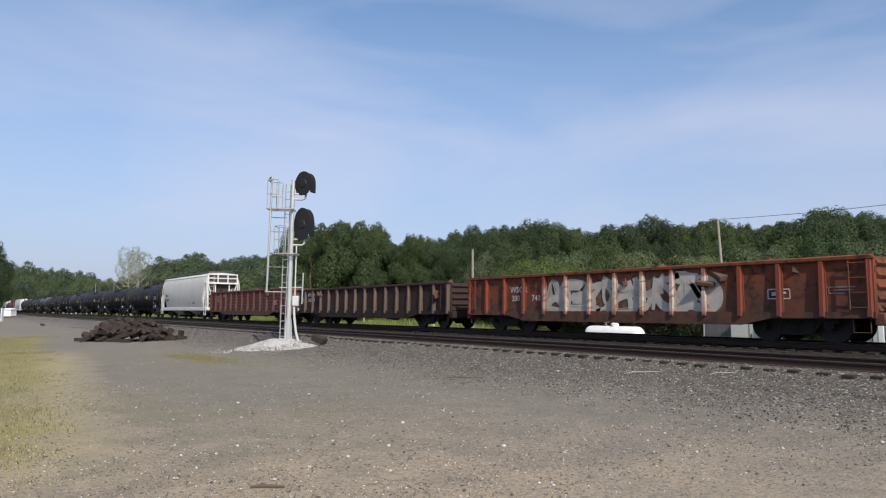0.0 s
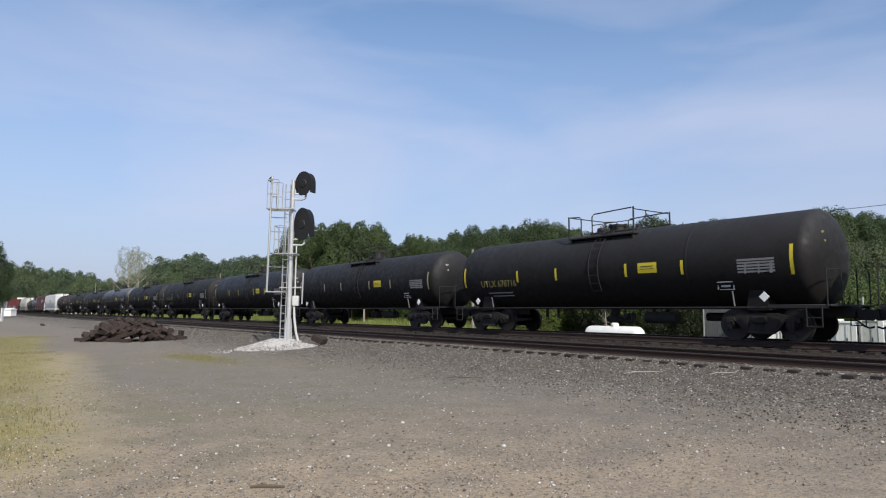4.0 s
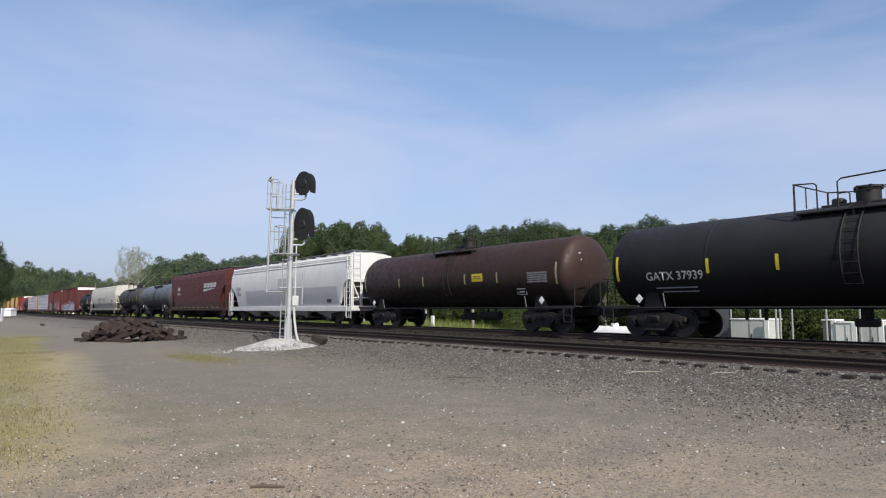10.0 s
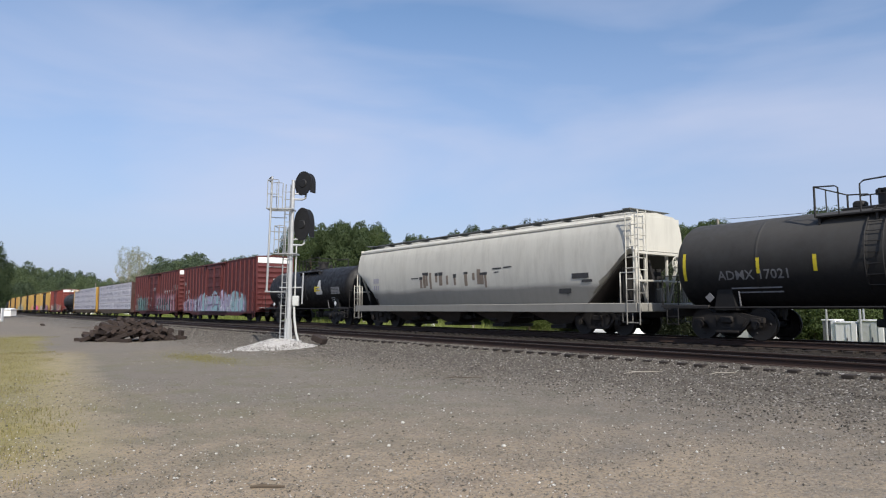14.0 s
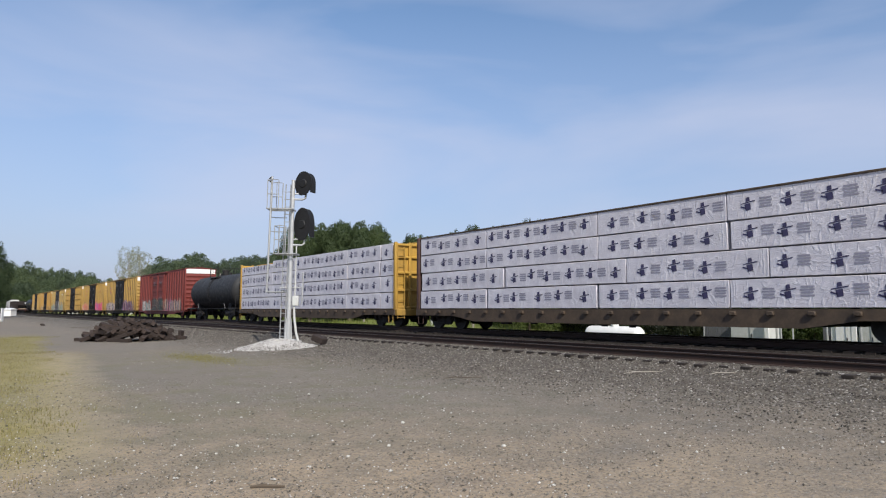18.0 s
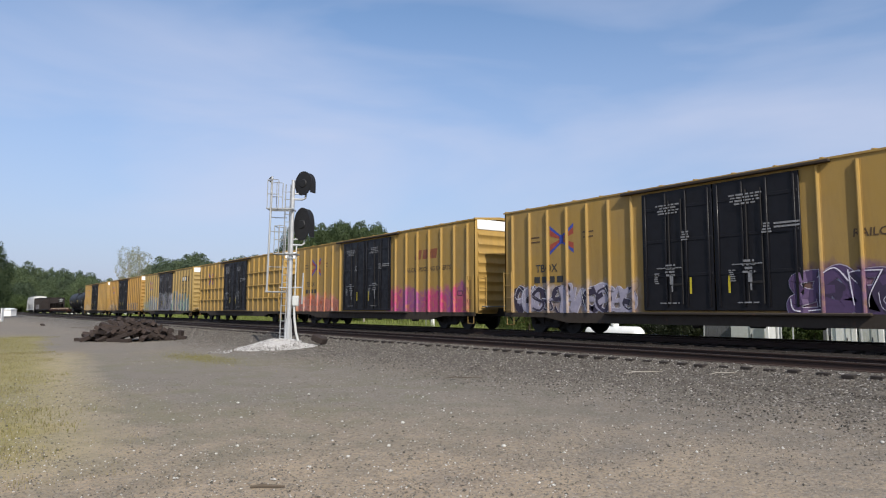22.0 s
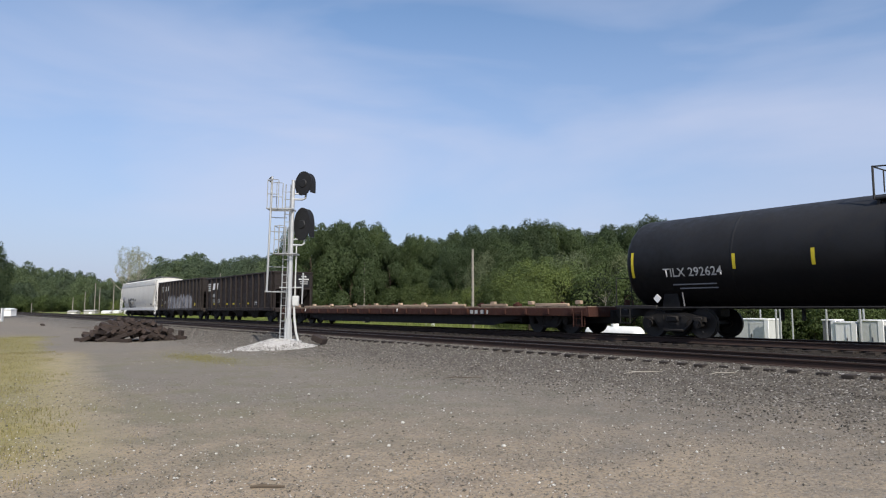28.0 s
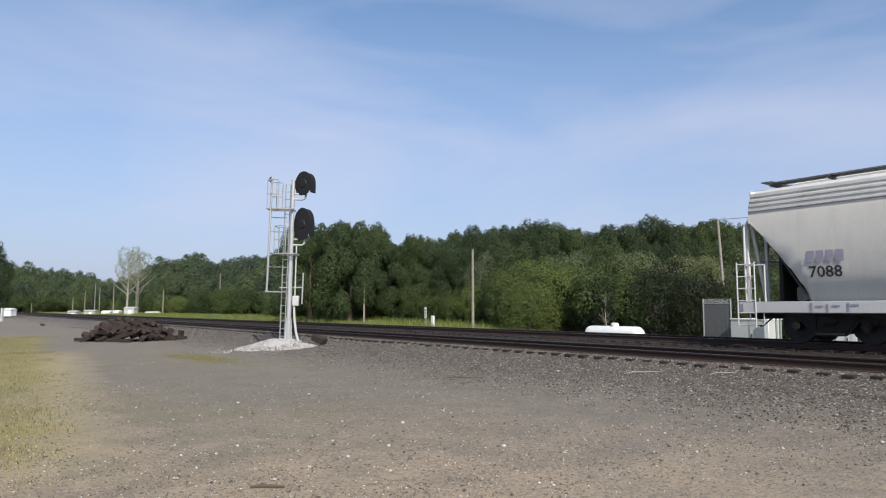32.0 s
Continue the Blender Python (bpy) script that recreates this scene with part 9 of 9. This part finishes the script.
# ---- trees ----
def crown_mesh(name, rx, rz, seed, lobes, leaves, size, tight=0.36):
    """Leaves on the skin of many overlapping lobes, with small tufts that break the outline; origin at the foot of the crown."""
    rng = np.random.default_rng(seed)
    c, r = [], []
    for i in range(lobes):
        a, u = 2.4 * i + rng.uniform(-0.5, 0.5), -0.75 + 1.7 * (i + rng.uniform(0, 0.8)) / lobes
        s = np.sqrt(max(0.05, 1 - u * u)) * rng.uniform(0.5, 0.74)
        c.append((rx * s * np.cos(a), rx * s * np.sin(a), rz * (1 + 0.68 * u)))
        r.append(rx * tight * rng.uniform(0.75, 1.2))
    c, r = np.array(c), np.array(r)
    # tufts sit on the lobes
    tl = rng.integers(0, lobes, lobes * 9)
    td = rng.normal(size=(len(tl), 3)) + np.array([0, 0, 0.35])
    td /= np.linalg.norm(td, axis=1)[:, None]
    tc = c[tl] + td * r[tl][:, None] * 0.92
    allc = np.concatenate([c, c, tc])
    allr = np.concatenate([r, r, r[tl] * rng.uniform(0.16, 0.34, len(tl))])
    weight = allr ** 2
    pick = rng.choice(len(allc), leaves, p=weight / weight.sum())
    d = rng.normal(size=(leaves, 3))
    d /= np.linalg.norm(d, axis=1)[:, None]
    p = allc[pick] + d * (allr[pick] * rng.uniform(0.72, 1.06, leaves))[:, None] * np.array([1, 1, 0.9])
    # leave out what lies deep inside another lobe
    far = np.linalg.norm(p[:, None, :] - c[None], axis=2) / r[None]
    keep = far.min(axis=1) > 0.62
    p, d = p[keep], d[keep]
    n = len(p)
    nrm = d + 0.42 * rng.normal(size=(n, 3)) + np.array([0, 0, 0.3])
    t1 = np.cross(nrm, rng.normal(size=(n, 3)))
    t1 /= np.linalg.norm(t1, axis=1)[:, None] + 1e-9
    t2 = np.cross(nrm, t1)
    t2 /= np.linalg.norm(t2, axis=1)[:, None] + 1e-9
    sz = size * rng.uniform(0.55, 1.35, (n, 1))
    v = np.stack([p - t1 * sz * 0.75 + t2 * sz * 0.5, p - t1 * sz * 0.75 - t2 * sz * 0.5, p + t1 * sz], axis=1).reshape(-1, 3)
    v[:, 2] -= np.percentile(v[:, 2], 0.5)
    v[:, 2] *= 2 * rz / np.percentile(v[:, 2], 99.6)
    me = bpy.data.meshes.new(name)
    me.vertices.add(len(v))
    me.vertices.foreach_set("co", v.ravel())
    me.loops.add(n * 3)
    me.loops.foreach_set("vertex_index", np.arange(n * 3))
    me.polygons.add(n)
    me.polygons.foreach_set("loop_start", np.arange(0, n * 3, 3))
    me.update()
    me.validate()
    return me


def trunk_build(h, r, seed, limbs=7, spread=0.45, start=0.3):
    rng = random.Random(seed)
    b = Build()
    pts = [Vector((0.0, 0.0, -0.4))]
    for i in range(1, 7):
        pts.append(Vector((rng.uniform(-0.03, 0.03) * h * i / 6, rng.uniform(-0.03, 0.03) * h * i / 6, h * i / 6)))
    b.tube(pts, [r * (1.25 if i == 0 else 1 - 0.85 * i / 6) for i in range(7)], 8)
    for i in range(limbs):
        t = start + (0.95 - start) * i / limbs
        p = pts[0].lerp(pts[-1], t)
        a = i * 2.4 + rng.uniform(-0.4, 0.4)
        L = h * spread * (1.1 - t) * rng.uniform(0.8, 1.2)
        q = [p, p + Vector((math.cos(a) * L * 0.5, math.sin(a) * L * 0.5, L * 0.42)), p + Vector((math.cos(a) * L, math.sin(a) * L, L * 0.95))]
        b.tube(q, [r * 0.45 * (1 - t * 0.6), r * 0.28 * (1 - t * 0.6), r * 0.08], 5)
    return b


def make_trees():
    kinds = {}
    # kind, half width, half height of the crown, lobes, leaves, leaf size, leaf material, full height
    spec = [("oak", 4.2, 4.4, 15, 38000, 0.085, M_LEAF, 10.2), ("maple", 3.5, 4.7, 15, 38000, 0.082, M_LEAF, 10.6), ("poplar", 2.7, 5.0, 15, 30000, 0.08, M_LEAF, 11.0),
            ("willow", 4.0, 3.3, 26, 38000, 0.07, M_LEAF3, 6.9), ("ash", 3.8, 4.1, 16, 36000, 0.078, M_LEAF4, 8.8), ("bush", 2.7, 1.75, 15, 20000, 0.054, M_LEAF2, 3.5), ("shrub", 2.3, 1.5, 13, 18000, 0.054, M_LEAF4, 3.0),
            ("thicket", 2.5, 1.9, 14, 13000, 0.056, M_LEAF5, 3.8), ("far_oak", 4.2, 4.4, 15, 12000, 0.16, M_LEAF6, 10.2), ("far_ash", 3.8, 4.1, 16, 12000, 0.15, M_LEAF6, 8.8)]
    for i, (nm, rx, rz, lb, lv, sz, mat, h) in enumerate(spec):
        for variant in range(3):
            me = crown_mesh("crown", rx, rz, 17 * i + variant + 3, lb, lv, sz, 0.33)
            me.materials.append(mat)
            tk = trunk_build(h * 0.7, 0.018 * h + 0.04, 5 * i + variant).mesh("trunk")
            tk.materials.append(M_BARK)
            kinds[(nm, variant)] = (me, tk, h, h - 2 * rz)
    label = {"oak": "broad dark green leafy tree beyond the tracks", "maple": "tall dark green leafy tree beyond the tracks", "poplar": "slender dark green tree beyond the tracks",
             "willow": "grey-green rounded willow at the wood's edge", "ash": "mid-green rounded tree beyond the tracks", "bush": "light green bush at the wood's edge", "shrub": "mid-green shrub at the wood's edge",
             "thicket": "tangled shrub with bare twigs, coloured dark for shade, at the wood's edge", "far_oak": "broad tree far up the line, its leaves paled for haze", "far_ash": "rounded tree far up the line, its leaves paled for haze"}

    def plant(nm, x, y, h, turn, wide=1.0, top=None):
        cr, tk, full, low = kinds[(nm, int(turn * 7) % 3)]
        if top is not None:
            h = top - ground_z(x, y)
        s = h / (full - 0.3)
        name = "tree" if nm not in ("bush", "shrub", "thicket") else "shrub" if nm == "thicket" else nm
        t = thing(name, label[nm], "tree" if name == "tree" else "bush", "trees of the wood" if name == "tree" else "bushes of the wood's edge",
                  Matrix.LocRotScale((x, y, ground_z(x, y)), Euler((0, 0, turn)), (s * wide, s * wide, s)))
        part("trunk", tk, None, t)
        part("crown", cr, None, t, m=pose(0, 0, max(0.0, low - 0.3)))
        return t

    return plant


plant = make_trees()
EYE_Z = 1.02


def make_wood():
    rng = random.Random(4)
    # skyline of the wood: bearing and the slope up to the tree tops
    sky = [(-0.2, 0.125), (-0.165, 0.13), (-0.14, 0.131), (-0.115, 0.124), (-0.08, 0.1), (-0.055, 0.111), (-0.03, 0.109), (0.0, 0.106), (0.025, 0.117), (0.058, 0.124), (0.08, 0.114), (0.1, 0.125),
           (0.125, 0.132), (0.15, 0.126), (0.185, 0.128), (0.21, 0.117), (0.245, 0.126), (0.27, 0.124), (0.3, 0.115), (0.32, 0.137), (0.35, 0.126), (0.375, 0.128), (0.4, 0.134), (0.43, 0.126),
           (0.47, 0.126), (0.5, 0.127), (0.53, 0.132), (0.555, 0.145), (0.585, 0.15), (0.62, 0.15), (0.65, 0.142), (0.68, 0.134), (0.72, 0.13), (0.76, 0.13)]

    def at(bearing, far, nm, slope, wide=1.0):
        x, y = spot(bearing, far)
        return plant(nm, x, y, 0, rng.uniform(0, 6), wide, EYE_Z + far * slope)

    for bearing, s in sky:
        at(bearing, rng.uniform(66, 72), rng.choice(("oak", "maple", "poplar", "maple")), s)
        at(bearing + 0.014, rng.uniform(78, 90), rng.choice(("oak", "maple")), s * 0.96, 1.1)
    # middle storey: single rounded trees before the dark ones
    for bearing, far, nm, s, wide in ((-0.185, 88, "willow", 0.085, 0.7), (-0.15, 84, "willow", 0.097, 0.72), (-0.205, 90, "ash", 0.075, 0.8), (-0.063, 72, "willow", 0.08, 0.62), (-0.11, 78, "ash", 0.095, 0.8), (-0.03, 66, "ash", 0.064, 1.0),
                                      (0.02, 62, "oak", 0.095, 1.0), (0.075, 58, "willow", 0.09, 0.8), (0.105, 57, "ash", 0.102, 1.0), (0.15, 52, "bush", 0.07, 1.0), (0.2, 58, "willow", 0.085, 1.0), (0.245, 58, "ash", 0.1, 1.0), (0.29, 57, "willow", 0.085, 1.0),
                                      (0.335, 58, "oak", 0.1, 1.0), (0.38, 55, "willow", 0.08, 1.0), (0.43, 57, "ash", 0.1, 1.0), (0.48, 54, "willow", 0.09, 1.0), (0.53, 55, "ash", 0.105, 1.0), (0.58, 52, "oak", 0.11, 1.0), (0.63, 52, "willow", 0.1, 1.0), (0.69, 52, "ash", 0.1, 1.0), (0.74, 52, "oak", 0.1, 1.0)):
        at(bearing, far, nm, s, wide)
    # the edge of the wood: two uneven rows of bushes
    b = -0.225
    while b < 0.8:
        far = max(50.0, 38.5 / (0.598 + 0.801 * b))
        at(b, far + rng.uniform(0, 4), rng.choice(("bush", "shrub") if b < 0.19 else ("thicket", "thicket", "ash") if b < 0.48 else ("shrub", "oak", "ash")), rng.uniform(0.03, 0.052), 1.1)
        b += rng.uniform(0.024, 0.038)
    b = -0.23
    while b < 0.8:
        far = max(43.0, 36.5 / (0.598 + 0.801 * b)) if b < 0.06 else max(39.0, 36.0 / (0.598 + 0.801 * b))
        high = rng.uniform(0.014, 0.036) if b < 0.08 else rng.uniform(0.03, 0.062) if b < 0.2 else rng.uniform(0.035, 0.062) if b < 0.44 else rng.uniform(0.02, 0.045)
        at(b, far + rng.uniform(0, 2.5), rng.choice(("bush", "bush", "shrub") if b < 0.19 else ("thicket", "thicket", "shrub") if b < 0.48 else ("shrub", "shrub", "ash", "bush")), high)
        b += rng.uniform(0.022, 0.034)
    # bright bushes, and bare dead shrubs before the shade-darkened thicket
    for bearing, far, s in ((0.115, 50, 0.06), (0.145, 49, 0.064), (0.18, 50, 0.055), (0.13, 46.5, 0.036)):
        at(bearing, far, "bush", s, 0.9)
    for bearing, far, h in ((0.245, 42.5, 3.3), (0.32, 41.0, 2.6), (0.355, 41.5, 3.0)):
        tx, ty = spot(bearing, far)
        t = thing("bare_shrub", "dead leafless shrub with pale twigs at the wood's edge", "shrub", "bare shrubs", pose(tx, ty, ground_z(tx, ty), 0, 0, 90 * bearing * far))
        b = trunk_build(h, 0.035, int(far * 10), 9, 0.4, 0.25)
        for k in range(34):
            a, z = rng.uniform(0, 6.28), h * rng.uniform(0.3, 0.95)
            p = Vector((math.cos(a) * 0.25 * z * rng.random(), math.sin(a) * 0.25 * z * rng.random(), z))
            q = p + Vector((rng.uniform(-0.5, 0.5), rng.uniform(-0.5, 0.5), rng.uniform(-0.15, 0.55)))
            b.tube([p, p.lerp(q, 0.5) + Vector((rng.uniform(-0.08, 0.08), 0, rng.uniform(-0.08, 0.08))), q], [0.009, 0.007, 0.003], 4)
        part("trunk", b, M_PALEBARK, t)
    # up the line, behind a mown strip
    left = [(-0.66, 0.06), (-0.63, 0.057), (-0.593, 0.055), (-0.565, 0.054), (-0.542, 0.057), (-0.51, 0.052), (-0.485, 0.054), (-0.46, 0.058), (-0.442, 0.068), (-0.422, 0.078), (-0.405, 0.07), (-0.387, 0.085), (-0.374, 0.083), (-0.358, 0.064),
            (-0.341, 0.075), (-0.322, 0.077), (-0.303, 0.079), (-0.285, 0.082), (-0.268, 0.084), (-0.25, 0.088), (-0.232, 0.096)]
    for bearing, s in left:
        lie = 0.598 + 0.801 * bearing
        s *= 0.9 if bearing < -0.48 else 1.0
        far = min(330.0, 56.0 / lie)
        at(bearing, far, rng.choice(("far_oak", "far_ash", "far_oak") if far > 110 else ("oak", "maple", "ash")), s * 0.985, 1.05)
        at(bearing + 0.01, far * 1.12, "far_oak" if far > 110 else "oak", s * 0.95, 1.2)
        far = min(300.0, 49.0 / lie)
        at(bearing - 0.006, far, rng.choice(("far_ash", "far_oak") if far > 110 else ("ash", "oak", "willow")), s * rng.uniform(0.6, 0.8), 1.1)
    b = -0.64
    while b < -0.23:
        lie = 0.598 + 0.801 * b
        far = min(290.0, rng.uniform(44.5, 47) / lie)
        at(b, far, rng.choice(("shrub", "shrub", "ash", "bush")), rng.uniform(0.012, 0.022) if b < -0.36 else rng.uniform(0.02, 0.034), 1.35)
        b += 3.6 / far
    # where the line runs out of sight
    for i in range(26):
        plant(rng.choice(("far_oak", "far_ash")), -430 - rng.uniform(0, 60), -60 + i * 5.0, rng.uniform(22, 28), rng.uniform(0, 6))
    plant("oak", -150, 4.2, 14.2, 1.0)
    # half-dead pale trees
    for bearing, far, h in ((-0.476, 160, 16.5), (-0.462, 168, 17.5)):
        tx, ty = spot(bearing, far)
        t = thing("bare_tree", "half-dead pale tree with sparse leaves up the line", "tree", m=pose(tx, ty, -0.8))
        part("trunk", trunk_build(h * 0.92, 0.3, int(far), 18, 0.36, 0.3), M_PALEBARK, t)
        me = crown_mesh("crown", 3.4, 4.6, int(far), 16, 2400, 0.15)
        me.materials.append(M_LEAFDRY)
        part("crown", me, None, t, m=pose(0, 0, h - 9.0))


make_wood()

ties_of(near_track, NEAR_Y, -260, 40, -70, 12, 3)
ties_of(train_track, TRAIN_Y, -260, 40, -40, -8, 4, GEAR_UP)


def motions():
    """The train rolls past at one steady speed; the wheels turn while they pass the camera."""
    for car, x in CARS:
        walk(car, [(t, pose(x + SPEED * t, car.location.y, car.location.z)) for t in (0.0, 8.0, 16.0, 24.0, 32.0)])
    per = math.degrees(SPEED / FPS / 0.46)
    start_x = {car.name: x for car, x in CARS}
    for w, x, car, off in SPINNING:
        x0 = start_x[car.name] + off
        f0 = max(0, int((-75 - x0) / SPEED * FPS))
        f1 = min(32 * FPS, int((14 - x0) / SPEED * FPS))
        if f1 <= 0 or f0 >= 32 * FPS:
            walk(w, [(0.0, pose(x, 0, 0.46)), (32.0, pose(x, 0, 0.46))])
            continue
        rows = [] if f0 == 0 else [(0.0, pose(x, 0, 0.46))]
        for k, f in enumerate(range(f0, f1 + 1)):
            rows.append((f / FPS, pose(x, 0, 0.46, 0, (k * per) % 360, 0)))
        if f1 < 32 * FPS:
            rows.append((32.0, rows[-1][1]))
        walk(w, rows)


motions()
